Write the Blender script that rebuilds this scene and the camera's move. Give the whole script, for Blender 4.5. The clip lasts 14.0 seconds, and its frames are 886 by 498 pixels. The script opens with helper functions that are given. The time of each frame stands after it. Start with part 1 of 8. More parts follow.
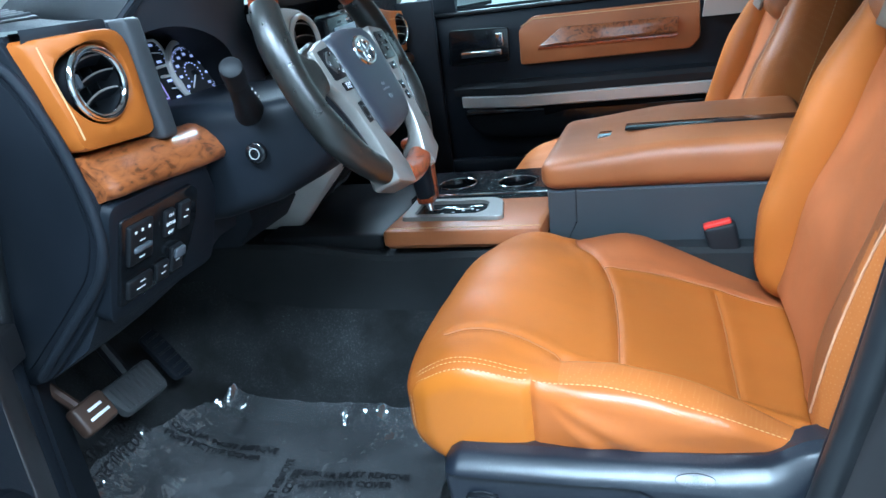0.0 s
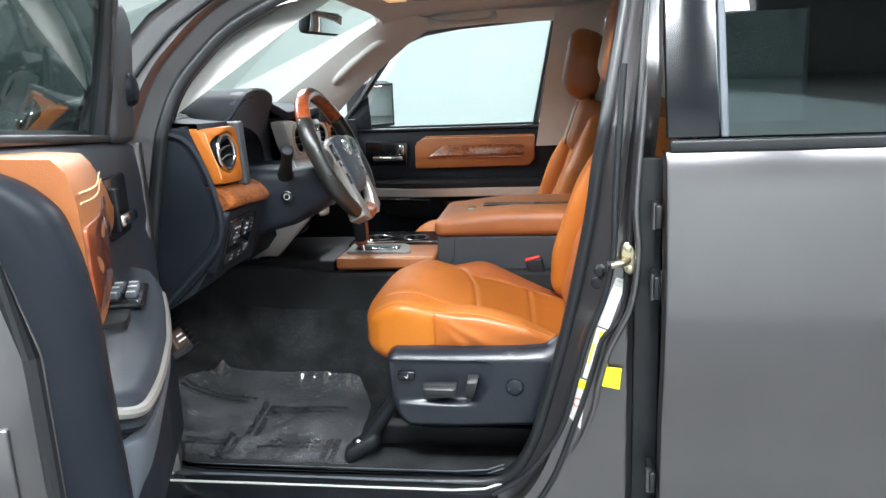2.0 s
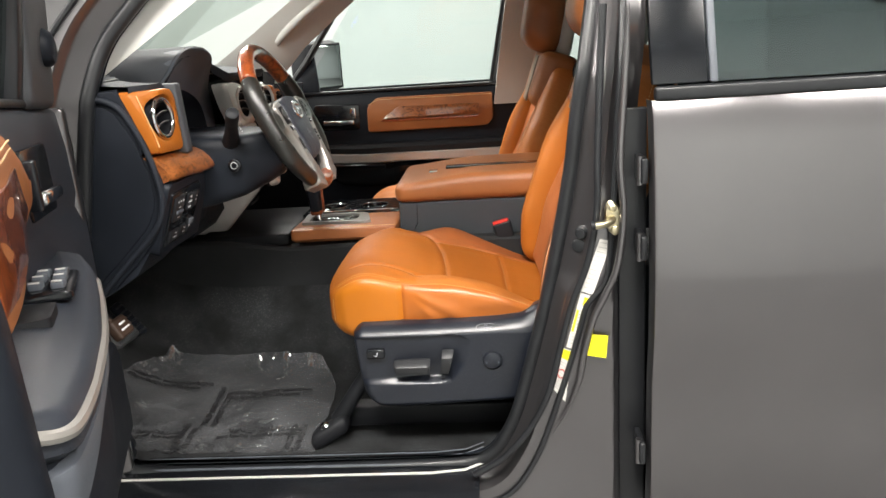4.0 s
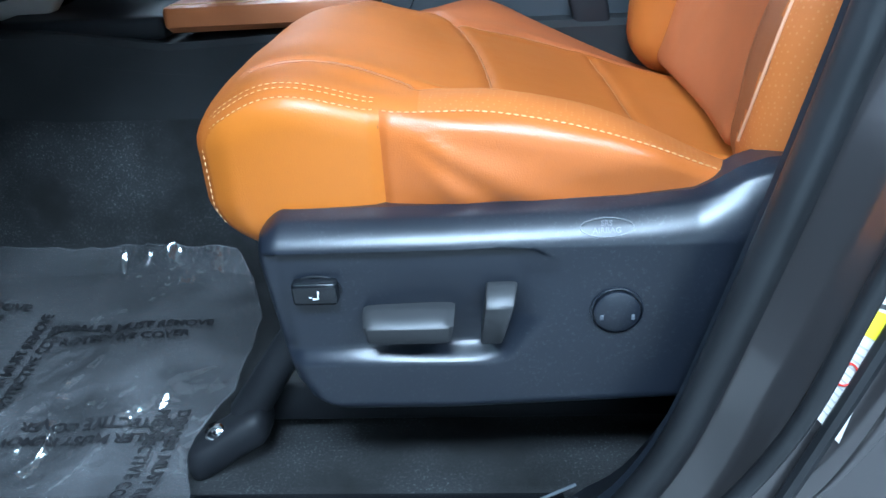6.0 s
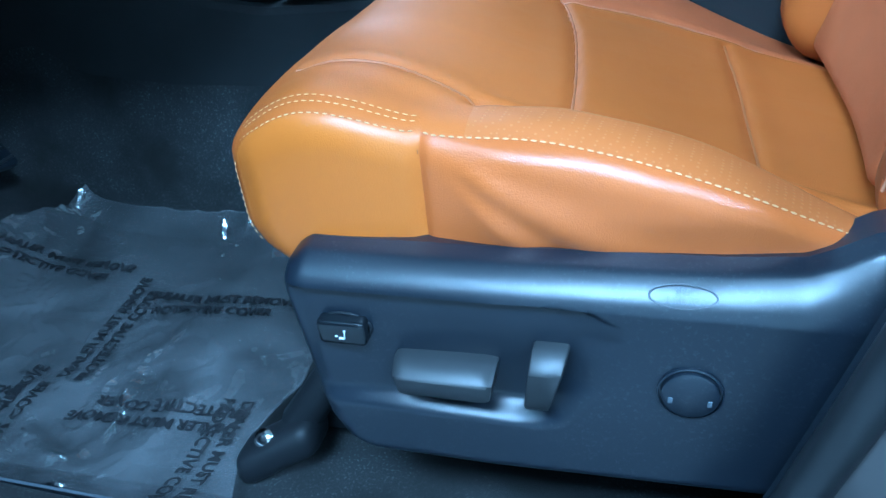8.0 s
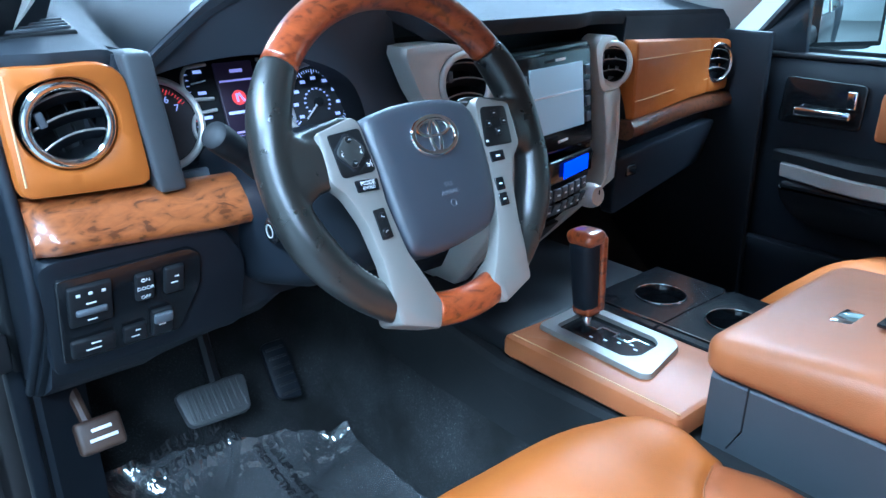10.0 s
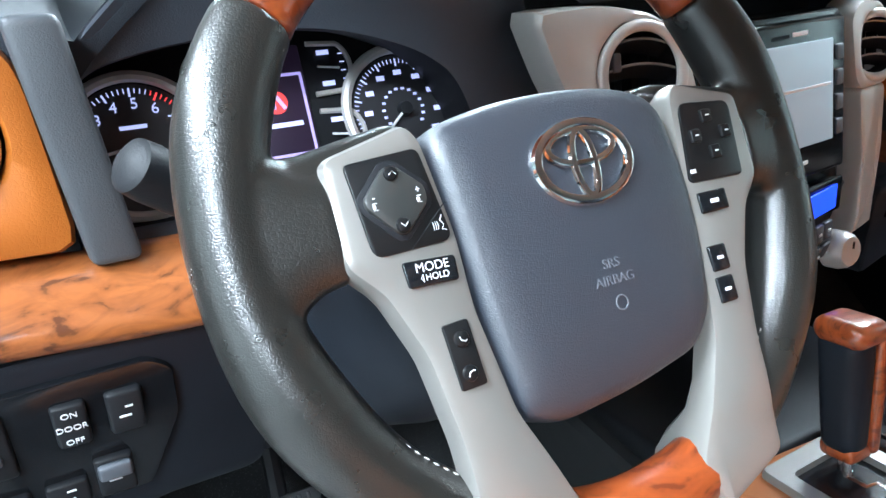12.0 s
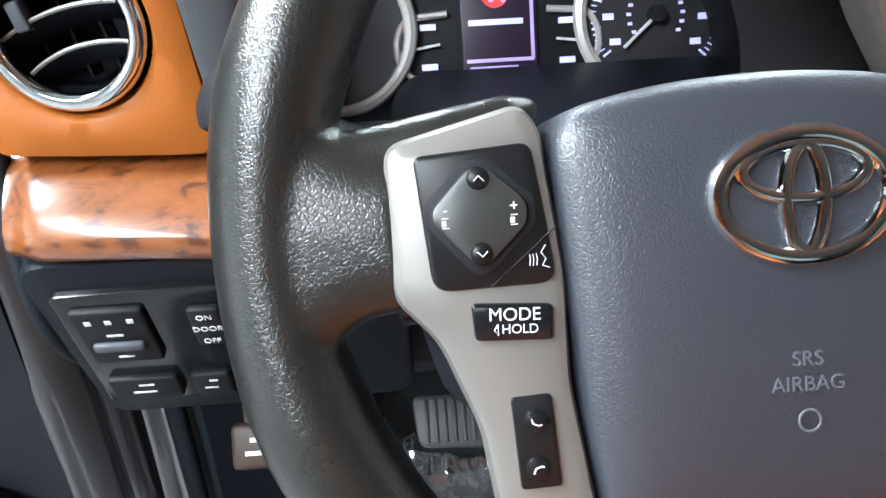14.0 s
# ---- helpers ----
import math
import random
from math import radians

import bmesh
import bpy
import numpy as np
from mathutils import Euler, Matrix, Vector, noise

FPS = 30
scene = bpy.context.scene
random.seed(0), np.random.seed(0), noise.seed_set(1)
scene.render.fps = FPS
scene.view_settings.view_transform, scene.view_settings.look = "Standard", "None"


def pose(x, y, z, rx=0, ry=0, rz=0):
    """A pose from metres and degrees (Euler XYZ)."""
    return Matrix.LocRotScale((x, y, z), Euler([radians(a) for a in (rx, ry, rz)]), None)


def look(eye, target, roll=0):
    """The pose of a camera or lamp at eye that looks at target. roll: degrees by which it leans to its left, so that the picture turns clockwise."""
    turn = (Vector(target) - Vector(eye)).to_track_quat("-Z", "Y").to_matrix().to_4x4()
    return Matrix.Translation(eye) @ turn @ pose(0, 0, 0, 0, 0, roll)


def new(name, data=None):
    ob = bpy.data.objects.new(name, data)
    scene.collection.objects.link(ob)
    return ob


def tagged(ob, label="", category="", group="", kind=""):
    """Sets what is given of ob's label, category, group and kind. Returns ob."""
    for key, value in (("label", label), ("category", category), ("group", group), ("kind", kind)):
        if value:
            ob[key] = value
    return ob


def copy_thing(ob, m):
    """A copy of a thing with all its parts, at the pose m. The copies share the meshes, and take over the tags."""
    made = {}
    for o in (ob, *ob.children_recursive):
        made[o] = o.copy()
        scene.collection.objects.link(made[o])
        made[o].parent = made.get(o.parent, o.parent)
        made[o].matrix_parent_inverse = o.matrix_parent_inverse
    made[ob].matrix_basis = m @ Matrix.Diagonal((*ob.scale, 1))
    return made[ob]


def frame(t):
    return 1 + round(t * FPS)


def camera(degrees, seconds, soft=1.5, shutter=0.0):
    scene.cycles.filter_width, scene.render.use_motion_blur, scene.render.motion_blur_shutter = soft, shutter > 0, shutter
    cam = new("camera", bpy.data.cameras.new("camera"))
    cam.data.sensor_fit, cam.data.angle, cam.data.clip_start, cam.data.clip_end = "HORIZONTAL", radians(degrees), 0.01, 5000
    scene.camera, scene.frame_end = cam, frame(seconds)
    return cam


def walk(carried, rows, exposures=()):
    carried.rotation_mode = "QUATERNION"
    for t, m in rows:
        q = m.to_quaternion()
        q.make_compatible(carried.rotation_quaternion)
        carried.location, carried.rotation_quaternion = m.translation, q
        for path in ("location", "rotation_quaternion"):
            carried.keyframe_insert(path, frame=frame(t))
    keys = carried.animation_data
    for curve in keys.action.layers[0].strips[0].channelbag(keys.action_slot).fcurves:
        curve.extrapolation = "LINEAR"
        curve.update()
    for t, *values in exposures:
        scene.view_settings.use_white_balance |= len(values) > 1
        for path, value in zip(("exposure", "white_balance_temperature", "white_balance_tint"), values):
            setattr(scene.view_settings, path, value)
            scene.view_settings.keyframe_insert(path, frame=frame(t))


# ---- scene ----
cam = camera(60.6, 14.0)
PATH = [
    (0, (0.427, -1.417, 1.416), (-0.192, 0.353, 0.722), -8.0),
    (0.5, (0.417, -1.573, 1.426), (-0.086, 0.25, 0.776), -6.9),
    (1, (0.384, -1.83, 1.448), (0.013, 0.043, 0.854), -4.5),
    (1.5, (0.437, -2.093, 1.467), (0.124, -0.185, 0.956), -3.0),
    (2, (0.514, -2.325, 1.491), (0.24, -0.394, 1.046), -2.3),
    (2.2, (0.528, -2.366, 1.496), (0.268, -0.427, 1.077), -2.2),
    (4.3, (0.433, -2.106, 1.445), (0.295, -0.188, 0.894), -3.8),
    (4.5, (0.413, -2.017, 1.39), (0.276, -0.102, 0.831), -3.7),
    (5, (0.392, -1.705, 1.272), (0.248, 0.175, 0.605), -3.8),
    (5.5, (0.378, -1.441, 1.215), (0.218, 0.382, 0.408), -4.1),
    (6, (0.342, -1.262, 1.143), (0.202, 0.506, 0.218), -3.7),
    (6.5, (0.339, -1.188, 1.116), (0.251, 0.541, 0.116), -2.9),
    (7, (0.345, -1.169, 1.119), (0.226, 0.531, 0.072), -3.2),
    (7.5, (0.351, -1.157, 1.122), (0.133, 0.525, 0.062), -3.8),
    (8, (0.413, -1.131, 1.166), (-0.137, 0.479, 0.115), -6.4),
    (8.5, (0.561, -1.035, 1.294), (-0.47, 0.387, 0.338), -6.8),
    (9, (0.613, -0.97, 1.45), (-0.686, 0.289, 0.596), -3.2),
    (9.2, (0.61, -0.945, 1.49), (-0.741, 0.283, 0.674), -1.6),
    (11.3, (0.419, -0.832, 1.459), (-1.116, 0.286, 0.83), -3.1),
    (11.5, (0.365, -0.789, 1.434), (-1.195, 0.3, 0.817), -3.6),
    (12, (0.294, -0.65, 1.405), (-1.39, 0.217, 0.761), -4.0),
    (12.5, (0.21, -0.561, 1.402), (-1.593, -0.067, 0.69), -3.9),
    (13, (0.149, -0.555, 1.399), (-1.664, -0.303, 0.592), -2.6),
    (13.5, (0.166, -0.538, 1.397), (-1.62, -0.444, 0.502), -2.7),
    (14, (0.21, -0.541, 1.424), (-1.542, -0.471, 0.463), -2.7),
]
EXPOSURES = [
    (0.0, -0.05, 4800, -3), (0.5, -0.05, 4300, -6), (1.0, 0.0, 4350, -3), (1.5, -0.05, 5050, 1), (2.0, -0.15, 6250, 8), (4.3, -0.32, 7200, 13), (5.5, -0.04, 5900, 8),
    (6.0, -0.06, 4800, 0), (6.5, -0.12, 4350, -3), (7.5, -0.25, 4000, -5), (8.5, -0.18, 3600, -14), (8.9, -0.03, 3700, -13), (9.2, 0.08, 3900, -10), (11.3, 0.55, 5000, 2), (12.0, 0.72, 5600, 3), (12.5, 0.72, 6100, 6), (13.0, 0.50, 5900, 5), (13.5, 0.38, 5900, 5), (14.0, 0.33, 6050, 7),
]
walk(cam, [(t, look(eye, target, roll)) for t, eye, target, roll in PATH], EXPOSURES)

# ---- world and lamps: a closed white photo booth with ceiling panels ----
world = bpy.data.worlds.new("world")
scene.world = world
world.use_nodes = True
world.node_tree.nodes["Background"].inputs["Color"].default_value = (0.75, 0.85, 0.9, 1)
world.node_tree.nodes["Background"].inputs["Strength"].default_value = 0.05


def area_lamp(name, at, target, sx, sy, watts, colour=(1, 1, 1)):
    d = bpy.data.lights.new(name, "AREA")
    d.shape, d.size, d.size_y, d.energy, d.color = "RECTANGLE", sx, sy, watts, colour
    ob = new(name, d)
    ob.matrix_world = look(at, target)
    return ob


CEIL = 3.6
LAMPS = [(-3.6, -1.2, 2.2, 340), (-3.6, 1.2, 2.2, 340), (-1.9, -2.6, 2.2, 100), (-1.2, 2.4, 2.2, 330), (0.30, -2.7, 1.2, 245), (1.4, 2.4, 2.2, 250), (2.6, -2.6, 1.2, 235), (4.4, -2.4, 2.2, 90), (4.0, 2.4, 2.2, 90)]
for lx, ly, long, watts in LAMPS:
    area_lamp("ceiling_lamp", (lx, ly, CEIL - 0.06), (lx, ly, 0), long, 0.6, watts, (0.95, 0.98, 1.0))


# ---- materials ----
def material(name, colour, rough=0.5, metal=0.0, grain=0.0, grain_scale=300.0, vary=0.0, vary_scale=6.0, coat=0.0, kind="noise", spec=0.5, rough_vary=0.0, distance=0.001, crease=0.0, lint=0.0):
    """A surface with fine relief (grain) and slow changes of tone (vary)."""
    m = bpy.data.materials.new(name)
    m.use_nodes = True
    nt = m.node_tree
    b = nt.nodes["Principled BSDF"]
    b.inputs["Base Color"].default_value = (*colour, 1)
    b.inputs["Roughness"].default_value = rough
    b.inputs["Metallic"].default_value = metal
    b.inputs["Coat Weight"].default_value = coat
    b.inputs["Coat Roughness"].default_value = 0.06
    b.inputs["Specular IOR Level"].default_value = spec
    co = nt.nodes.new("ShaderNodeTexCoord").outputs["Object"]
    if vary or rough_vary:
        n = nt.nodes.new("ShaderNodeTexNoise")
        n.inputs["Scale"].default_value, n.inputs["Detail"].default_value = vary_scale, 6
        nt.links.new(co, n.inputs["Vector"])
        if vary:
            r = nt.nodes.new("ShaderNodeValToRGB")
            r.color_ramp.elements[0].position, r.color_ramp.elements[1].position = 0.3, 0.7
            r.color_ramp.elements[0].color = (*[c * (1 - vary) for c in colour], 1)
            r.color_ramp.elements[1].color = (*[min(1, c * (1 + vary)) for c in colour], 1)
            nt.links.new(n.outputs["Fac"], r.inputs["Fac"])
            nt.links.new(r.outputs["Color"], b.inputs["Base Color"])
        if rough_vary:
            q = nt.nodes.new("ShaderNodeMapRange")
            q.inputs["To Min"].default_value, q.inputs["To Max"].default_value = rough - rough_vary, rough + rough_vary
            nt.links.new(n.outputs["Fac"], q.inputs["Value"])
            nt.links.new(q.outputs["Result"], b.inputs["Roughness"])
    if grain:
        if kind == "cells":
            g = nt.nodes.new("ShaderNodeTexVoronoi")
            g.feature = "DISTANCE_TO_EDGE"
            g.inputs["Scale"].default_value = grain_scale
            w = nt.nodes.new("ShaderNodeTexNoise")
            w.inputs["Scale"].default_value = grain_scale * 0.7
            mix = nt.nodes.new("ShaderNodeVectorMath")
            mix.operation = "MULTIPLY_ADD"
            mix.inputs[1].default_value = (0.9 / grain_scale,) * 3
            nt.links.new(co, w.inputs["Vector"])
            nt.links.new(w.outputs["Color"], mix.inputs[0])
            nt.links.new(co, mix.inputs[2])
            nt.links.new(mix.outputs["Vector"], g.inputs["Vector"])
            mm = nt.nodes.new("ShaderNodeMapRange")
            mm.inputs["From Max"].default_value = 0.18
            nt.links.new(g.outputs["Distance"], mm.inputs["Value"])
            height = mm.outputs["Result"]
        else:
            g = nt.nodes.new("ShaderNodeTexNoise")
            g.inputs["Scale"].default_value, g.inputs["Detail"].default_value = grain_scale, 3
            nt.links.new(co, g.inputs["Vector"])
            height = g.outputs["Fac"]
        bump = nt.nodes.new("ShaderNodeBump")
        bump.inputs["Strength"].default_value, bump.inputs["Distance"].default_value = grain, distance
        nt.links.new(height, bump.inputs["Height"])
        nt.links.new(bump.outputs["Normal"], b.inputs["Normal"])
        if crease:
            # soft folds along the length of a cushion
            mp = nt.nodes.new("ShaderNodeMapping")
            mp.inputs["Rotation"].default_value = (0.0, 0.35, 0.3)
            mp.inputs["Scale"].default_value = (5.0, 8.0, 15.0)
            f = nt.nodes.new("ShaderNodeTexNoise")
            f.inputs["Scale"].default_value, f.inputs["Detail"].default_value, f.inputs["Distortion"].default_value = 1.0, 2.0, 0.9
            nt.links.new(co, mp.inputs["Vector"])
            nt.links.new(mp.outputs["Vector"], f.inputs["Vector"])
            fold = nt.nodes.new("ShaderNodeBump")
            fold.inputs["Strength"].default_value, fold.inputs["Distance"].default_value = 1.0, crease
            nt.links.new(f.outputs["Fac"], fold.inputs["Height"])
            nt.links.new(fold.outputs["Normal"], bump.inputs["Normal"])
    if lint:
        # pale specks of dust and fibre
        s = nt.nodes.new("ShaderNodeTexNoise")
        s.inputs["Scale"].default_value, s.inputs["Detail"].default_value, s.inputs["Roughness"].default_value = 330, 2, 0.7
        p = nt.nodes.new("ShaderNodeTexNoise")
        p.inputs["Scale"].default_value, p.inputs["Detail"].default_value = 9, 3
        nt.links.new(co, s.inputs["Vector"])
        nt.links.new(co, p.inputs["Vector"])
        a = nt.nodes.new("ShaderNodeMapRange")
        a.inputs["From Min"].default_value, a.inputs["From Max"].default_value = 0.56, 0.72
        nt.links.new(s.outputs["Fac"], a.inputs["Value"])
        k = nt.nodes.new("ShaderNodeMapRange")
        k.inputs["From Min"].default_value, k.inputs["From Max"].default_value, k.inputs["To Max"].default_value = 0.38, 0.65, lint
        nt.links.new(p.outputs["Fac"], k.inputs["Value"])
        mul = nt.nodes.new("ShaderNodeMath")
        mul.operation = "MULTIPLY"
        nt.links.new(a.outputs["Result"], mul.inputs[0])
        nt.links.new(k.outputs["Result"], mul.inputs[1])
        mx = nt.nodes.new("ShaderNodeMixRGB")
        mx.inputs["Color1"].default_value = (*colour, 1)
        mx.inputs["Color2"].default_value = (0.36, 0.37, 0.38, 1)
        if vary:
            nt.links.new(r.outputs["Color"], mx.inputs["Color1"])
        nt.links.new(mul.outputs["Value"], mx.inputs["Fac"])
        nt.links.new(mx.outputs["Color"], b.inputs["Base Color"])
    return m


def burl_material(name, dark, light):
    """Lacquered burl veneer: swirling figure under a clear coat."""
    m = material(name, light, 0.28, coat=1.0)
    nt = m.node_tree
    b = nt.nodes["Principled BSDF"]
    co = nt.nodes.new("ShaderNodeTexCoord").outputs["Object"]
    grow = nt.nodes.new("ShaderNodeMapping")
    grow.inputs["Scale"].default_value = (1.0, 0.5, 1.0)
    nt.links.new(co, grow.inputs["Vector"])
    co = grow.outputs["Vector"]
    n1 = nt.nodes.new("ShaderNodeTexNoise")
    n1.inputs["Scale"].default_value, n1.inputs["Detail"].default_value, n1.inputs["Distortion"].default_value = 48, 9, 2.4
    n2 = nt.nodes.new("ShaderNodeTexNoise")
    n2.inputs["Scale"].default_value, n2.inputs["Detail"].default_value, n2.inputs["Distortion"].default_value = 90, 4, 1.0
    nt.links.new(co, n1.inputs["Vector"])
    nt.links.new(co, n2.inputs["Vector"])
    add = nt.nodes.new("ShaderNodeMath")
    add.operation = "MULTIPLY_ADD"
    add.inputs[1].default_value = 0.35
    nt.links.new(n2.outputs["Fac"], add.inputs[0])
    nt.links.new(n1.outputs["Fac"], add.inputs[2])
    r = nt.nodes.new("ShaderNodeValToRGB")
    e = r.color_ramp.elements
    e[0].position, e[0].color = 0.53, (*dark, 1)
    e[1].position, e[1].color = 0.80, (*light, 1)
    mid = r.color_ramp.elements.new(0.62)
    mid.color = (*[0.4 * d + 0.6 * l for d, l in zip(dark, light)], 1)
    nt.links.new(add.outputs[0], r.inputs["Fac"])
    nt.links.new(r.outputs["Color"], b.inputs["Base Color"])
    return m


def gloss_share(nt, normal=None, low=0.04, high=0.6):
    """How much of the light a thin clear sheet mirrors: more at a grazing angle."""
    f = nt.nodes.new("ShaderNodeLayerWeight")
    p = nt.nodes.new("ShaderNodeMath")
    p.operation = "POWER"
    p.inputs[1].default_value = 4.0
    a = nt.nodes.new("ShaderNodeMath")
    a.operation = "MULTIPLY_ADD"
    a.inputs[1].default_value, a.inputs[2].default_value = high, low
    if normal is not None:
        nt.links.new(normal, f.inputs["Normal"])
    nt.links.new(f.outputs["Facing"], p.inputs[0])
    nt.links.new(p.outputs[0], a.inputs[0])
    return a.outputs[0]


def glass_material(name, tint, gloss=0.08):
    """A thin pane: it lets tinted light straight through and mirrors a little of it."""
    m = bpy.data.materials.new(name)
    m.use_nodes = True
    nt = m.node_tree
    nt.nodes.remove(nt.nodes["Principled BSDF"])
    t = nt.nodes.new("ShaderNodeBsdfTransparent")
    t.inputs["Color"].default_value = (*tint, 1)
    g = nt.nodes.new("ShaderNodeBsdfGlossy")
    g.inputs["Roughness"].default_value = 0.02
    s = nt.nodes.new("ShaderNodeMixShader")
    nt.links.new(gloss_share(nt), s.inputs["Fac"])
    nt.links.new(t.outputs["BSDF"], s.inputs[1])
    nt.links.new(g.outputs["BSDF"], s.inputs[2])
    nt.links.new(s.outputs["Shader"], nt.nodes["Material Output"].inputs["Surface"])
    return m


def glow_material(name, colour, strength):
    m = material(name, colour, 0.4)
    b = m.node_tree.nodes["Principled BSDF"]
    b.inputs["Emission Color"].default_value = (*colour, 1)
    b.inputs["Emission Strength"].default_value = strength
    return m


M_LEATHER = material("saddle_leather", (0.375, 0.110, 0.014), 0.47, spec=0.26, grain=0.12, grain_scale=420, vary=0.12, vary_scale=5, kind="cells", rough_vary=0.08, crease=0.0022)
M_LEATHER_B = material("worn_brown_leather", (0.31, 0.105, 0.032), 0.44, grain=0.15, grain_scale=420, vary=0.14, vary_scale=9, kind="cells", rough_vary=0.06, crease=0.0025)
M_THREAD = material("cream_thread", (0.58, 0.36, 0.17), 0.7)
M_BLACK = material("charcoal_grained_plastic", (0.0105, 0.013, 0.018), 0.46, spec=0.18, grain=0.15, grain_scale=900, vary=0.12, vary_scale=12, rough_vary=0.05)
M_DASH = material("charcoal_soft_vinyl", (0.0155, 0.019, 0.026), 0.55, spec=0.22, grain=0.3, grain_scale=700, vary=0.10, kind="cells")
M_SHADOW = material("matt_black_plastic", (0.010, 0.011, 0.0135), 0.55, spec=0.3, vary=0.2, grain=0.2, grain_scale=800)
M_GLOSSBLACK = material("gloss_black_plastic", (0.008, 0.009, 0.011), 0.15, vary=0.2, vary_scale=30)
M_RUBBER = material("black_rubber", (0.013, 0.014, 0.016), 0.36, grain=0.10, grain_scale=500, vary=0.15, vary_scale=15)
M_PAINT = material("dark_grey_metallic_paint", (0.145, 0.138, 0.142), 0.28, metal=0.85, coat=1.0, grain=0.02, grain_scale=2500, vary=0.05, vary_scale=4)
M_SILVER = material("satin_silver_trim", (0.60, 0.585, 0.56), 0.34, metal=0.20, vary=0.04, vary_scale=20, grain=0.05, grain_scale=1500)
M_SPOKE = material("satin_champagne_silver", (0.27, 0.257, 0.24), 0.31, metal=0.42, vary=0.04, vary_scale=20, grain=0.05, grain_scale=1500)
M_CHROME = material("chrome", (0.85, 0.85, 0.86), 0.07, metal=1.0, vary=0.03, vary_scale=40)
M_GREYSAIL = material("grained_grey_plastic", (0.048, 0.052, 0.058), 0.5, grain=0.3, grain_scale=900, vary=0.08)
M_GREYTRIM = material("slate_grey_trim", (0.085, 0.095, 0.112), 0.5, grain=0.25, grain_scale=900, vary=0.08)
M_CARPET = material("black_carpet", (0.015, 0.0165, 0.018), 0.95, grain=1.0, grain_scale=900, vary=0.75, vary_scale=9, distance=0.003, lint=0.26)
M_HEADLINER = material("light_grey_headliner", (0.52, 0.51, 0.48), 0.9, grain=0.4, grain_scale=600, vary=0.05)
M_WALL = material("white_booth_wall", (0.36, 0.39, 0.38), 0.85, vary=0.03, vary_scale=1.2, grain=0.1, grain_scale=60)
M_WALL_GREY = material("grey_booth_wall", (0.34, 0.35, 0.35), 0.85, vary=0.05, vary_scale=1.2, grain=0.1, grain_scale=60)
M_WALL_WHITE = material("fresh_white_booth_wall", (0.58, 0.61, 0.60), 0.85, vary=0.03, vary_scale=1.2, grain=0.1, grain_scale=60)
M_GROUND = material("light_grey_floor", (0.15, 0.15, 0.147), 0.40, vary=0.15, vary_scale=2.5, grain=0.1, grain_scale=80)
M_WHITE = material("white_print", (0.8, 0.82, 0.85), 0.5)
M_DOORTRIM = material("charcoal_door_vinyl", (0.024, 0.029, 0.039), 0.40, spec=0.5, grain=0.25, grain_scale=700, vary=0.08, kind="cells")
M_PAD = material("charcoal_soft_top_vinyl", (0.024, 0.028, 0.035), 0.62, spec=0.18, grain=0.3, grain_scale=700, vary=0.10, kind="cells")
M_BURL = burl_material("burl_veneer", (0.095, 0.028, 0.009), (0.31, 0.100, 0.028))
M_BURL_DARK = burl_material("dark_burl_veneer", (0.040, 0.014, 0.006), (0.15, 0.055, 0.022))
M_BURL_RED = burl_material("red_burl_veneer", (0.13, 0.024, 0.007), (0.31, 0.066, 0.015))
M_GLASS = glass_material("clear_glass", (0.90, 0.95, 0.94))
M_SCREEN_GLASS = glass_material("green_tinted_glass", (0.85, 0.905, 0.88))
M_TINT = glass_material("tinted_glass", (0.17, 0.20, 0.20))
M_SMOKE = glass_material("smoked_glass", (0.42, 0.48, 0.47))
M_WHEEL = material("worn_black_wheel_leather", (0.016, 0.016, 0.0145), 0.28, spec=0.75, grain=0.12, grain_scale=560, vary=0.05, vary_scale=60, kind="cells", rough_vary=0.02)
M_AIRBAG = material("slate_grained_airbag_cover", (0.026, 0.0305, 0.042), 0.42, spec=0.95, grain=0.17, grain_scale=620, vary=0.06, kind="cells")


# ---- builders ----
from mathutils.bvhtree import BVHTree

ORIGIN = {}


def thing(name, at, label, category, group="", kind=""):
    """An Empty at the thing's base; its parts are given in world places."""
    ob = new(name)
    ob.empty_display_size = 0.05
    ob.location = at
    ORIGIN[ob.name] = Vector(at)
    return tagged(ob, label, category, group, kind)


def mesh_ob(name, bm, mat, smooth=40):
    bmesh.ops.recalc_face_normals(bm, faces=bm.faces)
    me = bpy.data.meshes.new(name)
    for f in bm.faces:
        f.smooth = True
    bm.to_mesh(me)
    bm.free()
    me.set_sharp_from_angle(angle=radians(smooth))
    me.materials.append(mat)
    return new(name, me)


def part(name, bm, mat, parent, label="", smooth=40):
    """One mesh object under a thing or under a part."""
    off = ORIGIN[parent.name]
    bmesh.ops.translate(bm, verts=bm.verts, vec=-off)
    ob = mesh_ob(name, bm, mat, smooth)
    ob.parent = parent
    ORIGIN[ob.name] = off
    if label:
        ob["label"] = label
    return ob


def single(name, bm, mat, label, category, group="", kind="", smooth=40):
    """A thing, or a piece of the setting, that is one mesh; its origin goes to its base."""
    xs = [v.co.copy() for v in bm.verts]
    off = Vector([(min(c[i] for c in xs) + max(c[i] for c in xs)) / 2 for i in range(2)] + [min(c[2] for c in xs)])
    bmesh.ops.translate(bm, verts=bm.verts, vec=-off)
    ob = mesh_ob(name, bm, mat, smooth)
    ob.location = off
    ORIGIN[ob.name] = off
    return tagged(ob, label, category, group, kind)


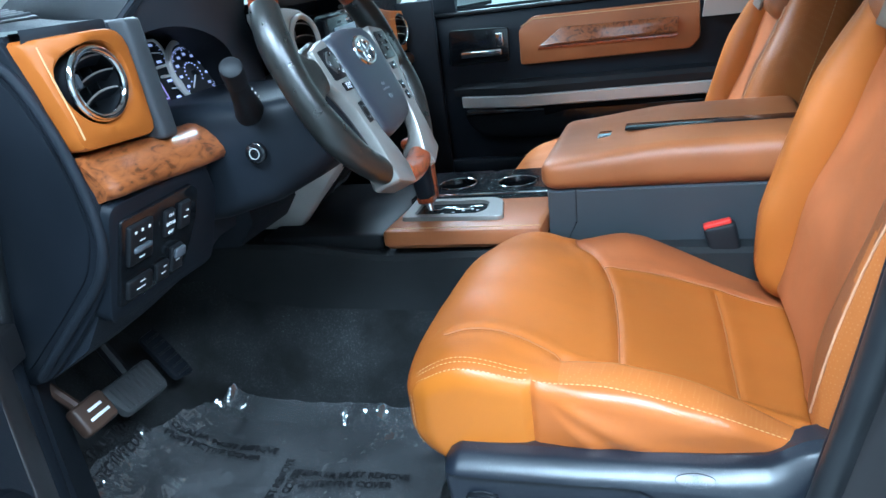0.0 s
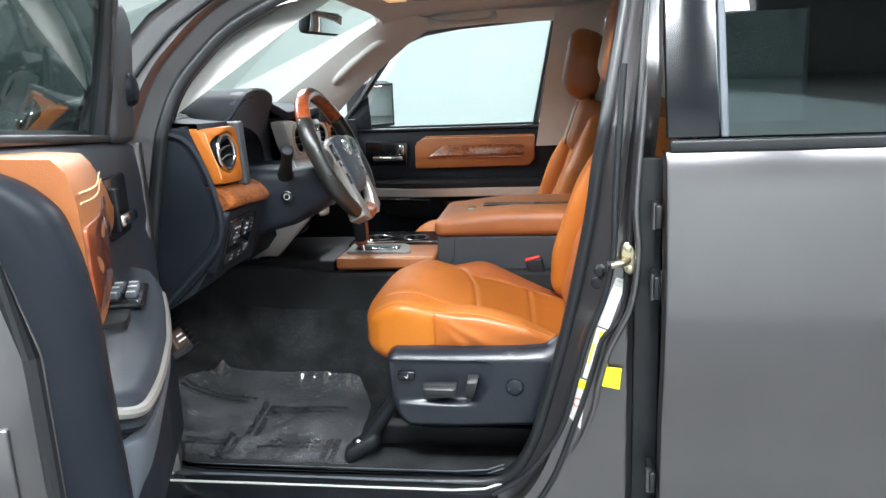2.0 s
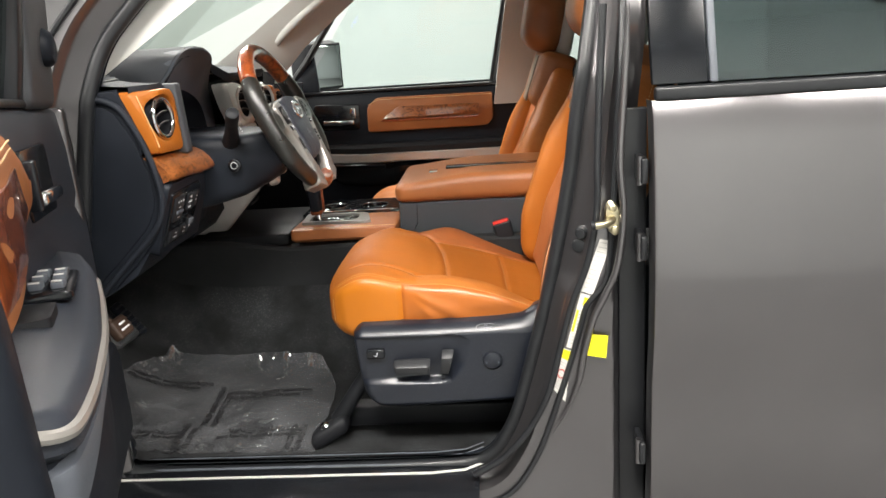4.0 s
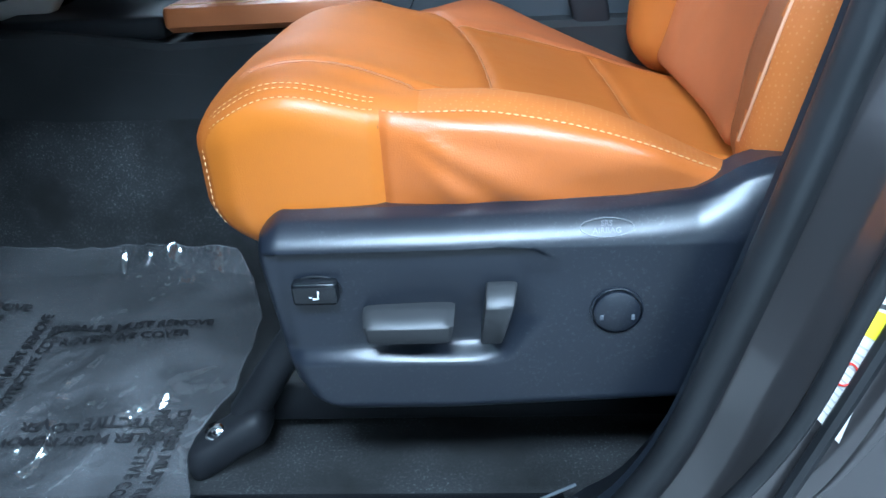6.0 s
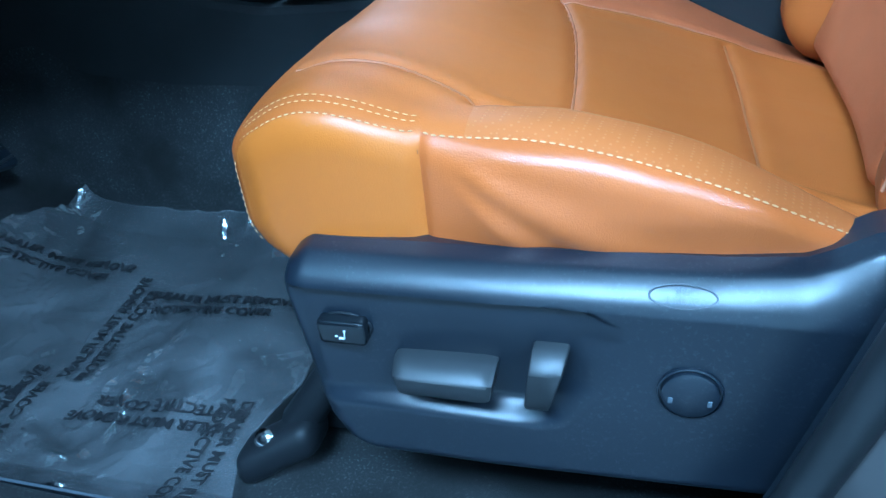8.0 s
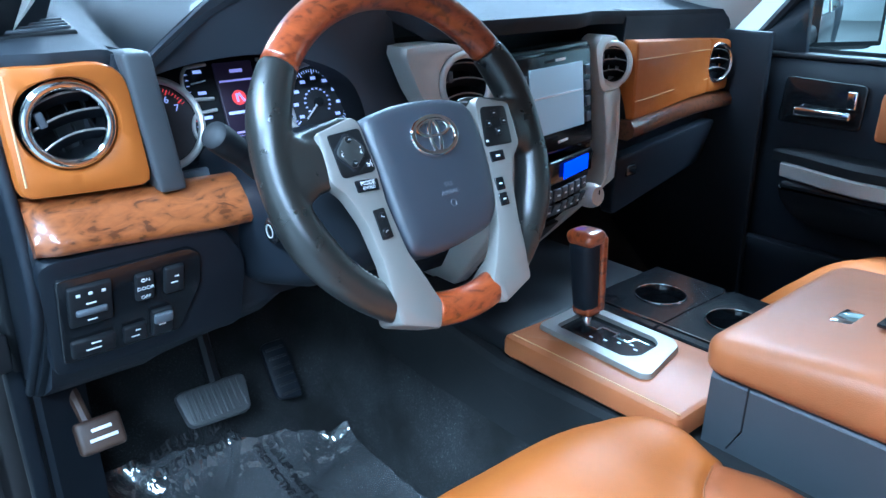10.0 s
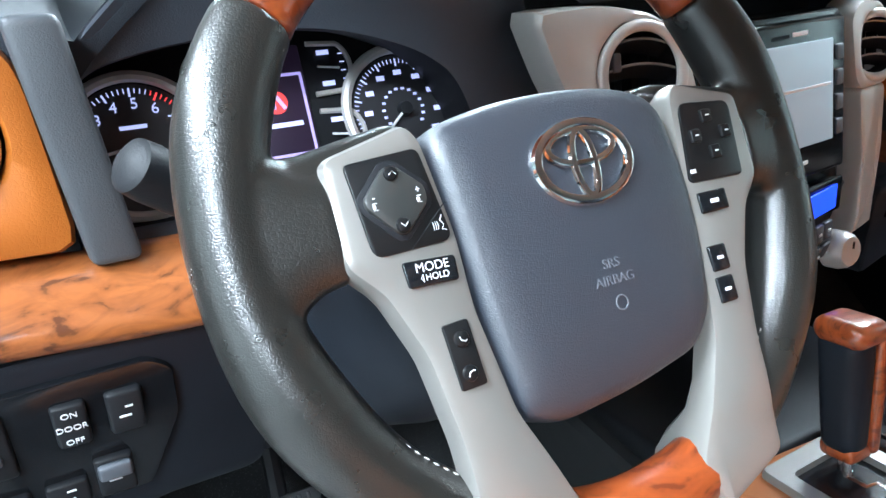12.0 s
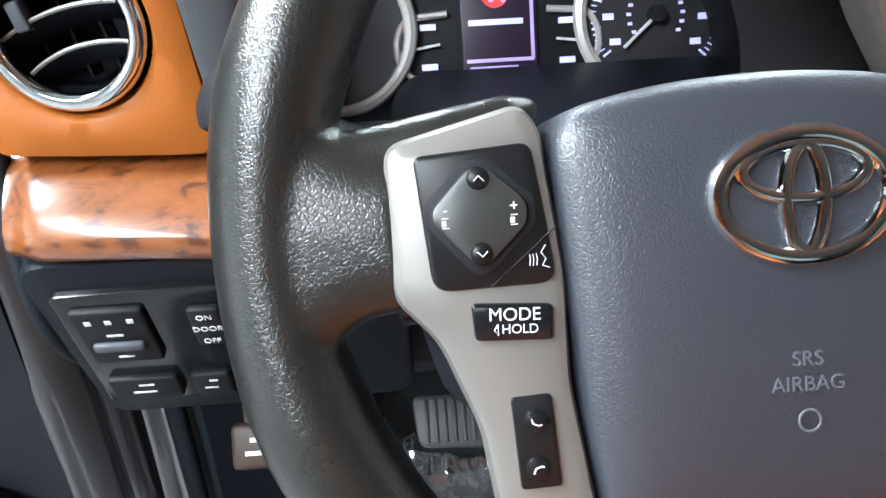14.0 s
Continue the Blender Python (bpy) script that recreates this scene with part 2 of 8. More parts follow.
def join(*bms):
    out = bms[0]
    for b in bms[1:]:
        me = bpy.data.meshes.new("tmp")
        b.to_mesh(me)
        out.from_mesh(me)
        bpy.data.meshes.remove(me)
        b.free()
    return out


def move(bm, m):
    bmesh.ops.transform(bm, matrix=m, verts=bm.verts)
    return bm


def warp(bm, fn):
    for v in bm.verts:
        v.co = Vector(fn(v.co))
    return bm


def block(at, size, r=0.004, n=(1, 1, 1), seg=2, fn=None):
    """A box with rounded edges; n adds cuts along each axis, so that fn can bend it."""
    bm = bmesh.new()
    h = [s / 2 for s in size]
    r = min(r, *[q * 0.999 for q in h])
    lines = []
    for a in range(3):
        inner = h[a] - r
        pts = [-h[a]] + [-inner - r * math.cos(k / seg * math.pi / 2) * 0.999 for k in range(1, seg)] + [-inner]
        mid = [(-inner + 2 * inner * k / n[a]) for k in range(1, n[a])]
        lines.append(pts + mid + [-p for p in reversed(pts)])
    verts = {}

    def vert(i, j, k):
        key = (i, j, k)
        if key not in verts:
            p = Vector((lines[0][i], lines[1][j], lines[2][k]))
            c = Vector([max(-(h[a] - r), min(h[a] - r, p[a])) for a in range(3)])
            d = p - c
            if d.length > 1e-9 and r > 0:
                p = c + d.normalized() * r
            verts[key] = bm.verts.new(p)
        return verts[key]

    L = [len(l) for l in lines]
    for a in range(3):
        b, c = (a + 1) % 3, (a + 2) % 3
        for side in (0, L[a] - 1):
            for i in range(L[b] - 1):
                for j in range(L[c] - 1):
                    quad = []
                    for di, dj in ((0, 0), (1, 0), (1, 1), (0, 1)):
                        key = [0, 0, 0]
                        key[a], key[b], key[c] = side, i + di, j + dj
                        quad.append(vert(*key))
                    if len(set(quad)) == 4:
                        bm.faces.new(quad)
    bmesh.ops.translate(bm, verts=bm.verts, vec=Vector(at))
    if fn:
        warp(bm, fn)
    return bm


def loft(rings, closed=True, caps=True, loop=False):
    """A skin over rings of equal length."""
    bm = bmesh.new()
    vs = [[bm.verts.new(p) for p in ring] for ring in rings]
    m = len(rings[0])
    pairs = list(zip(vs, vs[1:])) + ([(vs[-1], vs[0])] if loop else [])
    for a, b in pairs:
        for i in range(m if closed else m - 1):
            j = (i + 1) % m
            bm.faces.new((a[i], a[j], b[j], b[i]))
    if caps and closed and not loop:
        bm.faces.new(vs[0])
        bm.faces.new(vs[-1])
    return bm


def tube(path, radius, sides=10, closed=False, flat=1.0, up=(0, 0, 1)):
    """A round bar along a path."""
    P = [Vector(p) for p in path]
    rings = []
    for i, p in enumerate(P):
        a = P[i - 1] if (i or closed) else P[i]
        b = P[(i + 1) % len(P)] if (i < len(P) - 1 or closed) else P[i]
        t = (b - a).normalized()
        u = Vector(up)
        if abs(t.dot(u)) > 0.95:
            u = Vector((1, 0, 0))
        s = t.cross(u).normalized()
        w = s.cross(t)
        rad = radius[i] if isinstance(radius, (list, tuple)) else radius
        rings.append([p + s * rad * math.cos(k * math.tau / sides) + w * rad * flat * math.sin(k * math.tau / sides) for k in range(sides)])
    return loft(rings, loop=closed)


def lathe(profile, at, axis=(0, 0, 1), sides=32, caps=True):
    """A turned shape: (radius, height) pairs about an axis."""
    q = Vector((0, 0, 1)).rotation_difference(Vector(axis).normalized())
    rings = [[Vector(at) + q @ Vector((r * math.cos(k * math.tau / sides), r * math.sin(k * math.tau / sides), h)) for k in range(sides)] for r, h in profile]
    return loft(rings, caps=caps)


def rounded(points, r, seg=4):
    """A polygon with its corners rounded."""
    out = []
    n = len(points)
    for i in range(n):
        p, a, b = Vector(points[i]), Vector(points[i - 1]), Vector(points[(i + 1) % n])
        rr = r[i] if isinstance(r, (list, tuple)) else r
        da, db = (a - p), (b - p)
        rr = min(rr, da.length * 0.45, db.length * 0.45)
        s, e = p + da.normalized() * rr, p + db.normalized() * rr
        for k in range(seg + 1):
            t = k / seg
            out.append(s * (1 - t) ** 2 + p * 2 * t * (1 - t) + e * t * t)
    return out


def slab(points, lo, hi, axis="y", bevel=0.003, r=0.0, seg=4):
    """A flat outline (2D points in the other two axes, in order) given thickness along an axis, with softened rims."""
    pts = rounded(points, r, seg) if r else [Vector(p) for p in points]
    n = len(pts)

    def ring(level, inset):
        out = []
        for i in range(n):
            p, a, b = pts[i], pts[i - 1], pts[(i + 1) % n]
            t = (b - a)
            t = t.normalized() if t.length > 1e-9 else Vector((1, 0))
            nrm = Vector((t.y, -t.x))
            q = p - nrm * inset * SIGN
            out.append({"x": (level, q.x, q.y), "y": (q.x, level, q.y), "z": (q.x, q.y, level)}[axis])
        return out

    area = sum(pts[i - 1].x * pts[i].y - pts[i].x * pts[i - 1].y for i in range(n))
    SIGN = 1 if area > 0 else -1
    d = 1 if hi > lo else -1
    if bevel:
        return loft([ring(lo, bevel), ring(lo + bevel * d, 0), ring(hi - bevel * d, 0), ring(hi - 0.3 * bevel * d, bevel * 0.3), ring(hi, bevel)])
    return loft([ring(lo, 0), ring(hi, 0)])


def text_mesh(text, size, depth=0.0004, align="CENTER", bold=0.0):
    """Letters in the built-in font, flat in x and y."""
    c = bpy.data.curves.new("letters", "FONT")
    c.body, c.size, c.extrude, c.align_x, c.align_y = text, size, depth, align, "CENTER"
    c.offset = bold
    ob = new("tmp_text", c)
    me = bpy.data.meshes.new_from_object(ob.evaluated_get(bpy.context.evaluated_depsgraph_get()))
    bpy.data.objects.remove(ob)
    bm = bmesh.new()
    bm.from_mesh(me)
    bpy.data.meshes.remove(me)
    return bm


def lettering(text, size, m, mat, parent, depth=0.0004, name="lettering", align="CENTER"):
    """Raised letters that face the local z of m."""
    return part(name, move(text_mesh(text, size, depth, align), m), mat, parent)


def dashes(pts, r, length, gap):
    """A row of short thread stitches along a line."""
    P = [Vector(p) for p in pts]
    cum = [0.0]
    for a, b in zip(P, P[1:]):
        cum.append(cum[-1] + (b - a).length)

    def at(s):
        return Vector([interp(s, cum, [p[k] for p in P]) for k in range(3)])
    bm = bmesh.new()
    s = 0.0
    while s + length < cum[-1]:
        a, b = at(s), at(s + length)
        t = (b - a).normalized()
        e1 = t.orthogonal().normalized() * r
        e2 = t.cross(e1)
        rings = [[bm.verts.new(q + e1 * math.cos(k * math.tau / 5) * w + e2 * math.sin(k * math.tau / 5) * w) for k in range(5)] for q, w in ((a, 0.5), ((a + b) / 2, 1.0), (b, 0.5))]
        for x, y in zip(rings, rings[1:]):
            for k in range(5):
                bm.faces.new((x[k], x[(k + 1) % 5], y[(k + 1) % 5], y[k]))
        s += length + gap
    return bm


def smoothstep(a, b, x):
    t = max(0.0, min(1.0, (x - a) / (b - a)))
    return t * t * (3 - 2 * t)


def spline(pts, n):
    """n points on a smooth curve through pts."""
    P = [Vector(p) for p in pts]
    out = []
    for k in range(n):
        s = k / (n - 1) * (len(P) - 1)
        i = min(int(s), len(P) - 2)
        t = s - i
        a, b, c, d = P[max(i - 1, 0)], P[i], P[i + 1], P[min(i + 2, len(P) - 1)]
        out.append(0.5 * ((2 * b) + (c - a) * t + (2 * a - 5 * b + 4 * c - d) * t * t + (3 * b - a - 3 * c + d) * t ** 3))
    return out


def interp(x, xs, ys):
    return float(np.interp(x, xs, ys))


M_THREAD_GREY = material("pale_grey_thread", (0.45, 0.44, 0.42), 0.7)
M_KEY = material("satin_black_key", (0.009, 0.0093, 0.010), 0.30, spec=0.32, vary=0.1, vary_scale=60, grain=0.05, grain_scale=2000)
M_KEY_GREY = material("satin_charcoal_key", (0.032, 0.034, 0.033), 0.36, spec=0.9, vary=0.08, vary_scale=60, grain=0.05, grain_scale=2000)
M_EMBOSS = material("embossed_slate", (0.11, 0.115, 0.135), 0.45)
M_LEATHER_C = material("worn_saddle_leather", (0.35, 0.105, 0.030), 0.52, spec=0.28, grain=0.16, grain_scale=420, vary=0.16, vary_scale=11, kind="cells", rough_vary=0.08, crease=0.0025)
# brown leather with the shade of the bolster's inner face put into its colour
M_LEATHER_SHADED = material("dark_brown_leather", (0.21, 0.066, 0.018), 0.46, grain=0.15, grain_scale=420, vary=0.12, vary_scale=9, kind="cells", rough_vary=0.06)
M_LEATHER_SIDE = material("smooth_saddle_leather", (0.43, 0.132, 0.012), 0.30, spec=0.38, grain=0.10, grain_scale=420, vary=0.06, vary_scale=5, kind="cells", rough_vary=0.04)
M_LEATHER_FOLD = material("slack_saddle_leather", (0.44, 0.125, 0.022), 0.30, spec=0.5, grain=0.12, grain_scale=420, vary=0.10, vary_scale=7, kind="cells", rough_vary=0.06)
M_PIPING = material("pale_leather_piping", (0.55, 0.29, 0.16), 0.6)


def perforated_material(name, colour, dot):
    """Leather pricked with rows of small pale holes."""
    m = material(name, colour, 0.42, spec=0.35, vary=0.10, vary_scale=6)
    nt = m.node_tree
    b = nt.nodes["Principled BSDF"]
    co = nt.nodes.new("ShaderNodeTexCoord").outputs["Object"]
    mp = nt.nodes.new("ShaderNodeMapping")
    mp.inputs["Rotation"].default_value = (0.0, 0.30, 0.12)
    mp.inputs["Scale"].default_value = (250, 250, 250)
    nt.links.new(co, mp.inputs["Vector"])
    v = nt.nodes.new("ShaderNodeTexVoronoi")
    v.inputs["Scale"].default_value = 1.0
    v.inputs["Randomness"].default_value = 0.12
    nt.links.new(mp.outputs["Vector"], v.inputs["Vector"])
    k = nt.nodes.new("ShaderNodeMapRange")
    k.inputs["From Min"].default_value, k.inputs["From Max"].default_value, k.inputs["To Min"].default_value, k.inputs["To Max"].default_value = 0.18, 0.32, 0.34, 0.0
    nt.links.new(v.outputs["Distance"], k.inputs["Value"])
    old = b.inputs["Base Color"].links[0].from_socket
    mx = nt.nodes.new("ShaderNodeMixRGB")
    mx.inputs["Color2"].default_value = (*dot, 1)
    nt.links.new(k.outputs["Result"], mx.inputs["Fac"])
    nt.links.new(old, mx.inputs["Color1"])
    nt.links.new(mx.outputs["Color"], b.inputs["Base Color"])
    bump = nt.nodes.new("ShaderNodeBump")
    bump.inputs["Strength"].default_value, bump.inputs["Distance"].default_value = 0.5, -0.0006
    nt.links.new(k.outputs["Result"], bump.inputs["Height"])
    nt.links.new(bump.outputs["Normal"], b.inputs["Normal"])
    return m


M_PERF = perforated_material("perforated_saddle_leather", (0.40, 0.125, 0.024), (0.52, 0.24, 0.09))
M_SUEDE = material("pale_suede", (0.52, 0.33, 0.18), 0.85, grain=0.3, grain_scale=900, vary=0.1, vary_scale=20)
M_SHIELD = material("charcoal_pebbled_plastic", (0.010, 0.0125, 0.019), 0.31, spec=0.58, grain=0.10, grain_scale=1300, vary=0.10, vary_scale=7, rough_vary=0.05, lint=0.07)
M_CONSOLE = material("charcoal_grained_console_vinyl", (0.042, 0.049, 0.056), 0.42, spec=0.4, grain=0.12, grain_scale=700, vary=0.10, kind="cells")
M_SWITCH = material("satin_grey_switch", (0.024, 0.025, 0.027), 0.40, vary=0.08, vary_scale=50, grain=0.06, grain_scale=1500)
M_TAUPE = material("taupe_leather", (0.15, 0.105, 0.075), 0.5, grain=0.12, grain_scale=420, vary=0.1, vary_scale=12, kind="cells")
M_TUNNEL = material("charcoal_tunnel_carpet", (0.018, 0.0195, 0.021), 0.8, grain=0.5, grain_scale=800, vary=0.15, vary_scale=12, spec=0.3)
M_REDPLASTIC = material("red_plastic", (0.62, 0.03, 0.02), 0.4, vary=0.1, vary_scale=40)
M_YELLOW = material("yellow_tag", (0.85, 0.78, 0.02), 0.6, vary=0.08, vary_scale=30)
M_PAPER = material("white_label_paper", (0.70, 0.68, 0.64), 0.45, vary=0.05, vary_scale=40)
M_BRASS = material("zinc_yellow_steel", (0.62, 0.55, 0.38), 0.3, metal=1.0, vary=0.15, vary_scale=60)
M_MIRROR = material("mirror_silver", (0.82, 0.86, 0.87), 0.02, metal=1.0)


# ---- the photo booth round the truck ----
RX0, RX1, RY0, RY1 = -6.0, 7.5, -5.0, 5.2


def plain_box(x0, x1, y0, y1, z0, z1, r=0.002):
    return block(((x0 + x1) / 2, (y0 + y1) / 2, (z0 + z1) / 2), (x1 - x0, y1 - y0, z1 - z0), r, seg=1)


single("ground", plain_box(RX0 - 0.2, RX1 + 0.2, RY0 - 0.2, RY1 + 0.2, -0.2, 0.0), M_GROUND, "light grey sealed concrete showroom floor", "floor", kind="structure")
single("ceiling", plain_box(RX0 - 0.2, RX1 + 0.2, RY0 - 0.2, RY1 + 0.2, CEIL, CEIL + 0.2), M_WALL, "white ceiling of the photo booth", "ceiling", kind="structure")
single("wall_north", plain_box(RX0 - 0.2, RX0, RY0 - 0.2, RY1 + 0.2, 0.0, CEIL), M_WALL, "plain white booth wall", "wall", kind="structure")
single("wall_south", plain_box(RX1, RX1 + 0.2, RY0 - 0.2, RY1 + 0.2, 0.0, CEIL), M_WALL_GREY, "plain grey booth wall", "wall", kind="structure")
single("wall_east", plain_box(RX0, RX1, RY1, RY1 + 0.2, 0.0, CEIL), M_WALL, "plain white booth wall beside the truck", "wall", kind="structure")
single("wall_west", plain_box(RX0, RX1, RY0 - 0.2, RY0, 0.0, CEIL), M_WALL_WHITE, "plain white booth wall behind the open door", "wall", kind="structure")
M_PANEL = glow_material("lamp_panel", (0.95, 0.98, 1.0), 6.0)
for lx, ly, long, watts in LAMPS:
    single("ceiling_light", block((lx, ly, CEIL - 0.025), (long + 0.1, 0.7, 0.05), 0.01), M_PANEL, "white rectangular ceiling light panel, lit", "ceiling light", "ceiling lights of the booth")

# ---- the cab: body side round the open door ----
LEAN_IN = 0.34


def side_y(z, base=-0.80):
    return base + max(0.0, z - 1.38) * LEAN_IN


APERTURE = [(0.30, 0.598), (0.409, 0.612), (0.470, 0.690), (0.513, 0.828), (0.557, 1.009), (0.595, 1.20), (0.612, 1.321), (0.645, 1.50), (0.672, 1.655),
            (0.66, 1.715), (0.60, 1.745), (0.30, 1.742), (0.06, 1.695), (-0.138, 1.612), (-0.231, 1.528), (-0.270, 1.474), (-0.291, 1.415), (-0.304, 1.36), (-0.323, 1.28), (-0.347, 1.17), (-0.371, 1.06), (-0.385, 0.953), (-0.380, 0.75),
            (-0.355, 0.64), (-0.30, 0.596)]
OUTER = [(0.724, 0.46), (0.724, 1.30), (0.732, 1.62), (0.74, 1.80), (0.20, 1.83), (-0.10, 1.765), (-0.30, 1.64), (-0.43, 1.49), (-0.49, 1.32), (-0.52, 1.10), (-0.52, 0.46)]
MID = Vector((0.13, 1.15))


def radius_at(poly, a):
    """How far the outline lies from MID in the direction a."""
    d = Vector((math.cos(a), math.sin(a)))
    best = 0.0
    for i in range(len(poly)):
        p, q = Vector(poly[i - 1]) - MID, Vector(poly[i]) - MID
        e = q - p
        den = d.x * e.y - d.y * e.x
        if abs(den) < 1e-12:
            continue
        t = (p.x * e.y - p.y * e.x) / den
        u = (p.x * d.y - p.y * d.x) / den
        if t > 0 and -1e-6 <= u <= 1 + 1e-6:
            best = max(best, t)
    return best


APERTURE_S = [tuple(p) for p in spline([*APERTURE, APERTURE[0]], 160)][:-1]
ANGLES = [k * math.tau / 220 for k in range(220)]
R_IN = [radius_at(APERTURE_S, a) for a in ANGLES]
R_OUT = [radius_at(OUTER, a) for a in ANGLES]


def jamb_ring(f, y, extra=0.0):
    """A ring that lies extra metres out from the opening, or the fraction f of the way to the outer edge."""
    out = []
    for a, r0, r1 in zip(ANGLES, R_IN, R_OUT):
        narrow = 0.74 + 0.26 * smoothstep(0.98, 1.035, MID.y + r0 * math.sin(a))
        r = r0 + max(min(extra * narrow, 0.62 * (r1 - r0)), f * (r1 - r0)) if extra >= 0 else r0 + extra
        x, z = MID.x + r * math.cos(a), MID.y + r * math.sin(a)
        tuck = 0.085 * smoothstep(0.668, 0.705, x) * smoothstep(0.60, 0.70, f) * (1 - smoothstep(1.30, 1.50, z))
        out.append((x, side_y(z, y) + tuck, z))
    return out


jamb = loft([jamb_ring(0, -0.768, -0.002), jamb_ring(0, -0.772, 0.004), jamb_ring(0, -0.792, 0.020), jamb_ring(0, -0.812, 0.048), jamb_ring(0, -0.820, 0.053), jamb_ring(0, -0.834, 0.056), jamb_ring(0, -0.840, 0.060),
             *[jamb_ring(f, -0.840 - 0.012 * (f - 0.62) / 0.26) for f in (0.66, 0.69, 0.72, 0.74, 0.76, 0.78, 0.80, 0.82, 0.84, 0.86, 0.88, 0.90, 0.93)], jamb_ring(0.97, -0.860), jamb_ring(1.0, -0.872), jamb_ring(1.0, -0.78)], caps=False)
jamb_tree = BVHTree.FromBMesh(jamb)
body = thing("body_side", (0.1, -0.86, 0.46), "dark grey metallic truck body round the open front door", "truck body", kind="structure")
part("door_frame", jamb, M_PAINT, body)
part("aperture_trim", loft([jamb_ring(0, -0.70, 0.05), jamb_ring(0, -0.745, 0.012), jamb_ring(0, -0.762, -0.004), jamb_ring(0, -0.772, -0.001), jamb_ring(0, -0.7735, 0.010)], caps=False), M_BLACK, body, "black plastic trim inside the opening")
seal_path = [(MID.x + (r + 0.007) * math.cos(a), side_y(MID.y + r * math.sin(a), -0.782), MID.y + (r + 0.007) * math.sin(a)) for a, r in zip(ANGLES, R_IN)]
part("door_seal", tube(seal_path, 0.0145, 14, closed=True, up=(0, 1, 0)), M_RUBBER, body, "black rubber door seal")
lip_path = [(p[0], p[1] - 0.006, p[2]) for p in jamb_ring(0, -0.838, 0.100)]
part("outer_seal", tube(lip_path, 0.006, 8, closed=True, up=(0, 1, 0)), M_RUBBER, body, "thin black rubber lip")
flange = spline([(0.700, -0.845, 1.50), (0.690, -0.852, 1.36), (0.682, -0.858, 1.23), (0.688, -0.858, 1.14), (0.677, -0.858, 1.04), (0.655, -0.857, 0.985), (0.632, -0.856, 0.935), (0.615, -0.855, 0.87), (0.604, -0.854, 0.808), (0.578, -0.852, 0.74), (0.550, -0.850, 0.695)], 80)
part("flange", tube(flange, [0.0065 * smoothstep(0, 6, k) * (1 - 0.9 * smoothstep(55, 79, k)) + 0.0004 for k in range(80)], 10, up=(0, 1, 0)), M_PAINT, body, "painted flange of the pillar")
inner_seal = spline([(0.668, -0.825, 1.50), (0.658, -0.842, 1.36), (0.652, -0.849, 1.23), (0.650, -0.850, 1.14), (0.632, -0.850, 1.045), (0.602, -0.850, 0.965), (0.578, -0.850, 0.875), (0.555, -0.848, 0.785), (0.515, -0.846, 0.705), (0.46, -0.842, 0.64), (0.40, -0.838, 0.60)], 80)
# added black strip: stands in for the shade on the paint beside the rear door
part("gap_liner", block((0.713, -0.800, 0.90), (0.052, 0.012, 0.84), 0.004), M_RUBBER, body, "black liner in the gap before the rear door")
part("pillar_seal", tube([p + Vector((-0.009, 0, 0)) for p in inner_seal], 0.0068, 10, up=(0, 1, 0)), M_RUBBER, body, "black rubber seal of the pillar")
near_pillar = [[(-0.74, -0.66, 1.42), (-0.62, -0.74, 1.36), (-0.45, -0.765, 1.32), (-0.60, -0.68, 1.40)], [(-0.45, -0.625, 1.52), (-0.36, -0.70, 1.48), (-0.24, -0.705, 1.47), (-0.34, -0.645, 1.50)],
               [(-0.22, -0.59, 1.65), (-0.12, -0.66, 1.63), (-0.02, -0.66, 1.62), (-0.12, -0.61, 1.64)], [(-0.05, -0.56, 1.735), (0.05, -0.63, 1.72), (0.12, -0.63, 1.70), (0.05, -0.58, 1.71)]]
part("front_pillar_trim", loft(near_pillar), M_HEADLINER, body, "light grey front pillar trim")
part("front_wing", block((-0.80, -0.90, 0.86), (0.66, 0.05, 0.82), 0.02, n=(2, 1, 3)), M_PAINT, body, "dark grey front wing")

# sill with its scuff plate
sill = thing("door_sill", (0.05, -0.80, 0.56), "black plastic sill plate with thin bright lines", "door sill", kind="structure")
sill_profile = [(-0.70, 0.575), (-0.735, 0.598), (-0.755, 0.603), (-0.775, 0.600), (-0.795, 0.597), (-0.815, 0.588), (-0.86, 0.575), (-0.90, 0.55), (-0.90, 0.45), (-0.70, 0.45)]
part("sill_plate", loft([[(x, y, z) for y, z in sill_profile] for x in (-0.42, 0.40)]), M_GLOSSBLACK, sill)
for k, (y, z) in enumerate([(-0.752, 0.6035), (-0.768, 0.602), (-0.790, 0.599), (-0.812, 0.5905)]):
    w = 0.0016 if k < 2 else 0.003
    part("bright_line", tube([(-0.40, y, z), (0.30, y, z), (0.37, y + 0.006, z + 0.002), (0.41, y + 0.02, z + 0.01)], w, 6), M_SILVER if k > 2 else M_GREYTRIM, sill, "thin satin line")

# floor of the cab
FX = [-0.95, -0.80, -0.66, -0.52, -0.44, -0.30, 0.0, 0.3, 0.6, 1.0, 1.95]
FZ = [1.02, 0.93, 0.78, 0.645, 0.60, 0.585, 0.58, 0.58, 0.58, 0.58, 0.58]
FY = [-0.79, -0.74, -0.70, -0.40, -0.29, -0.245, -0.218, -0.20, 0.20, 0.22, 0.26, 0.31, 0.70, 0.79]
FH = [0.04, 0.01, 0.0, 0.0, 0.006, 0.045, 0.16, 0.25, 0.25, 0.16, 0.06, 0.01, 0.0, 0.03]
bm = loft([[(x, y, max(z + h * 0.35, 0.58 + h) if z > 0.7 else z + h) for y, h in zip(FY, FH)] for x, z in zip(FX, FZ)], closed=False)
bmesh.ops.subdivide_edges(bm, edges=bm.edges[:], cuts=2, use_grid_fill=True)
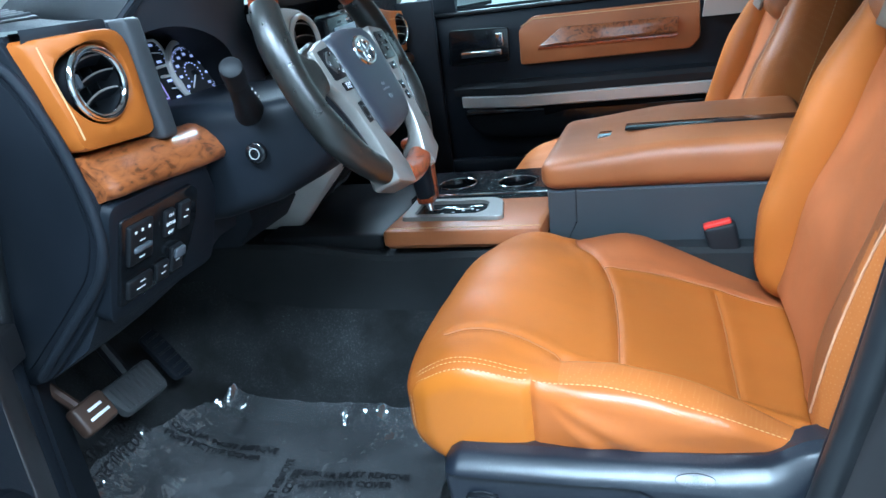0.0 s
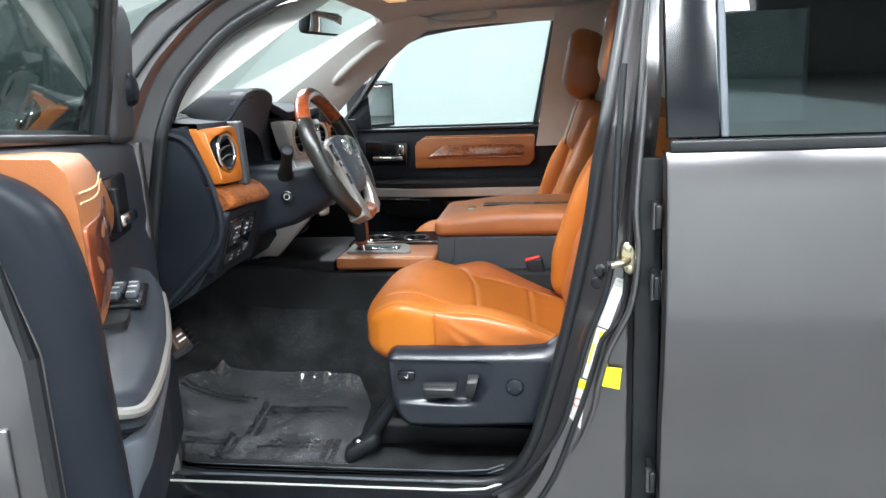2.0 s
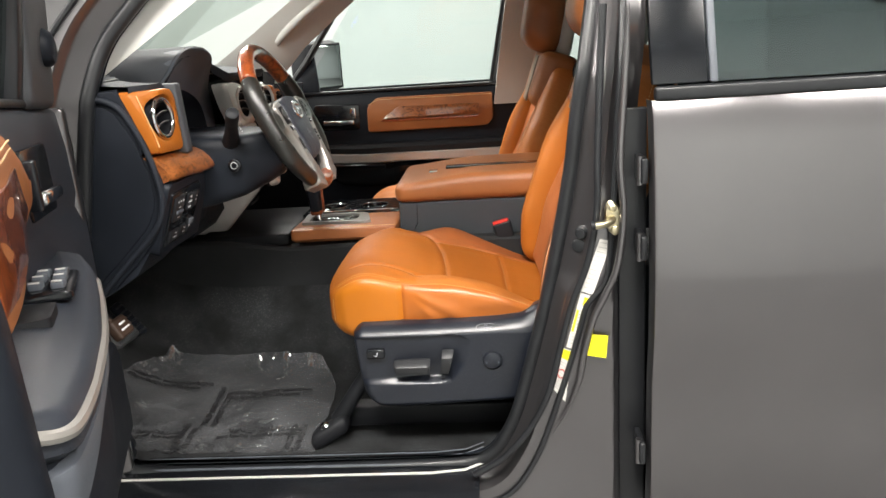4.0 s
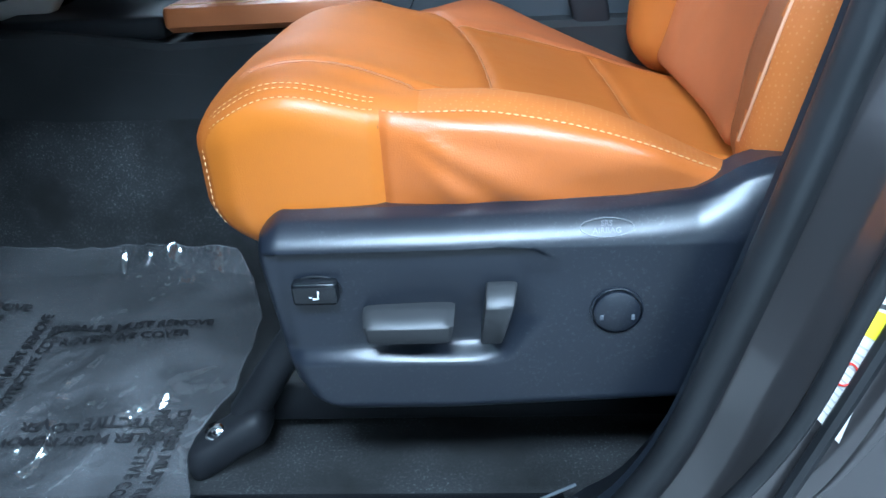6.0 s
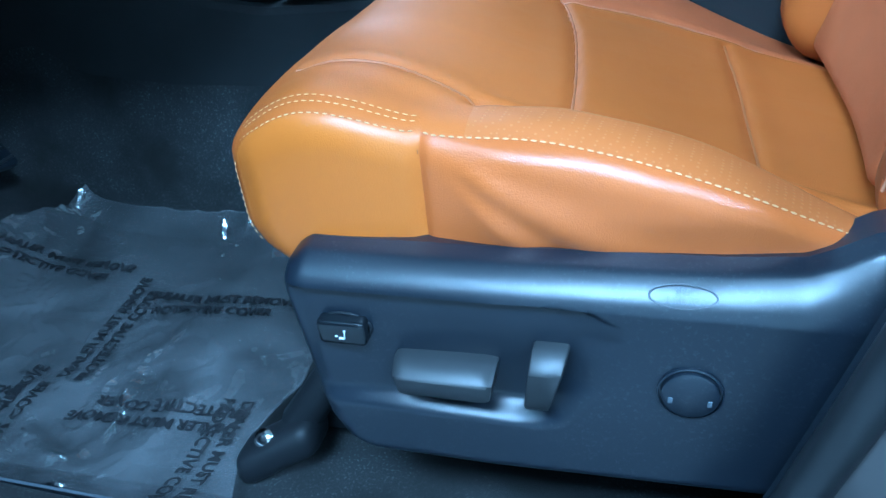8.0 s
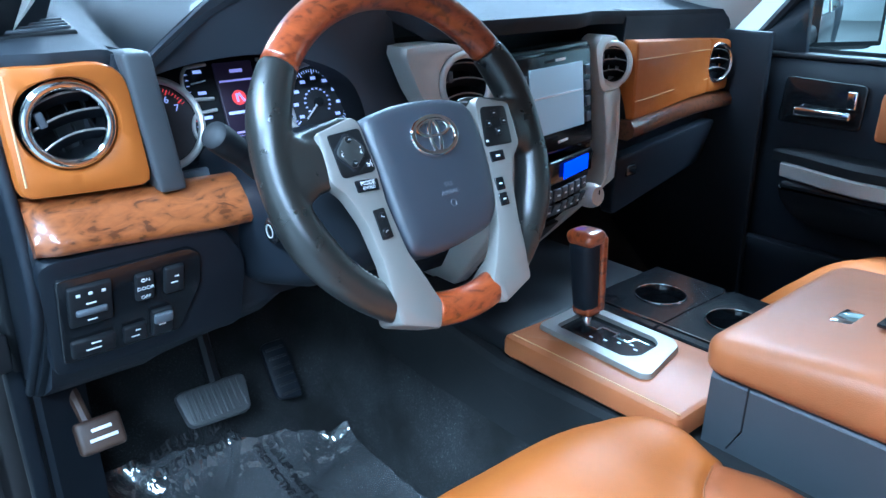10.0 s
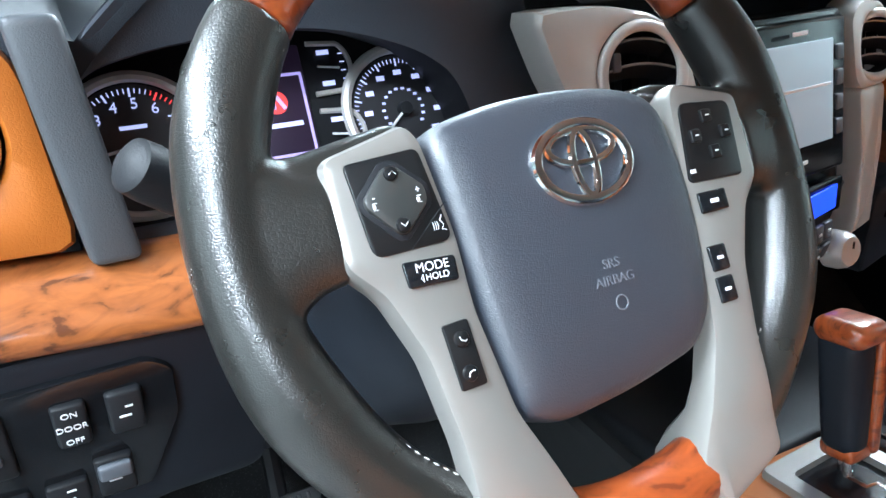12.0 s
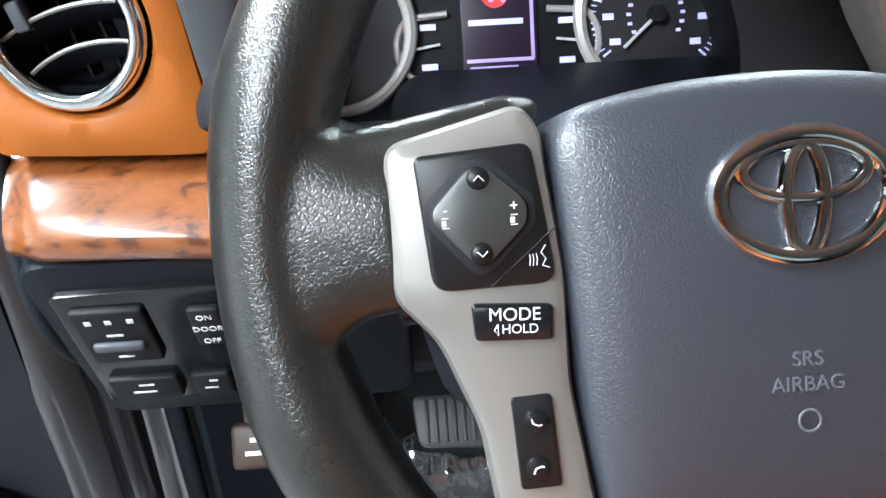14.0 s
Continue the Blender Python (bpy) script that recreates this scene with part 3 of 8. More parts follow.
single("floor", bm, M_CARPET, "black carpeted cab floor rising to the toe board", "floor", kind="structure", smooth=60)
single("firewall", plain_box(-1.05, -0.95, -0.80, 0.80, 0.58, 1.36), M_SHADOW, "black bulkhead under the dashboard", "bulkhead", kind="structure")
single("kick_panel", block((-0.62, -0.785, 0.86), (0.50, 0.02, 0.56), 0.006), M_BLACK, "black plastic kick panel beside the pedals", "trim panel", kind="structure")
single("kick_panel_far", block((-0.63, 0.785, 0.95), (0.72, 0.02, 0.76), 0.006), M_BLACK, "black plastic kick panel on the passenger side", "trim panel", kind="structure")
back_wall = thing("cab_back_wall", (1.98, 0.0, 0.55), "dark trim at the back of the cab round a wide window", "wall", kind="structure")
part("lower_trim", plain_box(1.95, 2.02, -0.80, 0.80, 0.55, 1.27), M_SHADOW, back_wall)
part("upper_trim", plain_box(1.95, 2.02, -0.70, 0.70, 1.68, 1.78), M_HEADLINER, back_wall, "light grey header")
for y in (-0.72, 0.72):
    part("corner_trim", plain_box(1.95, 2.02, y - 0.06, y + 0.06, 1.27, 1.70), M_GREYTRIM, back_wall, "grey corner trim")
rear_pane = part("window_pane", plain_box(1.975, 1.981, -0.66, 0.66, 1.27, 1.68, 0.001), M_GLASS, back_wall, "clear rear window pane")
rear_pane.visible_shadow = False
single("cab_underside", plain_box(-1.05, 2.02, -0.80, 0.80, 0.42, 0.50), M_SHADOW, "black underside of the cab", "floor", kind="structure")

# roof: headliner inside, painted skin above
roof_y = [-0.70, -0.66, -0.58, -0.40, 0.0, 0.40, 0.58, 0.66, 0.70]
roof_d = [-0.075, -0.035, -0.012, 0.0, 0.006, 0.0, -0.012, -0.035, -0.075]


def roof_sheet(lift, x0):
    xs = [x0, 0.10, 0.40, 1.0, 1.6, 2.02]
    zs = [1.715, 1.755, 1.775, 1.785, 1.78, 1.76]
    lo = [[(x, y, z + d + lift) for y, d in zip(roof_y, roof_d)] for x, z in zip(xs, zs)]
    hi = [[(x, y, z + d + lift + 0.012) for y, d in zip(roof_y, roof_d)] for x, z in zip(xs, zs)]
    return join(loft(lo, closed=False), loft(hi, closed=False))


single("ceiling_headliner", roof_sheet(0.0, -0.10), M_HEADLINER, "light grey woven headliner", "ceiling", kind="structure")
single("roof_skin", roof_sheet(0.045, -0.14), M_PAINT, "dark grey metallic roof skin", "roof", kind="structure")

# windscreen
WS = [(-0.94, -0.84, 1.475), (-0.94, 0.84, 1.42), (-0.12, 0.66, 1.735), (-0.12, -0.66, 1.735)]
nrm = (Vector(WS[1]) - Vector(WS[0])).cross(Vector(WS[3]) - Vector(WS[0])).normalized()
bm = loft([[Vector(p) for p in WS], [Vector(p) + nrm * 0.005 for p in WS]])
ws = single("window_1", bm, M_SCREEN_GLASS, "green-tinted clear windscreen", "window", kind="structure")
ws.visible_shadow = False


# ---- driver's rear door, shut ----
rear = thing("rear_door", (1.2, -0.88, 0.48), "dark grey metallic rear door of the truck, shut", "truck door")
RZ = [0.47, 0.52, 0.60, 0.70, 0.80, 0.90, 0.97, 1.05, 1.15, 1.25, 1.31, 1.335]
RYY = [-0.862, -0.880, -0.889, -0.888, -0.887, -0.904, -0.908, -0.905, -0.897, -0.886, -0.875, -0.862]
rings = []
for x, dy in [(0.734, 0.045), (0.7335, 0.010), (0.736, 0.003), (0.742, 0.0), (1.0, -0.002), (1.35, -0.003), (1.70, -0.002), (2.0, 0.0)]:
    rings.append([(x, y + dy, z) for y, z in zip(RYY, RZ)])
part("outer_panel", loft(rings, closed=False), M_PAINT, rear)
part("inner_panel", plain_box(0.745, 2.0, -0.84, -0.80, 0.50, 1.33), M_BLACK, rear, "black inner trim")
part("belt_moulding", block((1.37, -0.858, 1.346), (1.26, 0.022, 0.024), 0.006), M_RUBBER, rear, "black rubber belt moulding")


def lean_in(x, y, z):
    return (x, y + (z - 1.36) * LEAN_IN, z)


part("pillar_cover", block((0.785, -0.846, 1.56), (0.096, 0.016, 0.40), 0.004, n=(1, 1, 4), fn=lambda c: lean_in(*c)), M_GLOSSBLACK, rear, "satin black pillar cover")
part("division_bar", block((0.842, -0.848, 1.56), (0.014, 0.018, 0.40), 0.004, n=(1, 1, 4), fn=lambda c: lean_in(*c)), M_GREYTRIM, rear, "grey window channel")
pane = part("window_pane", block((1.42, -0.842, 1.56), (1.15, 0.005, 0.40), 0.001, fn=lambda c: lean_in(*c)), M_TINT, rear, "dark tinted window pane")
part("upper_frame", block((1.37, -0.74, 1.775), (1.26, 0.04, 0.05), 0.01), M_PAINT, rear)

# far side of the cab behind the front door
far = thing("body_far_side", (1.2, 0.86, 0.5), "light grey pillar trim and dark rear door trim of the cab", "cab side", kind="structure")
part("rear_trim", plain_box(0.70, 2.0, 0.80, 0.86, 0.55, 1.27), M_BLACK, far, "black rear door trim")
part("middle_pillar", loft([[(0.47, 0.79, 1.20), (0.70, 0.79, 1.20), (0.70, 0.85, 1.20), (0.47, 0.85, 1.20)], [(0.555, 0.66, 1.76), (0.74, 0.66, 1.76), (0.74, 0.72, 1.76), (0.555, 0.72, 1.76)]]), M_HEADLINER, far, "light grey pillar trim")
part("rear_pillar", loft([[(1.50, 0.79, 1.25), (2.0, 0.79, 1.25), (2.0, 0.85, 1.25), (1.50, 0.85, 1.25)], [(1.45, 0.66, 1.76), (2.0, 0.66, 1.76), (2.0, 0.72, 1.76), (1.45, 0.72, 1.76)]]), M_GREYTRIM, far, "grey pillar trim")
part("roof_rail", loft([[(-0.02, 0.70, 1.66), (-0.02, 0.64, 1.70), (-0.02, 0.70, 1.76)], [(0.30, 0.71, 1.68), (0.30, 0.65, 1.725), (0.30, 0.70, 1.78)], [(2.0, 0.71, 1.68), (2.0, 0.65, 1.73), (2.0, 0.70, 1.79)]]), M_HEADLINER, far, "light grey roof rail trim")
apil = loft([[(-0.74, 0.70, 1.31), (-0.62, 0.80, 1.28), (-0.45, 0.83, 1.26), (-0.60, 0.72, 1.30)], [(-0.45, 0.665, 1.49), (-0.36, 0.76, 1.47), (-0.24, 0.77, 1.46), (-0.34, 0.685, 1.47)],
             [(-0.22, 0.63, 1.64), (-0.12, 0.72, 1.63), (-0.02, 0.72, 1.62), (-0.12, 0.65, 1.63)], [(-0.05, 0.60, 1.735), (0.05, 0.69, 1.72), (0.12, 0.69, 1.70), (0.05, 0.62, 1.71)]])
part("front_pillar", apil, M_HEADLINER, far, "light grey front pillar trim")
pp = part("window_pane", loft([[(0.70, 0.825, 1.25), (1.52, 0.825, 1.25), (1.52, 0.83, 1.25), (0.70, 0.83, 1.25)], [(0.72, 0.70, 1.72), (1.48, 0.70, 1.72), (1.48, 0.705, 1.72), (0.72, 0.705, 1.72)]]), M_GLASS, far, "clear rear window")
pp.visible_shadow = False


def door_swell(u):
    """How much thicker the open door's trim grows towards its rear end."""
    return 0.062 * smoothstep(0.45, 1.0, u)


# ---- front doors: u runs back from the hinge, w inwards from the skin, z up ----
def front_door(name, label, place, side):
    """place turns (u, w, z) into the world; side is the passenger's or the driver's."""
    d = thing(name, place((0.5, 0.0, 0.60)), label, "truck door", "front doors of the truck")

    def put(pname, bm, mat, parent=d, lab="", smooth=40):
        return part(pname, warp(bm, lambda c: place(c)), mat, parent, lab, smooth)

    # skin and trim board
    zs = [0.52, 0.60, 0.75, 0.95, 1.10, 1.25, 1.29]
    ws = [0.03, 0.012, 0.0, -0.012, -0.008, 0.006, 0.02]
    put("outer_panel", loft([[(u, w + (0.03 if e else 0), z) for w, z in zip(ws, zs)] for u, e in ((0.02, 1), (0.035, 0), (0.5, 0), (1.02, 0), (1.04, 1))], closed=False), M_PAINT)
    tz = [0.54, 0.62, 0.78, 0.90, 0.985, 1.02, 1.05, 1.09, 1.115, 1.20, 1.26, 1.275]
    tw = [0.065, 0.072, 0.078, 0.080, 0.085, 0.085, 0.085, 0.072, 0.078, 0.076, 0.070, 0.055]
    trim = loft([[(u, w, z) for w, z in zip(tw, tz)] + [(u, 0.03, 1.275), (u, 0.03, 0.54)] for u in (0.03, 0.3, 0.6, 0.9, 1.03)])
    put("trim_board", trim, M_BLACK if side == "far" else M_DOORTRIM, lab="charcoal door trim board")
    # leather field with its burl inlay
    if side == "far":
        leather = slab(rounded([(0.385, 1.115), (0.860, 1.118), (0.885, 1.145), (0.885, 1.246), (0.43, 1.249), (0.388, 1.215)], 0.012), 0.07, 0.092, bevel=0.006)
        lp = put("leather_panel", leather, M_LEATHER_B, lab="tan leather panel with stitching")
        put("stitching", tube([(0.395, 0.0925, 1.224), (0.433, 0.0925, 1.241), (0.88, 0.0925, 1.239)], 0.0012, 5), M_THREAD, lp, "cream stitching")
        put("burl_inlay", warp(slab(rounded([(0.447, 1.166), (0.512, 1.211), (0.832, 1.207), (0.826, 1.168)], 0.006), 0.086, 0.100, bevel=0.0015), lambda c: (c[0], c[1] + (1.19 - c[2]) * 0.09, c[2])), M_BURL, lp, "gloss burl wood inlay")
        put("inlay_lip", slab([(0.440, 1.154), (0.445, 1.163), (0.828, 1.163), (0.822, 1.152)], 0.088, 0.096, bevel=0.002), M_BURL_RED, lp, "dark burl lower edge")
    else:
        rings = []
        for u in np.linspace(0.442, 0.992, 36):
            g = door_swell(u)
            ztop = interp(u, [0.442, 0.458, 0.516, 0.574, 0.69], [1.190, 1.206, 1.231, 1.247, 1.260])
            zlow = interp(u, [0.442, 0.46, 0.49, 0.66, 0.99], [1.160, 1.145, 1.131, 1.103, 1.085])
            k = interp(u, [0.442, 0.453, 0.475], [0.55, 0.98, 1.12])
            rings.append([(u, 0.060, ztop + 0.004), (u, 0.060 + (0.020 + g) * k, ztop), (u, 0.060 + (0.029 + g) * k, ztop - 0.012), (u, 0.060 + (0.034 + g) * k, ztop - 0.035 * k), (u, 0.060 + (0.035 + g) * k, (ztop + zlow) / 2),
                          (u, 0.060 + (0.033 + g) * k, zlow + 0.014 * k), (u, 0.060 + (0.026 + g) * k, zlow + 0.003), (u, 0.060, zlow)])
        lp = put("leather_panel", loft(rings), M_LEATHER_B, lab="tan leather panel with stitching", smooth=80)
        for dz in (0.0, 0.009):
            put("stitching", tube([(u, 0.0988 + 1.12 * door_swell(u), 1.222 + dz - 0.002 * math.sin(u * 9)) for u in np.linspace(0.60, 0.98, 14)], 0.0011, 5), M_THREAD, lp, "cream stitching")
        bi = slab(rounded([(0.562, 1.150), (0.628, 1.204), (0.985, 1.200), (0.985, 1.118), (0.74, 1.126)], 0.008), -0.004, 0.0035, bevel=0.0012)
        bmesh.ops.triangulate(bi, faces=[f for f in bi.faces if len(f.verts) > 4])
        bmesh.ops.subdivide_edges(bi, edges=[e for e in bi.edges if e.calc_length() > 0.05], cuts=3)
        put("burl_inlay", warp(bi, lambda c: (c[0], 0.0978 + 1.12 * door_swell(c[0]) + c[1], c[2])), M_BURL_RED, lp, "gloss dark burl wood inlay")
    # handle in its cup
    du, dz = (0.0, 0.0) if side == "far" else (0.068, -0.016)
    cup = put("handle_cup", slab([(0.165 + du, 1.128 + dz), (0.352 + du, 1.128 + dz), (0.356 + du, 1.228 + dz), (0.175 + du, 1.234 + dz)], 0.070, 0.081, bevel=0.003, r=0.014), M_GLOSSBLACK, lab="gloss black handle surround")
    hd = put("door_handle", block((0.272 + du, 0.094, 1.160 + dz), (0.125, 0.014, 0.020), 0.006), M_CHROME, cup, "chrome pull handle")
    put("lock_button", block((0.330 + du, 0.088, 1.195 + dz), (0.022, 0.012, 0.040), 0.004), M_CHROME, cup, "chrome lock tab")
    # armrest: dark shelf, silver strip, pocket
    if side == "far":
        arm_w = lambda u: 0.085 + 0.055 * smoothstep(0.17, 0.40, u)
        shelf = loft([[(u, 0.06, 1.075), (u, arm_w(u) - 0.012, 1.070), (u, arm_w(u), 1.058), (u, arm_w(u), 1.038), (u, 0.06, 1.030)] for u in np.linspace(0.17, 0.93, 12)])
        arm = put("armrest", shelf, M_SHADOW, lab="black padded armrest")
        put("silver_strip", loft([[(u, arm_w(u) - 0.004, 1.037), (u, arm_w(u) + 0.005, 1.033), (u, arm_w(u) + 0.002, 1.004), (u, arm_w(u) - 0.010, 0.998)] for u in np.linspace(0.195, 0.93, 12)]), M_SILVER, arm, "satin silver strip")
        put("arm_underside", loft([[(u, 0.07, 1.03), (u, arm_w(u) - 0.006, 1.002), (u, arm_w(u) - 0.012, 0.960 + 0.03 * smoothstep(0.35, 0.55, u)), (u, 0.07, 0.93)] for u in np.linspace(0.45, 0.93, 8)]), M_GLOSSBLACK, arm, "black underside of the armrest")
        put("pull_pocket", slab([(0.200, 0.998), (0.215, 0.952), (0.255, 0.915), (0.34, 0.900), (0.93, 0.905), (0.93, 0.998)], 0.060, 0.122, bevel=0.016, r=0.02), M_GLOSSBLACK, arm, "black recess")
    put("map_pocket", slab([(0.06, 0.64), (0.06, 0.80), (0.10, 0.845), (0.75, 0.845), (0.80, 0.78), (0.80, 0.64)], 0.07, 0.105, bevel=0.012, r=0.03), M_BLACK, lab="black map pocket")
    # window
    glass = loft([[(0.10, 0.035, 1.25), (0.885, 0.035, 1.25), (0.885, 0.04, 1.25), (0.10, 0.04, 1.25)], [(0.40, 0.13, 1.645), (0.955, 0.14, 1.69), (0.955, 0.145, 1.69), (0.40, 0.135, 1.645)]])
    pane = put("window_pane", glass, M_GLASS if side == "far" else M_SMOKE, lab="clear window pane")
    pane.visible_shadow = False
    fr = [(0.04, 0.035, 1.27), (0.16, 0.063, 1.40), (0.30, 0.115, 1.575), (0.38, 0.125, 1.635), (0.46, 0.13, 1.662), (0.60, 0.135, 1.68), (0.96, 0.14, 1.70), (0.965, 0.138, 1.68), (0.885, 0.040, 1.27)]
    put("window_frame", tube(fr, 0.013, 8, up=(0, 1, 0)), M_RUBBER, lab="black window frame")
    if side == "far":
        put("mirror_sail", slab([(0.045, 1.272), (0.20, 1.275), (0.19, 1.42)], 0.040, 0.058, bevel=0.003), M_BLACK, lab="black plastic sail panel")
    else:
        sail = slab(rounded([(0.070, 1.268), (0.262, 1.268), (0.258, 1.44), (0.235, 1.512), (0.150, 1.520), (0.085, 1.495), (0.072, 1.44)], 0.025), 0.045, 0.085, bevel=0.012)
        put("mirror_sail", warp(sail, lambda c: (c[0], c[1] + 0.10 * (c[2] - 1.32), c[2])), M_GREYSAIL, lab="grained grey plastic sail panel", smooth=60)
    put("window_sill", block((0.52, 0.052, 1.277), (0.86, 0.035, 0.012), 0.004), M_RUBBER, lab="black window seal")
    return d, put


HINGE_X = -0.42
pass_door, put_p = front_door("passenger_door", "passenger door with tan leather panel and burl inlay, shut", lambda c: (HINGE_X + c[0], 0.905 - c[1], c[2]), "far")
SWING = radians(69)
HX, HY = -0.395, -0.868


def open_place(c):
    u, w, z = c
    y = HY - u * math.sin(SWING) + w * math.cos(SWING)
    return (HX + u * math.cos(SWING) + w * math.sin(SWING), y, z + 0.068 * (0.84 - y))


drv_door, put_d = front_door("driver_door", "driver's door with tan leather panel, standing open", open_place, "near")

# the driver's door shows its rear end, its switches and a wider armrest
end = [(0.028, 0.55), (0.172, 0.55), (0.184, 0.70), (0.182, 0.90), (0.178, 1.01), (0.175, 1.125), (0.169, 1.174), (0.158, 1.218), (0.137, 1.240), (0.108, 1.254), (0.070, 1.268), (0.028, 1.270)]
bm = loft([[(u, w, z) for w, z in rounded([(a + g * (1 if a > 0.05 else 0), b) for a, b in end], 0.012, 3)] for u, g in ((0.978, -0.02), (0.990, -0.004), (0.998, 0.0), (1.015, -0.002), (1.026, -0.010), (1.032, -0.024))])
put_d("end_trim", bm, M_BLACK, drv_door, "charcoal rear end of the door trim", 60)
put_d("latch_plate", block((1.036, 0.075, 0.98), (0.006, 0.05, 0.12), 0.004), M_PAINT, drv_door, "painted latch plate")
put_d("end_sheet", slab(rounded([(0.022, 0.54), (0.135, 0.54), (0.135, 1.10), (0.105, 1.225), (0.060, 1.262), (0.022, 1.270)], 0.01), 1.018, 1.034, axis="x", bevel=0.004), M_PAINT, drv_door, "grey painted steel end of the door")
put_d("edge_seal", tube([(1.034, 0.128, 0.56), (1.036, 0.128, 0.9), (1.036, 0.126, 1.10), (1.036, 0.100, 1.22), (1.034, 0.062, 1.258)], 0.007, 8), M_RUBBER, drv_door, "black edge seal")
ARM = [(0.30, 0.075), (0.34, 0.118), (0.45, 0.150), (0.58, 0.170), (0.72, 0.187), (0.86, 0.195), (0.955, 0.193), (0.985, 0.170), (0.985, 0.075)]
top_pad = slab(rounded(ARM, 0.02), 1.010, 1.056, axis="z", bevel=0.012)
tp = put_d("arm_pad", warp(top_pad, lambda c: (c[0], c[1], c[2] - 0.35 * max(0.0, c[1] - 0.13))), M_DOORTRIM, drv_door, "charcoal padded armrest")
put_d("arm_base", slab(rounded([(a, b - 0.012) for a, b in ARM], 0.02), 0.86, 1.0, axis="z", bevel=0.010), M_BLACK, drv_door, "black lower armrest")
# no hollow here: a flush black patch paints the shade inside the grab cup
put_d("grab_cup", slab(rounded([(0.675, 0.100), (0.668, 0.140), (0.745, 0.146), (0.760, 0.102)], 0.012), 1.040, 1.0570, axis="z", bevel=0.0006), M_SHADOW, tp, "black grab recess")
swp = put_d("switch_plate", slab(rounded([(0.50, 0.085), (0.505, 0.140), (0.640, 0.152), (0.655, 0.096)], 0.01), 1.050, 1.060, axis="z", bevel=0.003), M_GLOSSBLACK, tp, "black window switch plate")
for u, w in ((0.530, 0.104), (0.530, 0.124), (0.565, 0.105), (0.565, 0.128), (0.605, 0.108), (0.605, 0.132)):
    put_d("window_switch", block((u, w, 1.063), (0.022, 0.015, 0.010), 0.003), M_GREYTRIM, swp, "grey window switch")
    put_d("switch_edge", block((u + 0.008, w, 1.0685), (0.003, 0.012, 0.002), 0.0008), M_SILVER, swp, "silver lip")
edge = [(0.47, 0.152), (0.53, 0.162), (0.60, 0.1725), (0.72, 0.187), (0.86, 0.195), (0.945, 0.194), (0.972, 0.186), (0.984, 0.170)]
put_d("side_strip", tube([(p.x, p.y - 0.001, 1.040 - 0.35 * (p.y - 0.13)) for p in spline([(a, b, 0) for a, b in edge], 24)], 0.006, 8), M_SPOKE, tp, "satin silver strip")
low = [(p.x, p.y) for p in spline([(a, b, 0) for a, b in edge], 28)]
put_d("lower_plate", loft([[(u, w - 0.016, 0.992), (u, w - 0.003, 0.990), (u, w - 0.001, 0.984), (u, w - 0.004 - 0.020 * smoothstep(0.5, 0.98, u), 0.978 - 0.085 * smoothstep(0.56, 0.96, u)), (u, w - 0.020 - 0.022 * smoothstep(0.5, 0.98, u), 0.974 - 0.088 * smoothstep(0.56, 0.96, u))] for u, w in low]), M_GREYTRIM, tp, "slate grey plate under the armrest", 50)
put_d("memory_keys", block((0.428, 0.090, 1.165), (0.012, 0.018, 0.070), 0.004), M_GLOSSBLACK, drv_door, "black lock and memory keys")
put_d("sail_knob", lathe([(0.030, -0.01), (0.031, 0.006), (0.025, 0.015), (0.012, 0.019), (0.001, 0.020)], (0.135, 0.088, 1.366), (0, 1, 0), 24), M_BLACK, drv_door, "round black tweeter cover")
put_d("front_post", block((0.268, 0.052, 1.45), (0.040, 0.03, 0.36), 0.008, n=(1, 1, 4), fn=lambda c: (c[0] + 0.30 * max(0.0, c[2] - 1.40) , c[1] + (c[2] - 1.28) * 0.20, c[2])), M_RUBBER, drv_door, "black window post")
put_d("front_edge", block((0.012, 0.045, 0.90), (0.045, 0.075, 0.74), 0.008), M_PAINT, drv_door, "painted front edge of the door")
put_d("hinge_arm", block((-0.01, 0.06, 0.95), (0.10, 0.03, 0.05), 0.006), M_PAINT, drv_door, "painted steel hinge")


# ---- seats ----
SEAT_Y = -0.445


CUSHION = ((0.074, 0.600), (-0.690, -0.200), (0.845, 0.985))
CUSHION_R = 0.030
NEAR_X = [0.08, 0.11, 0.15, 0.20, 0.25, 0.30, 0.34, 0.385, 0.427, 0.47, 0.516, 0.545, 0.60]
NEAR_Z = [0.955, 0.978, 0.992, 0.986, 0.970, 0.970, 0.970, 0.962, 0.951, 0.934, 0.911, 0.899, 0.888]
MIDDLE_X = [0.08, 0.11, 0.15, 0.20, 0.26, 0.31, 0.36, 0.43, 0.50, 0.60]
MIDDLE_Z = [0.955, 0.978, 0.990, 0.987, 0.974, 0.958, 0.944, 0.923, 0.899, 0.876]
FAR_X = [0.08, 0.11, 0.15, 0.20, 0.235, 0.255, 0.28, 0.31, 0.345, 0.39, 0.45, 0.49, 0.55, 0.60]
FAR_Z = [0.948, 0.966, 0.977, 0.973, 0.958, 0.956, 0.966, 0.972, 0.971, 0.944, 0.915, 0.897, 0.868, 0.848]
CREASE = [(0.283, -0.634), (0.35, -0.622), (0.43, -0.628), (0.50, -0.642), (0.56, -0.652)]
SEAM_SIDE = [(0.128, -0.604), (0.19, -0.598), (0.25, -0.616), (0.283, -0.634)]
SEAM_FRONT = [(0.345, -0.618), (0.337, -0.52), (0.322, -0.41), (0.300, -0.335), (0.262, -0.270), (0.245, -0.225)]
SEAM_FAR = [(0.300, -0.335), (0.38, -0.318), (0.47, -0.312), (0.585, -0.322)]
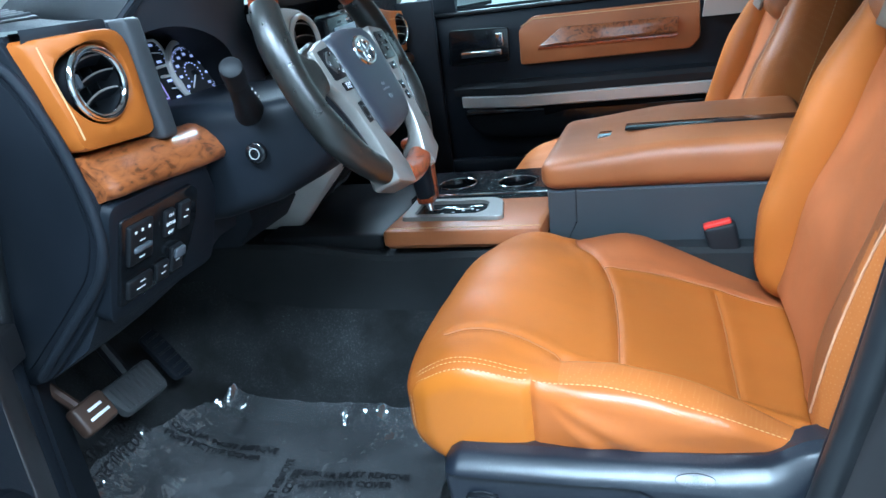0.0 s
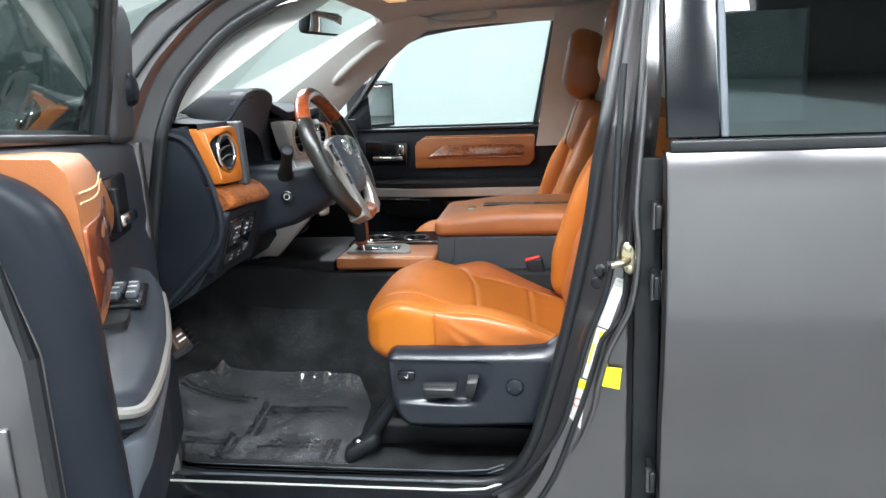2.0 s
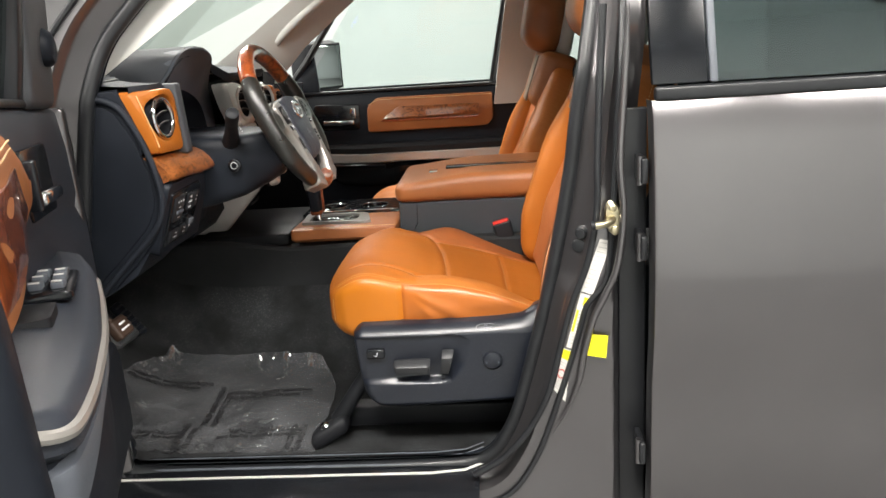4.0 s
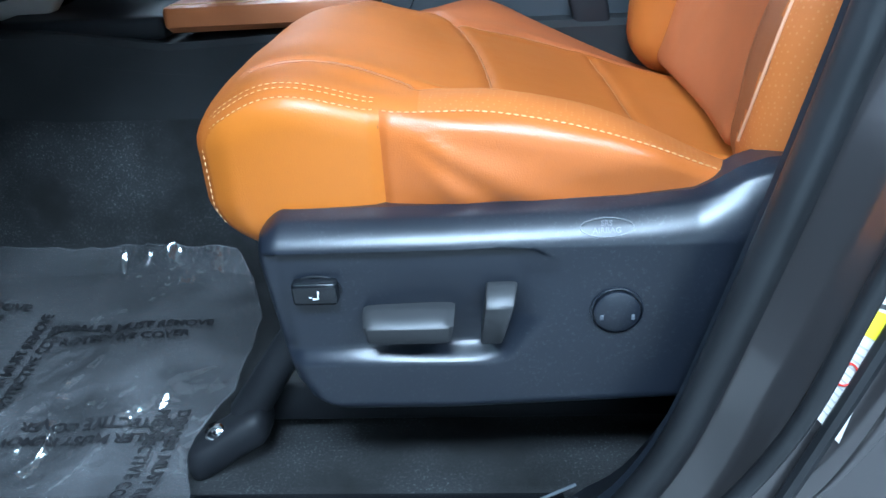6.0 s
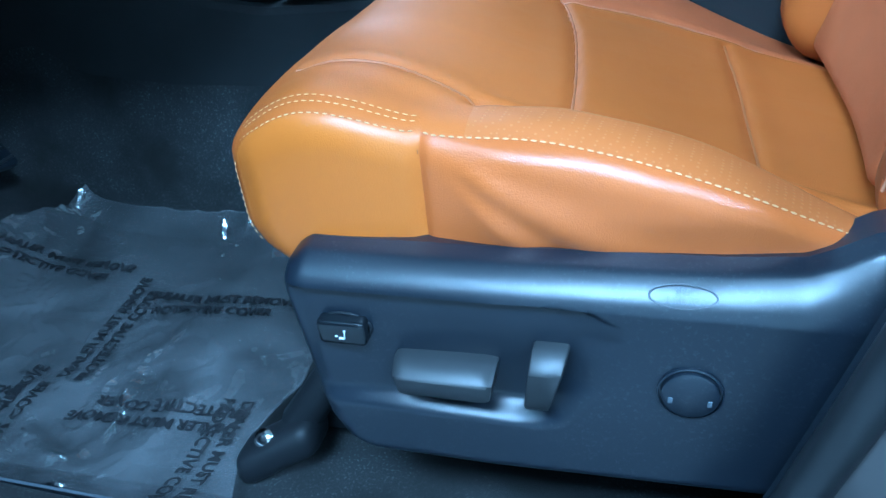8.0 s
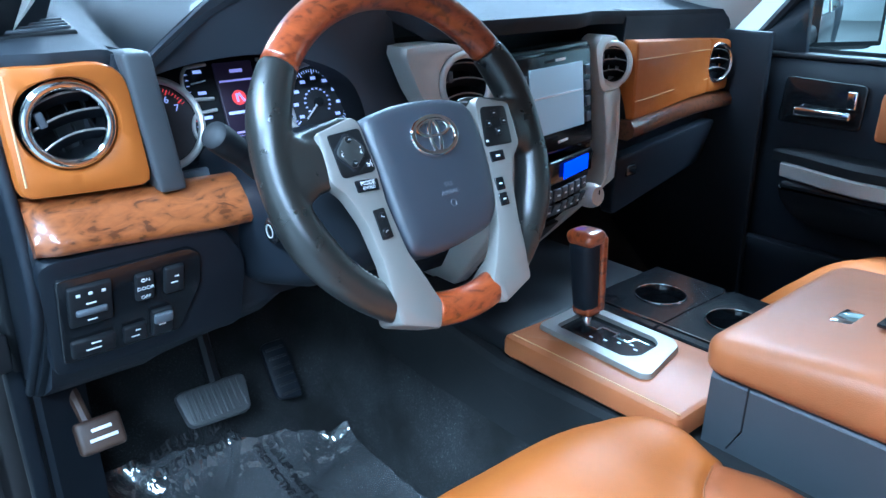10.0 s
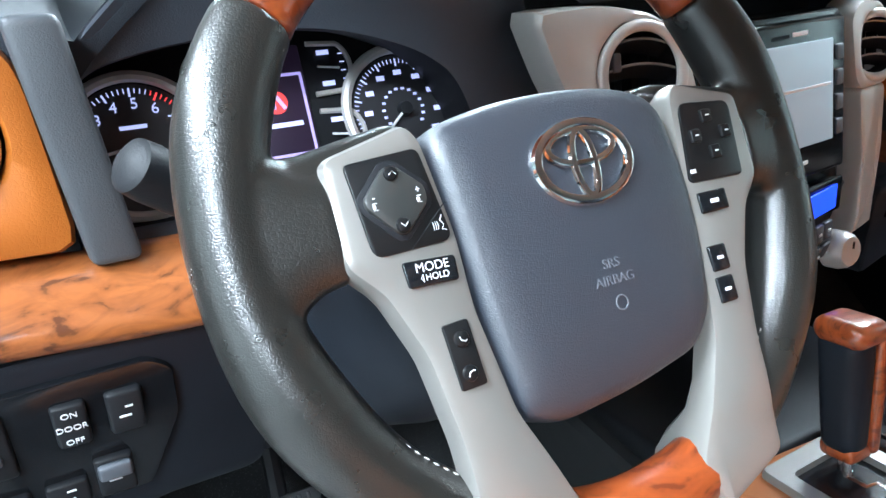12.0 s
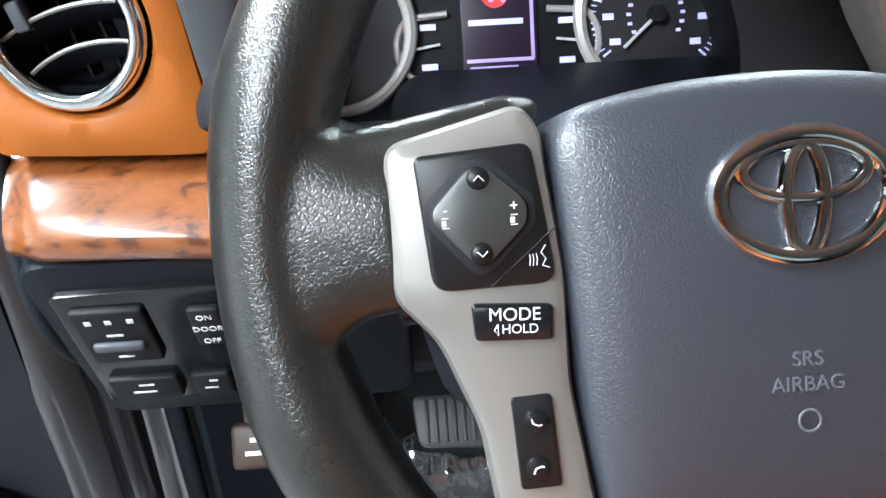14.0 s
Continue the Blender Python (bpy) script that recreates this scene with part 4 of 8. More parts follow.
SEAM_CROSS = [(0.462, -0.330), (0.470, -0.43), (0.474, -0.52), (0.479, -0.61)]


def eased(xs, ys):
    """A dense, smoothed table of a profile."""
    g = np.linspace(xs[0], xs[-1], 240)
    v = np.interp(g, xs, ys)
    for _ in range(2):
        v = np.convolve(np.pad(v, 9, mode="edge"), np.ones(19) / 19, mode="valid")
    return g, v


NEAR, MIDDLE, FAR = eased(NEAR_X, NEAR_Z), eased(MIDDLE_X, MIDDLE_Z), eased(FAR_X, FAR_Z)


def gap_to(line, x, y):
    """How far a place in plan lies from a line."""
    best = 9.0
    for (ax, ay), (bx, by) in zip(line, line[1:]):
        ex, ey = bx - ax, by - ay
        t = max(0.0, min(1.0, ((x - ax) * ex + (y - ay) * ey) / (ex * ex + ey * ey)))
        best = min(best, math.hypot(x - ax - t * ex, y - ay - t * ey))
    return best


def cushion_top(x, y):
    near = smoothstep(-0.608, -0.648, y)
    far = smoothstep(-0.345, -0.235, y)
    mid = interp(x, *MIDDLE)
    z = mid + near * (interp(x, *NEAR) - mid) + far * (interp(x, *FAR) - mid)
    z -= 0.009 * math.exp(-(gap_to(CREASE, x, y) / 0.0075) ** 2)
    for line, deep in ((SEAM_SIDE, 0.0022), (SEAM_FRONT, 0.0036), (SEAM_FAR, 0.0026), (SEAM_CROSS, 0.0034)):
        d = gap_to(line, x, y)
        if d < 0.03:
            z += 0.0012 * math.exp(-((d - 0.014) / 0.010) ** 2) - deep * math.exp(-(d / 0.0042) ** 2)
    return z


def wrinkle(x, y, z):
    """Soft creases of worn leather."""
    p = Vector((x * 9.0, y * 20.0, z * 34.0))
    return noise.noise(p) * 0.0026 + noise.noise(p * 2.3) * 0.0011


def side_folds(x, z):
    """Folds of the slack leather on the bolster's side: they fan out from the seam's corner."""
    dx, dz = x - 0.245, z - 0.965
    a = math.atan2(-dz, max(dx, 1e-3))
    r = math.hypot(dx, dz)
    fade = smoothstep(0.015, 0.07, dx) * (1 - smoothstep(0.16, 0.27, dx)) * (1 - smoothstep(0.65, 1.15, a))
    return fade * (0.0016 * math.sin(a * 17.0 + 2.0 * noise.noise(Vector((x * 12, z * 20, 0.7)))) + 0.0016 * noise.noise(Vector((x * 9, z * 45, 2.1))))


def cushion_warp(c):
    x, y, z = c
    z0 = CUSHION[2][0]
    top = cushion_top(x, y)
    k = (z - z0) / (CUSHION[2][1] - z0)
    d = abs(y - SEAT_Y) / 0.245
    xx = x
    if x < 0.25:
        xx = x + 0.026 * d ** 3.5 * smoothstep(0.25, 0.09, x)
        xx += 0.018 * smoothstep(0.90, 0.845, z) * smoothstep(0.16, 0.08, x)
    zz = z0 + k * (top - z0)
    side = 1 if y > SEAT_Y else -1
    out = smoothstep(0.205, 0.24, abs(y - SEAT_Y))
    if x > 0.25:
        swell = 0.013 * math.sin(max(0.0, min(1.0, (zz - 0.870) / 0.095)) * math.pi) * smoothstep(0.25, 0.31, x) * (1 - smoothstep(0.40, 0.56, x))
        y += side * out * (swell + side_folds(x, zz))
    else:
        y += side * out * 0.0075 * math.sin(max(0.0, min(1.0, (x - 0.09) / 0.16)) * math.pi) ** 0.7
    y -= side * out * 0.0040 * math.exp(-((x - 0.2505) / 0.0045) ** 2)
    zz += wrinkle(xx * 0.6, y * 0.5, 0.3) * 0.8 * k
    return (xx, y, zz)


def panels(bm, test):
    """The faces of a skin sorted into panels: test gives each face's panel by its middle."""
    bm.verts.index_update()
    groups = {}
    for f in bm.faces:
        groups.setdefault(test(f.calc_center_median()), []).append(f)
    out = {}
    for key, faces in groups.items():
        seen, verts, quads = {}, [], []
        for f in faces:
            quad = []
            for v in f.verts:
                if v.index not in seen:
                    seen[v.index] = len(verts)
                    verts.append(v.co.copy())
                quad.append(seen[v.index])
            quads.append(quad)
        me = bpy.data.meshes.new("tmp")
        me.from_pydata(verts, [], quads)
        out[key] = bmesh.new()
        out[key].from_mesh(me)
        bpy.data.meshes.remove(me)
    return out


def drape(tree, pts, away, lift=0.0006):
    """Points laid on a surface, looked up along a direction."""
    a = Vector(away).normalized()
    out = []
    for p in pts:
        hit = tree.ray_cast(Vector(p) + a * 0.3, -a)
        if hit[0] is not None:
            out.append(hit[0] + hit[1] * lift * (1 if hit[1].dot(a) > 0 else -1))
    return out


def seat(name, label):
    s = thing(name, (0.35, SEAT_Y, 0.585), label, "car seat", "front seats of the cab")
    (x0, x1), (y0, y1), (z0, z1) = CUSHION
    skin = block(((x0 + x1) / 2, (y0 + y1) / 2, (z0 + z1) / 2), (x1 - x0, y1 - y0, z1 - z0), CUSHION_R, n=(120, 112, 16), seg=6)
    edge_y = y0 + CUSHION_R * 0.2929
    order = []
    for f in skin.faces:
        c = f.calc_center_median()
        if c.y < edge_y:
            k = "near_side" if c.x < 0.2505 else "near_bolster"
        elif c.x > 0.283 and c.y < interp(c.x, [p[0] for p in CREASE], [p[1] for p in CREASE]):
            k = "strip"
        elif c.y > interp(c.x, [0.245, 0.262, 0.30, 0.38, 0.47, 0.60], [-0.225, -0.270, -0.335, -0.318, -0.312, -0.322]) and c.x > 0.245:
            k = "far_bolster"
        elif c.x > interp(c.y, [-0.62, -0.52, -0.41, -0.335, -0.27], [0.345, 0.337, 0.322, 0.30, 0.262]):
            k = "centre"
        else:
            k = "front"
        order.append(k)
    warp(skin, cushion_warp)
    tree = BVHTree.FromBMesh(skin)
    count = iter(order)
    pieces = panels(skin, lambda c: next(count))
    skin.free()
    hosts = {}
    for key, pname, mat, lab in (("near_side", "cushion_side", M_LEATHER_SIDE, "smooth saddle tan leather side of the cushion"), ("front", "cushion_front", M_LEATHER, "saddle tan leather front of the cushion"), ("centre", "cushion_centre", M_LEATHER, "worn saddle tan leather seat panel"),
                                 ("strip", "perforated_strip", M_PERF, "perforated tan leather strip"), ("near_bolster", "cushion_bolster", M_LEATHER_FOLD, "creased glossy tan leather bolster"), ("far_bolster", "cushion_bolster", M_LEATHER_C, "worn reddish tan leather bolster")):
        hosts[key] = part(pname, pieces[key], mat, s, lab, smooth=70)
    part("cushion_base", block((0.38, SEAT_Y, 0.80), (0.38, 0.44, 0.14), 0.02), M_SHADOW, s, "black seat frame cover")

    # rows of thread along the edge of the side panels
    def edge_row(deg, xa, xb):
        c, q = math.cos(radians(deg)) * CUSHION_R, math.sin(radians(deg)) * CUSHION_R
        ym, zm = y0 + CUSHION_R - c, z1 - CUSHION_R + q
        return [Vector(cushion_warp((x, ym, zm))) for x in np.linspace(xa, xb, 60)], ym, zm

    def lifted(pts, away, h=0.0007):
        return [p + Vector(away).normalized() * h for p in pts]

    for deg, xa in ((46, 0.104), (62, 0.105), (72, 0.106)):
        row, ym, zm = edge_row(deg, 0.247, xa)
        c = CUSHION_R * math.cos(radians(deg))
        for t in np.linspace(0.1, 1.0, 10):
            a = t * math.pi / 2
            row.append(Vector(cushion_warp((x0 + CUSHION_R - CUSHION_R * 0.8 * math.sin(a), y0 + CUSHION_R - c * (1 - 0.25 * math.sin(a)), z1 - CUSHION_R + CUSHION_R * math.sin(radians(deg)) * math.cos(a)))))
        if deg < 50:
            row += [Vector(cushion_warp((x0 + CUSHION_R * 0.2, y0 + CUSHION_R * 0.33, z))) for z in np.linspace(0.950, 0.875, 20)]
        part("stitching", dashes(lifted(row, (-0.4, -0.8, 0.5), 0.0006), 0.0006 if deg < 60 else 0.0005, 0.0036, 0.0024), M_THREAD, hosts["near_side"], "cream stitching")
    row, ym, zm = edge_row(45, 0.254, 0.555)
    part("stitching", dashes(lifted(row, (0, -0.7, 0.7), 0.0005), 0.0008, 0.0040, 0.0022), M_THREAD, hosts["near_bolster"], "cream stitching")
    row = [Vector(cushion_warp((0.2505, y0, z))) for z in np.linspace(0.965, 0.875, 24)]
    part("stitching", dashes(lifted(row, (0, -1, 0), -0.0002), 0.0006, 0.0030, 0.0026), M_LEATHER_B, hosts["near_bolster"], "brown stitching of the upright seam")
    for line, host in ((SEAM_SIDE, "front"), (SEAM_FRONT, "front"), (SEAM_FAR, "centre"), (SEAM_CROSS, "centre")):
        on = drape(tree, [(p.x, p.y, 1.0) for p in spline([(x, y, 0) for x, y in line], 50)], (0, 0, 1), 0.0)
        part("seam", tube(on, 0.0011, 6), M_LEATHER_B, hosts[host], "seam of the leather")
    part("tunnel_flap", block((0.575, -0.665, 0.905), (0.05, 0.05, 0.03), 0.010, n=(3, 3, 2), fn=lambda c: (c[0] + (c[2] - 0.9) * 0.5, c[1], c[2] + wrinkle(*c) * 2)), M_SUEDE, s, "pale suede flap")

    # backrest: built upright, then leaned back
    tilt = Matrix.Translation((0.572, SEAT_Y, 0.885)) @ Matrix.Rotation(radians(19), 4, "Y")

    def back(bm):
        return move(bm, tilt)

    part("backrest_centre", back(block((0.020, 0, 0.28), (0.10, 0.32, 0.56), 0.015, n=(1, 14, 18), seg=3, fn=lambda c: (c[0] + 0.010 * math.cos(c[1] * 9) * (1 if c[0] < 0 else 0) - 0.012 * math.exp(-((c[2] - 0.16) / 0.08) ** 2) + wrinkle(c[1] * 0.5, c[2] * 0.5, 0.2) * 0.8, c[1], c[2]))), M_LEATHER_C, s, "tan leather backrest panel", smooth=70)
    for sy in (-1, 1):
        def bolster(c, sy=sy):
            x, y, z = c
            k = smoothstep(-0.02, 0.12, z) * (1 - smoothstep(0.26, 0.48, z))
            f = (0.07 - x) / 0.13
            return (x - 0.030 * k * f + wrinkle(x, y, z * 0.4), y - sy * 0.040 * smoothstep(0.32, 0.56, z), z)
        bb = block((0.024 + (0.013 if sy < 0 else -0.014), sy * 0.195, 0.265), (0.13, 0.105, 0.56), 0.040, n=(8, 12, 44), seg=6, fn=bolster)
        bt = BVHTree.FromBMesh(bb)
        # piping down the edge of the bolster
        line = [(-0.030 - 0.015 * math.exp(-((z - 0.2) / 0.14) ** 2), sy * (0.20 - 0.02 * smoothstep(0.32, 0.56, z)), z) for z in np.linspace(0.02, 0.52, 40)]
        on = drape(bt, line, (-0.5, sy * 1.0, 0))
        on2 = drape(bt, [(0.045, sy * (0.25 - 0.04 * smoothstep(0.32, 0.56, z)), z) for z in np.linspace(0.02, 0.52, 40)], (0, sy * 1.0, 0))
        zs, xs = [p.z for p in on], [p.x for p in on]
        halves = panels(bb, lambda c: "outer" if c.x > interp(c.z, zs, xs) and sy * c.y > 0.19 else "inner")
        bb.free()
        # the near bolster's inner face gets the leather darkened for shade
        bo = part("backrest_bolster", back(halves["inner"]), M_LEATHER_SHADED if sy < 0 else M_LEATHER, s, "brown leather inner face of the bolster" if sy < 0 else "tan leather side bolster", smooth=70)
        bx = part("bolster_side", back(halves["outer"]), M_PERF, s, "perforated tan leather side of the bolster", smooth=70)
        part("piping", back(tube(on, 0.0017, 6)), M_PIPING, bx, "pale piping")
        if len(on2) > 4:
            part("stitching", back(dashes(on2, 0.0010, 0.0046, 0.0024)), M_THREAD, bx, "cream stitching")
    part("shoulder_panel", back(block((0.000, 0, 0.485), (0.125, 0.39, 0.18), 0.035, n=(2, 14, 5), seg=4)), M_LEATHER_B, s, "darker leather shoulder panel", smooth=70)
    part("shoulder_inlay", back(block((-0.0615, 0, 0.475), (0.008, 0.14, 0.15), 0.003, n=(1, 3, 3))), M_TAUPE, s, "taupe leather inlay")
    part("back_shell", back(block((0.065, 0, 0.28), (0.05, 0.43, 0.58), 0.022, n=(1, 6, 6), seg=3)), M_BLACK, s, "black seat back shell")
    def head_shape(c):
        x, y, z = c
        k = (z - 0.675) / 0.115
        return (x - 0.016 * k - 0.010 * (1 - (y / 0.15) ** 2) * (1 if x < -0.07 else 0), y * (1 - 0.16 * smoothstep(0.1, 1.0, k) - 0.06 * smoothstep(-0.3, -1.0, k)), z - 0.020 * (y / 0.15) ** 2 * smoothstep(0.0, 1.0, k))
    head = back(block((-0.078, 0, 0.675), (0.125, 0.295, 0.230), 0.055, n=(4, 14, 10), seg=6, fn=head_shape))
    part("headrest", head, M_LEATHER_B, s, "brown leather headrest", smooth=70)
    part("headrest_back", back(block((-0.008, 0, 0.668), (0.050, 0.268, 0.205), 0.022, n=(2, 10, 8), seg=4, fn=lambda c: head_shape((c[0], c[1], c[2])))), M_HEADLINER, s, "light grey cloth back of the headrest", smooth=70)
    for sy in (-0.07, 0.07):
        part("headrest_post", back(tube([(-0.02, sy, 0.54), (-0.045, sy, 0.64)], 0.006, 8)), M_CHROME, s, "chrome post")
    return s


driver_seat = seat("driver_seat", "saddle tan leather driver's seat with creased bolsters")
passenger_seat = copy_thing(driver_seat, Matrix.Translation((0.28, SEAT_Y + 0.865, 0.545)))
passenger_seat.name = "passenger_seat"
tagged(passenger_seat, "brown leather passenger seat with headrest")


# side shield of the driver's seat: a relief of ridge, shallow field and lower ledge
def shield_point(s_, v):
    xl = interp(v, [0, 0.04, 0.10, 0.20, 0.35, 0.85, 0.95, 1], [0.200, 0.184, 0.170, 0.160, 0.154, 0.145, 0.146, 0.156])
    x = xl + s_ * (0.615 - xl)
    zt = interp(x, [0.142, 0.165, 0.30, 0.45, 0.50, 0.515, 0.535, 0.555, 0.62], [0.880, 0.889, 0.889, 0.892, 0.896, 0.903, 0.915, 0.921, 0.924])
    zb = interp(x, [0.142, 0.30, 0.62], [0.700, 0.700, 0.714])
    z = zb + v * (zt - zb)
    y = -0.734
    # rounded rims, and the slanted face along the top
    edge_b = max(0.0, 1 - (z - zb) / 0.016)
    edge_l = max(0.0, 1 - (x - xl) / 0.020)
    y += 0.020 * (1 - math.sqrt(max(0.0, 1 - edge_b ** 2))) + 0.022 * (1 - math.sqrt(max(0.0, 1 - edge_l ** 2)))
    t = max(0.0, (z - 0.8655) / (zt - 0.8655))
    y += 0.027 * (0.35 * t + 0.65 * t * t) + 0.008 * max(0.0, t - 0.86) / 0.14
    # field with the switches: sunk under the ridge, with a ledge that grows towards the back
    xr = interp(z, [0.752, 0.772, 0.80, 0.84, 0.863], [0.352, 0.366, 0.388, 0.400, 0.394])
    top_line = 0.8645 - 0.010 * smoothstep(0.365, 0.395, x)
    deep = 0.0070 + 0.0105 * smoothstep(0.850, 0.770, z) * smoothstep(0.165, 0.30, x)
    deep *= smoothstep(0.7535, 0.7715, z) * (1 - smoothstep(top_line - 0.0020, top_line + 0.0012, z)) * (1 - smoothstep(xr - 0.042, xr, x)) * smoothstep(0.150, 0.164, x)
    y += deep
    return (x, y, z)


NS, NV = 150, 120
bm = loft([[shield_point(i / NS, j / NV) for i in range(NS + 1)] for j in range(NV + 1)], closed=False)
rim = [shield_point(0, j / NV) for j in range(NV + 1)] + [shield_point(i / NS, 1) for i in range(1, NS + 1)]
bm2 = loft([rim, [(x + 0.004, -0.665, z - 0.004) for x, y, z in rim]], closed=False)
bot = [shield_point(i / NS, 0) for i in range(NS + 1)]
bm3 = loft([bot, [(x, -0.66, z + 0.004) for x, y, z in bot]], closed=False)
sh = part("side_shield", join(bm, bm2, bm3), M_SHIELD, driver_seat, "black grained plastic side shield", smooth=60)
hs = part("lumbar_heat_switch", block((0.1925, -0.731, 0.829), (0.038, 0.014, 0.0215), 0.004, seg=3), M_GLOSSBLACK, sh, "gloss black rocker switch")
part("switch_frame", tube([(0.1925 + 0.0205 * math.cos(a) * (1 if abs(math.cos(a)) > 0.5 else 1.0), -0.7275, 0.829 + 0.012 * math.sin(a)) for a in [k * math.tau / 24 for k in range(24)]], 0.0012, 6, closed=True, up=(0, 1, 0)), M_SHADOW, hs)
part("seat_print", join(tube([(0.1965, -0.7385, 0.833), (0.1955, -0.7385, 0.826), (0.1915, -0.7385, 0.826)], 0.0009, 5), tube([(0.1885, -0.7385, 0.8275), (0.1905, -0.7385, 0.8275)], 0.0006, 5)), M_WHITE, hs, "white seat sign")


def faceted_switch(profile, ends, lean=0.0):
    """A switch cap: a profile (depth, height) swept between two sides that draw in towards the foot and the front."""
    lo, hi = min(p[1] for p in profile), max(p[1] for p in profile)
    deep = min(p[0] for p in profile)
    rings = []
    for f in (0.0, 0.04, 0.12, 0.5, 0.88, 0.96, 1.0):
        ring = []
        for y, z in profile:
            k = (z - lo) / (hi - lo)
            a, b = ends[0] + 0.004 * (1 - k), ends[1] - 0.004 * (1 - k)
            x = a + (b - a) * f + lean * (z - (lo + hi) / 2)
            draw = 0.0035 * (1 if f in (0.0, 1.0) else 0.25 if f in (0.04, 0.96) else 0.0)
            ring.append((x, max(y, deep + draw), z + (draw * 0.6 if z < (lo + hi) / 2 else -draw * 0.6)))
        rings.append(ring)
    return loft(rings)


part("slide_switch", faceted_switch([(-0.715, 0.8105), (-0.730, 0.8105), (-0.734, 0.8095), (-0.7465, 0.8025), (-0.7480, 0.8005), (-0.7470, 0.7880), (-0.7450, 0.7845), (-0.7400, 0.7830), (-0.715, 0.7830)], (0.2295, 0.3065)), M_SWITCH, sh, "long grey seat slide switch", smooth=28)
part("recline_switch", faceted_switch([(-0.715, 0.8310), (-0.730, 0.8310), (-0.735, 0.8295), (-0.7465, 0.8205), (-0.7480, 0.8180), (-0.7440, 0.7850), (-0.7410, 0.7805), (-0.715, 0.7800)], (0.3280, 0.3535), 0.19), M_SWITCH, sh, "upright grey recline switch", smooth=28)
lk = part("lumbar_knob", lathe([(0.0215, -0.004), (0.0215, 0.003), (0.0205, 0.0035), (0.0200, 0.001), (0.0190, 0.001), (0.0185, 0.005), (0.016, 0.0065), (0.001, 0.0065)], (0.438, -0.733, 0.8065), (0, -1, 0), 36), M_SHIELD, sh, "round black lumbar switch")
for dx in (-0.0125, 0.0125):
    part("print_bar", block((0.438 + dx, -0.7398, 0.803), (0.003, 0.0006, 0.005), 0.0002), M_GREYTRIM, lk)
BADGE = Matrix(((1, 0, 0, 0.4285), (0, 0.62, -0.785, -0.7258), (0, 0.785, 0.62, 0.8775), (0, 0, 0, 1)))
ov = part("airbag_badge", move(tube([(0.0205 * math.cos(k * math.tau / 40), 0.0078 * math.sin(k * math.tau / 40), 0.0) for k in range(40)], 0.0007, 6, closed=True), BADGE), M_SHIELD, sh, "oval moulded badge")
lettering("SRS", 0.0060, BADGE @ Matrix.Translation((0, 0.0030, 0.0008)), M_EMBOSS, ov, depth=0.0003)
lettering("AIRBAG", 0.0064, BADGE @ Matrix.Translation((0, -0.0026, 0.0004)), M_EMBOSS, ov, depth=0.0003)

# seat rail and its foot
rail = part("seat_rail", block((0.33, -0.60, 0.625), (0.52, 0.045, 0.05), 0.006), M_SHADOW, driver_seat, "black steel seat rail")
foot = part("rail_foot", block((0.060, -0.652, 0.628), (0.085, 0.055, 0.045), 0.018, n=(3, 2, 1), seg=3, fn=lambda c: (c[0], c[1] - 0.02 * smoothstep(0.10, 0.02, c[0]), c[2] - 0.03 * smoothstep(0.10, 0.02, c[0]))), M_SHADOW, driver_seat, "black plastic rail foot cover")
part("rail_cover", tube([(0.075, -0.645, 0.63), (0.11, -0.635, 0.68), (0.155, -0.63, 0.745)], [0.020, 0.018, 0.016], 10), M_SHADOW, driver_seat, "black rail cover")
part("foot_bolt", lathe([(0.011, 0), (0.011, 0.005), (0.007, 0.008), (0.001, 0.008)], (0.050, -0.672, 0.628), (0, -0.75, 0.65), 12), M_CHROME, foot, "steel bolt")
part("rear_foot", block((0.56, -0.66, 0.66), (0.05, 0.05, 0.13), 0.012), M_SHADOW, driver_seat, "black rear seat foot")

# belt buckle between seat and console
bk = thing("seat_belt_buckle", (0.478, -0.185, 0.86), "black seat belt buckle with red button", "seat belt buckle")
BK = Matrix.Translation((0.482, -0.186, 0.929)) @ Matrix.Rotation(radians(-14), 4, "Y")
part("housing", move(block((0, 0, -0.012), (0.048, 0.024, 0.104), 0.007, n=(1, 1, 3), seg=3, fn=lambda c: (c[0] * (1 + (c[2]) * 1.6), c[1], c[2])), BK), M_SHADOW, bk)
part("release_button", move(block((-0.002, 0, 0.040), (0.044, 0.016, 0.012), 0.003), BK), M_REDPLASTIC, bk, "red release button")
part("stalk", move(tube([(0.01, 0, -0.03), (0.02, 0, -0.10)], 0.010, 8), BK), M_SHADOW, bk)


# ---- dashboard ----
dash = thing("dashboard", (-0.45, 0.0, 0.98), "charcoal dashboard with tan leather and burl trim", "dashboard")
DP = [(-0.95, 1.39), (-0.50, 1.395), (-0.30, 1.402), (-0.225, 1.407), (-0.205, 1.405), (-0.202, 1.390), (-0.212, 1.28), (-0.195, 1.235), (-0.190, 1.215), (-0.205, 1.19), (-0.240, 1.085),
      (-0.275, 1.035), (-0.345, 0.992), (-0.55, 0.98), (-0.95, 1.0)]


def dash_shift(y):
    return -0.048 * smoothstep(0.04, 0.15, y) - 0.13 * smoothstep(0.12, 0.76, y)


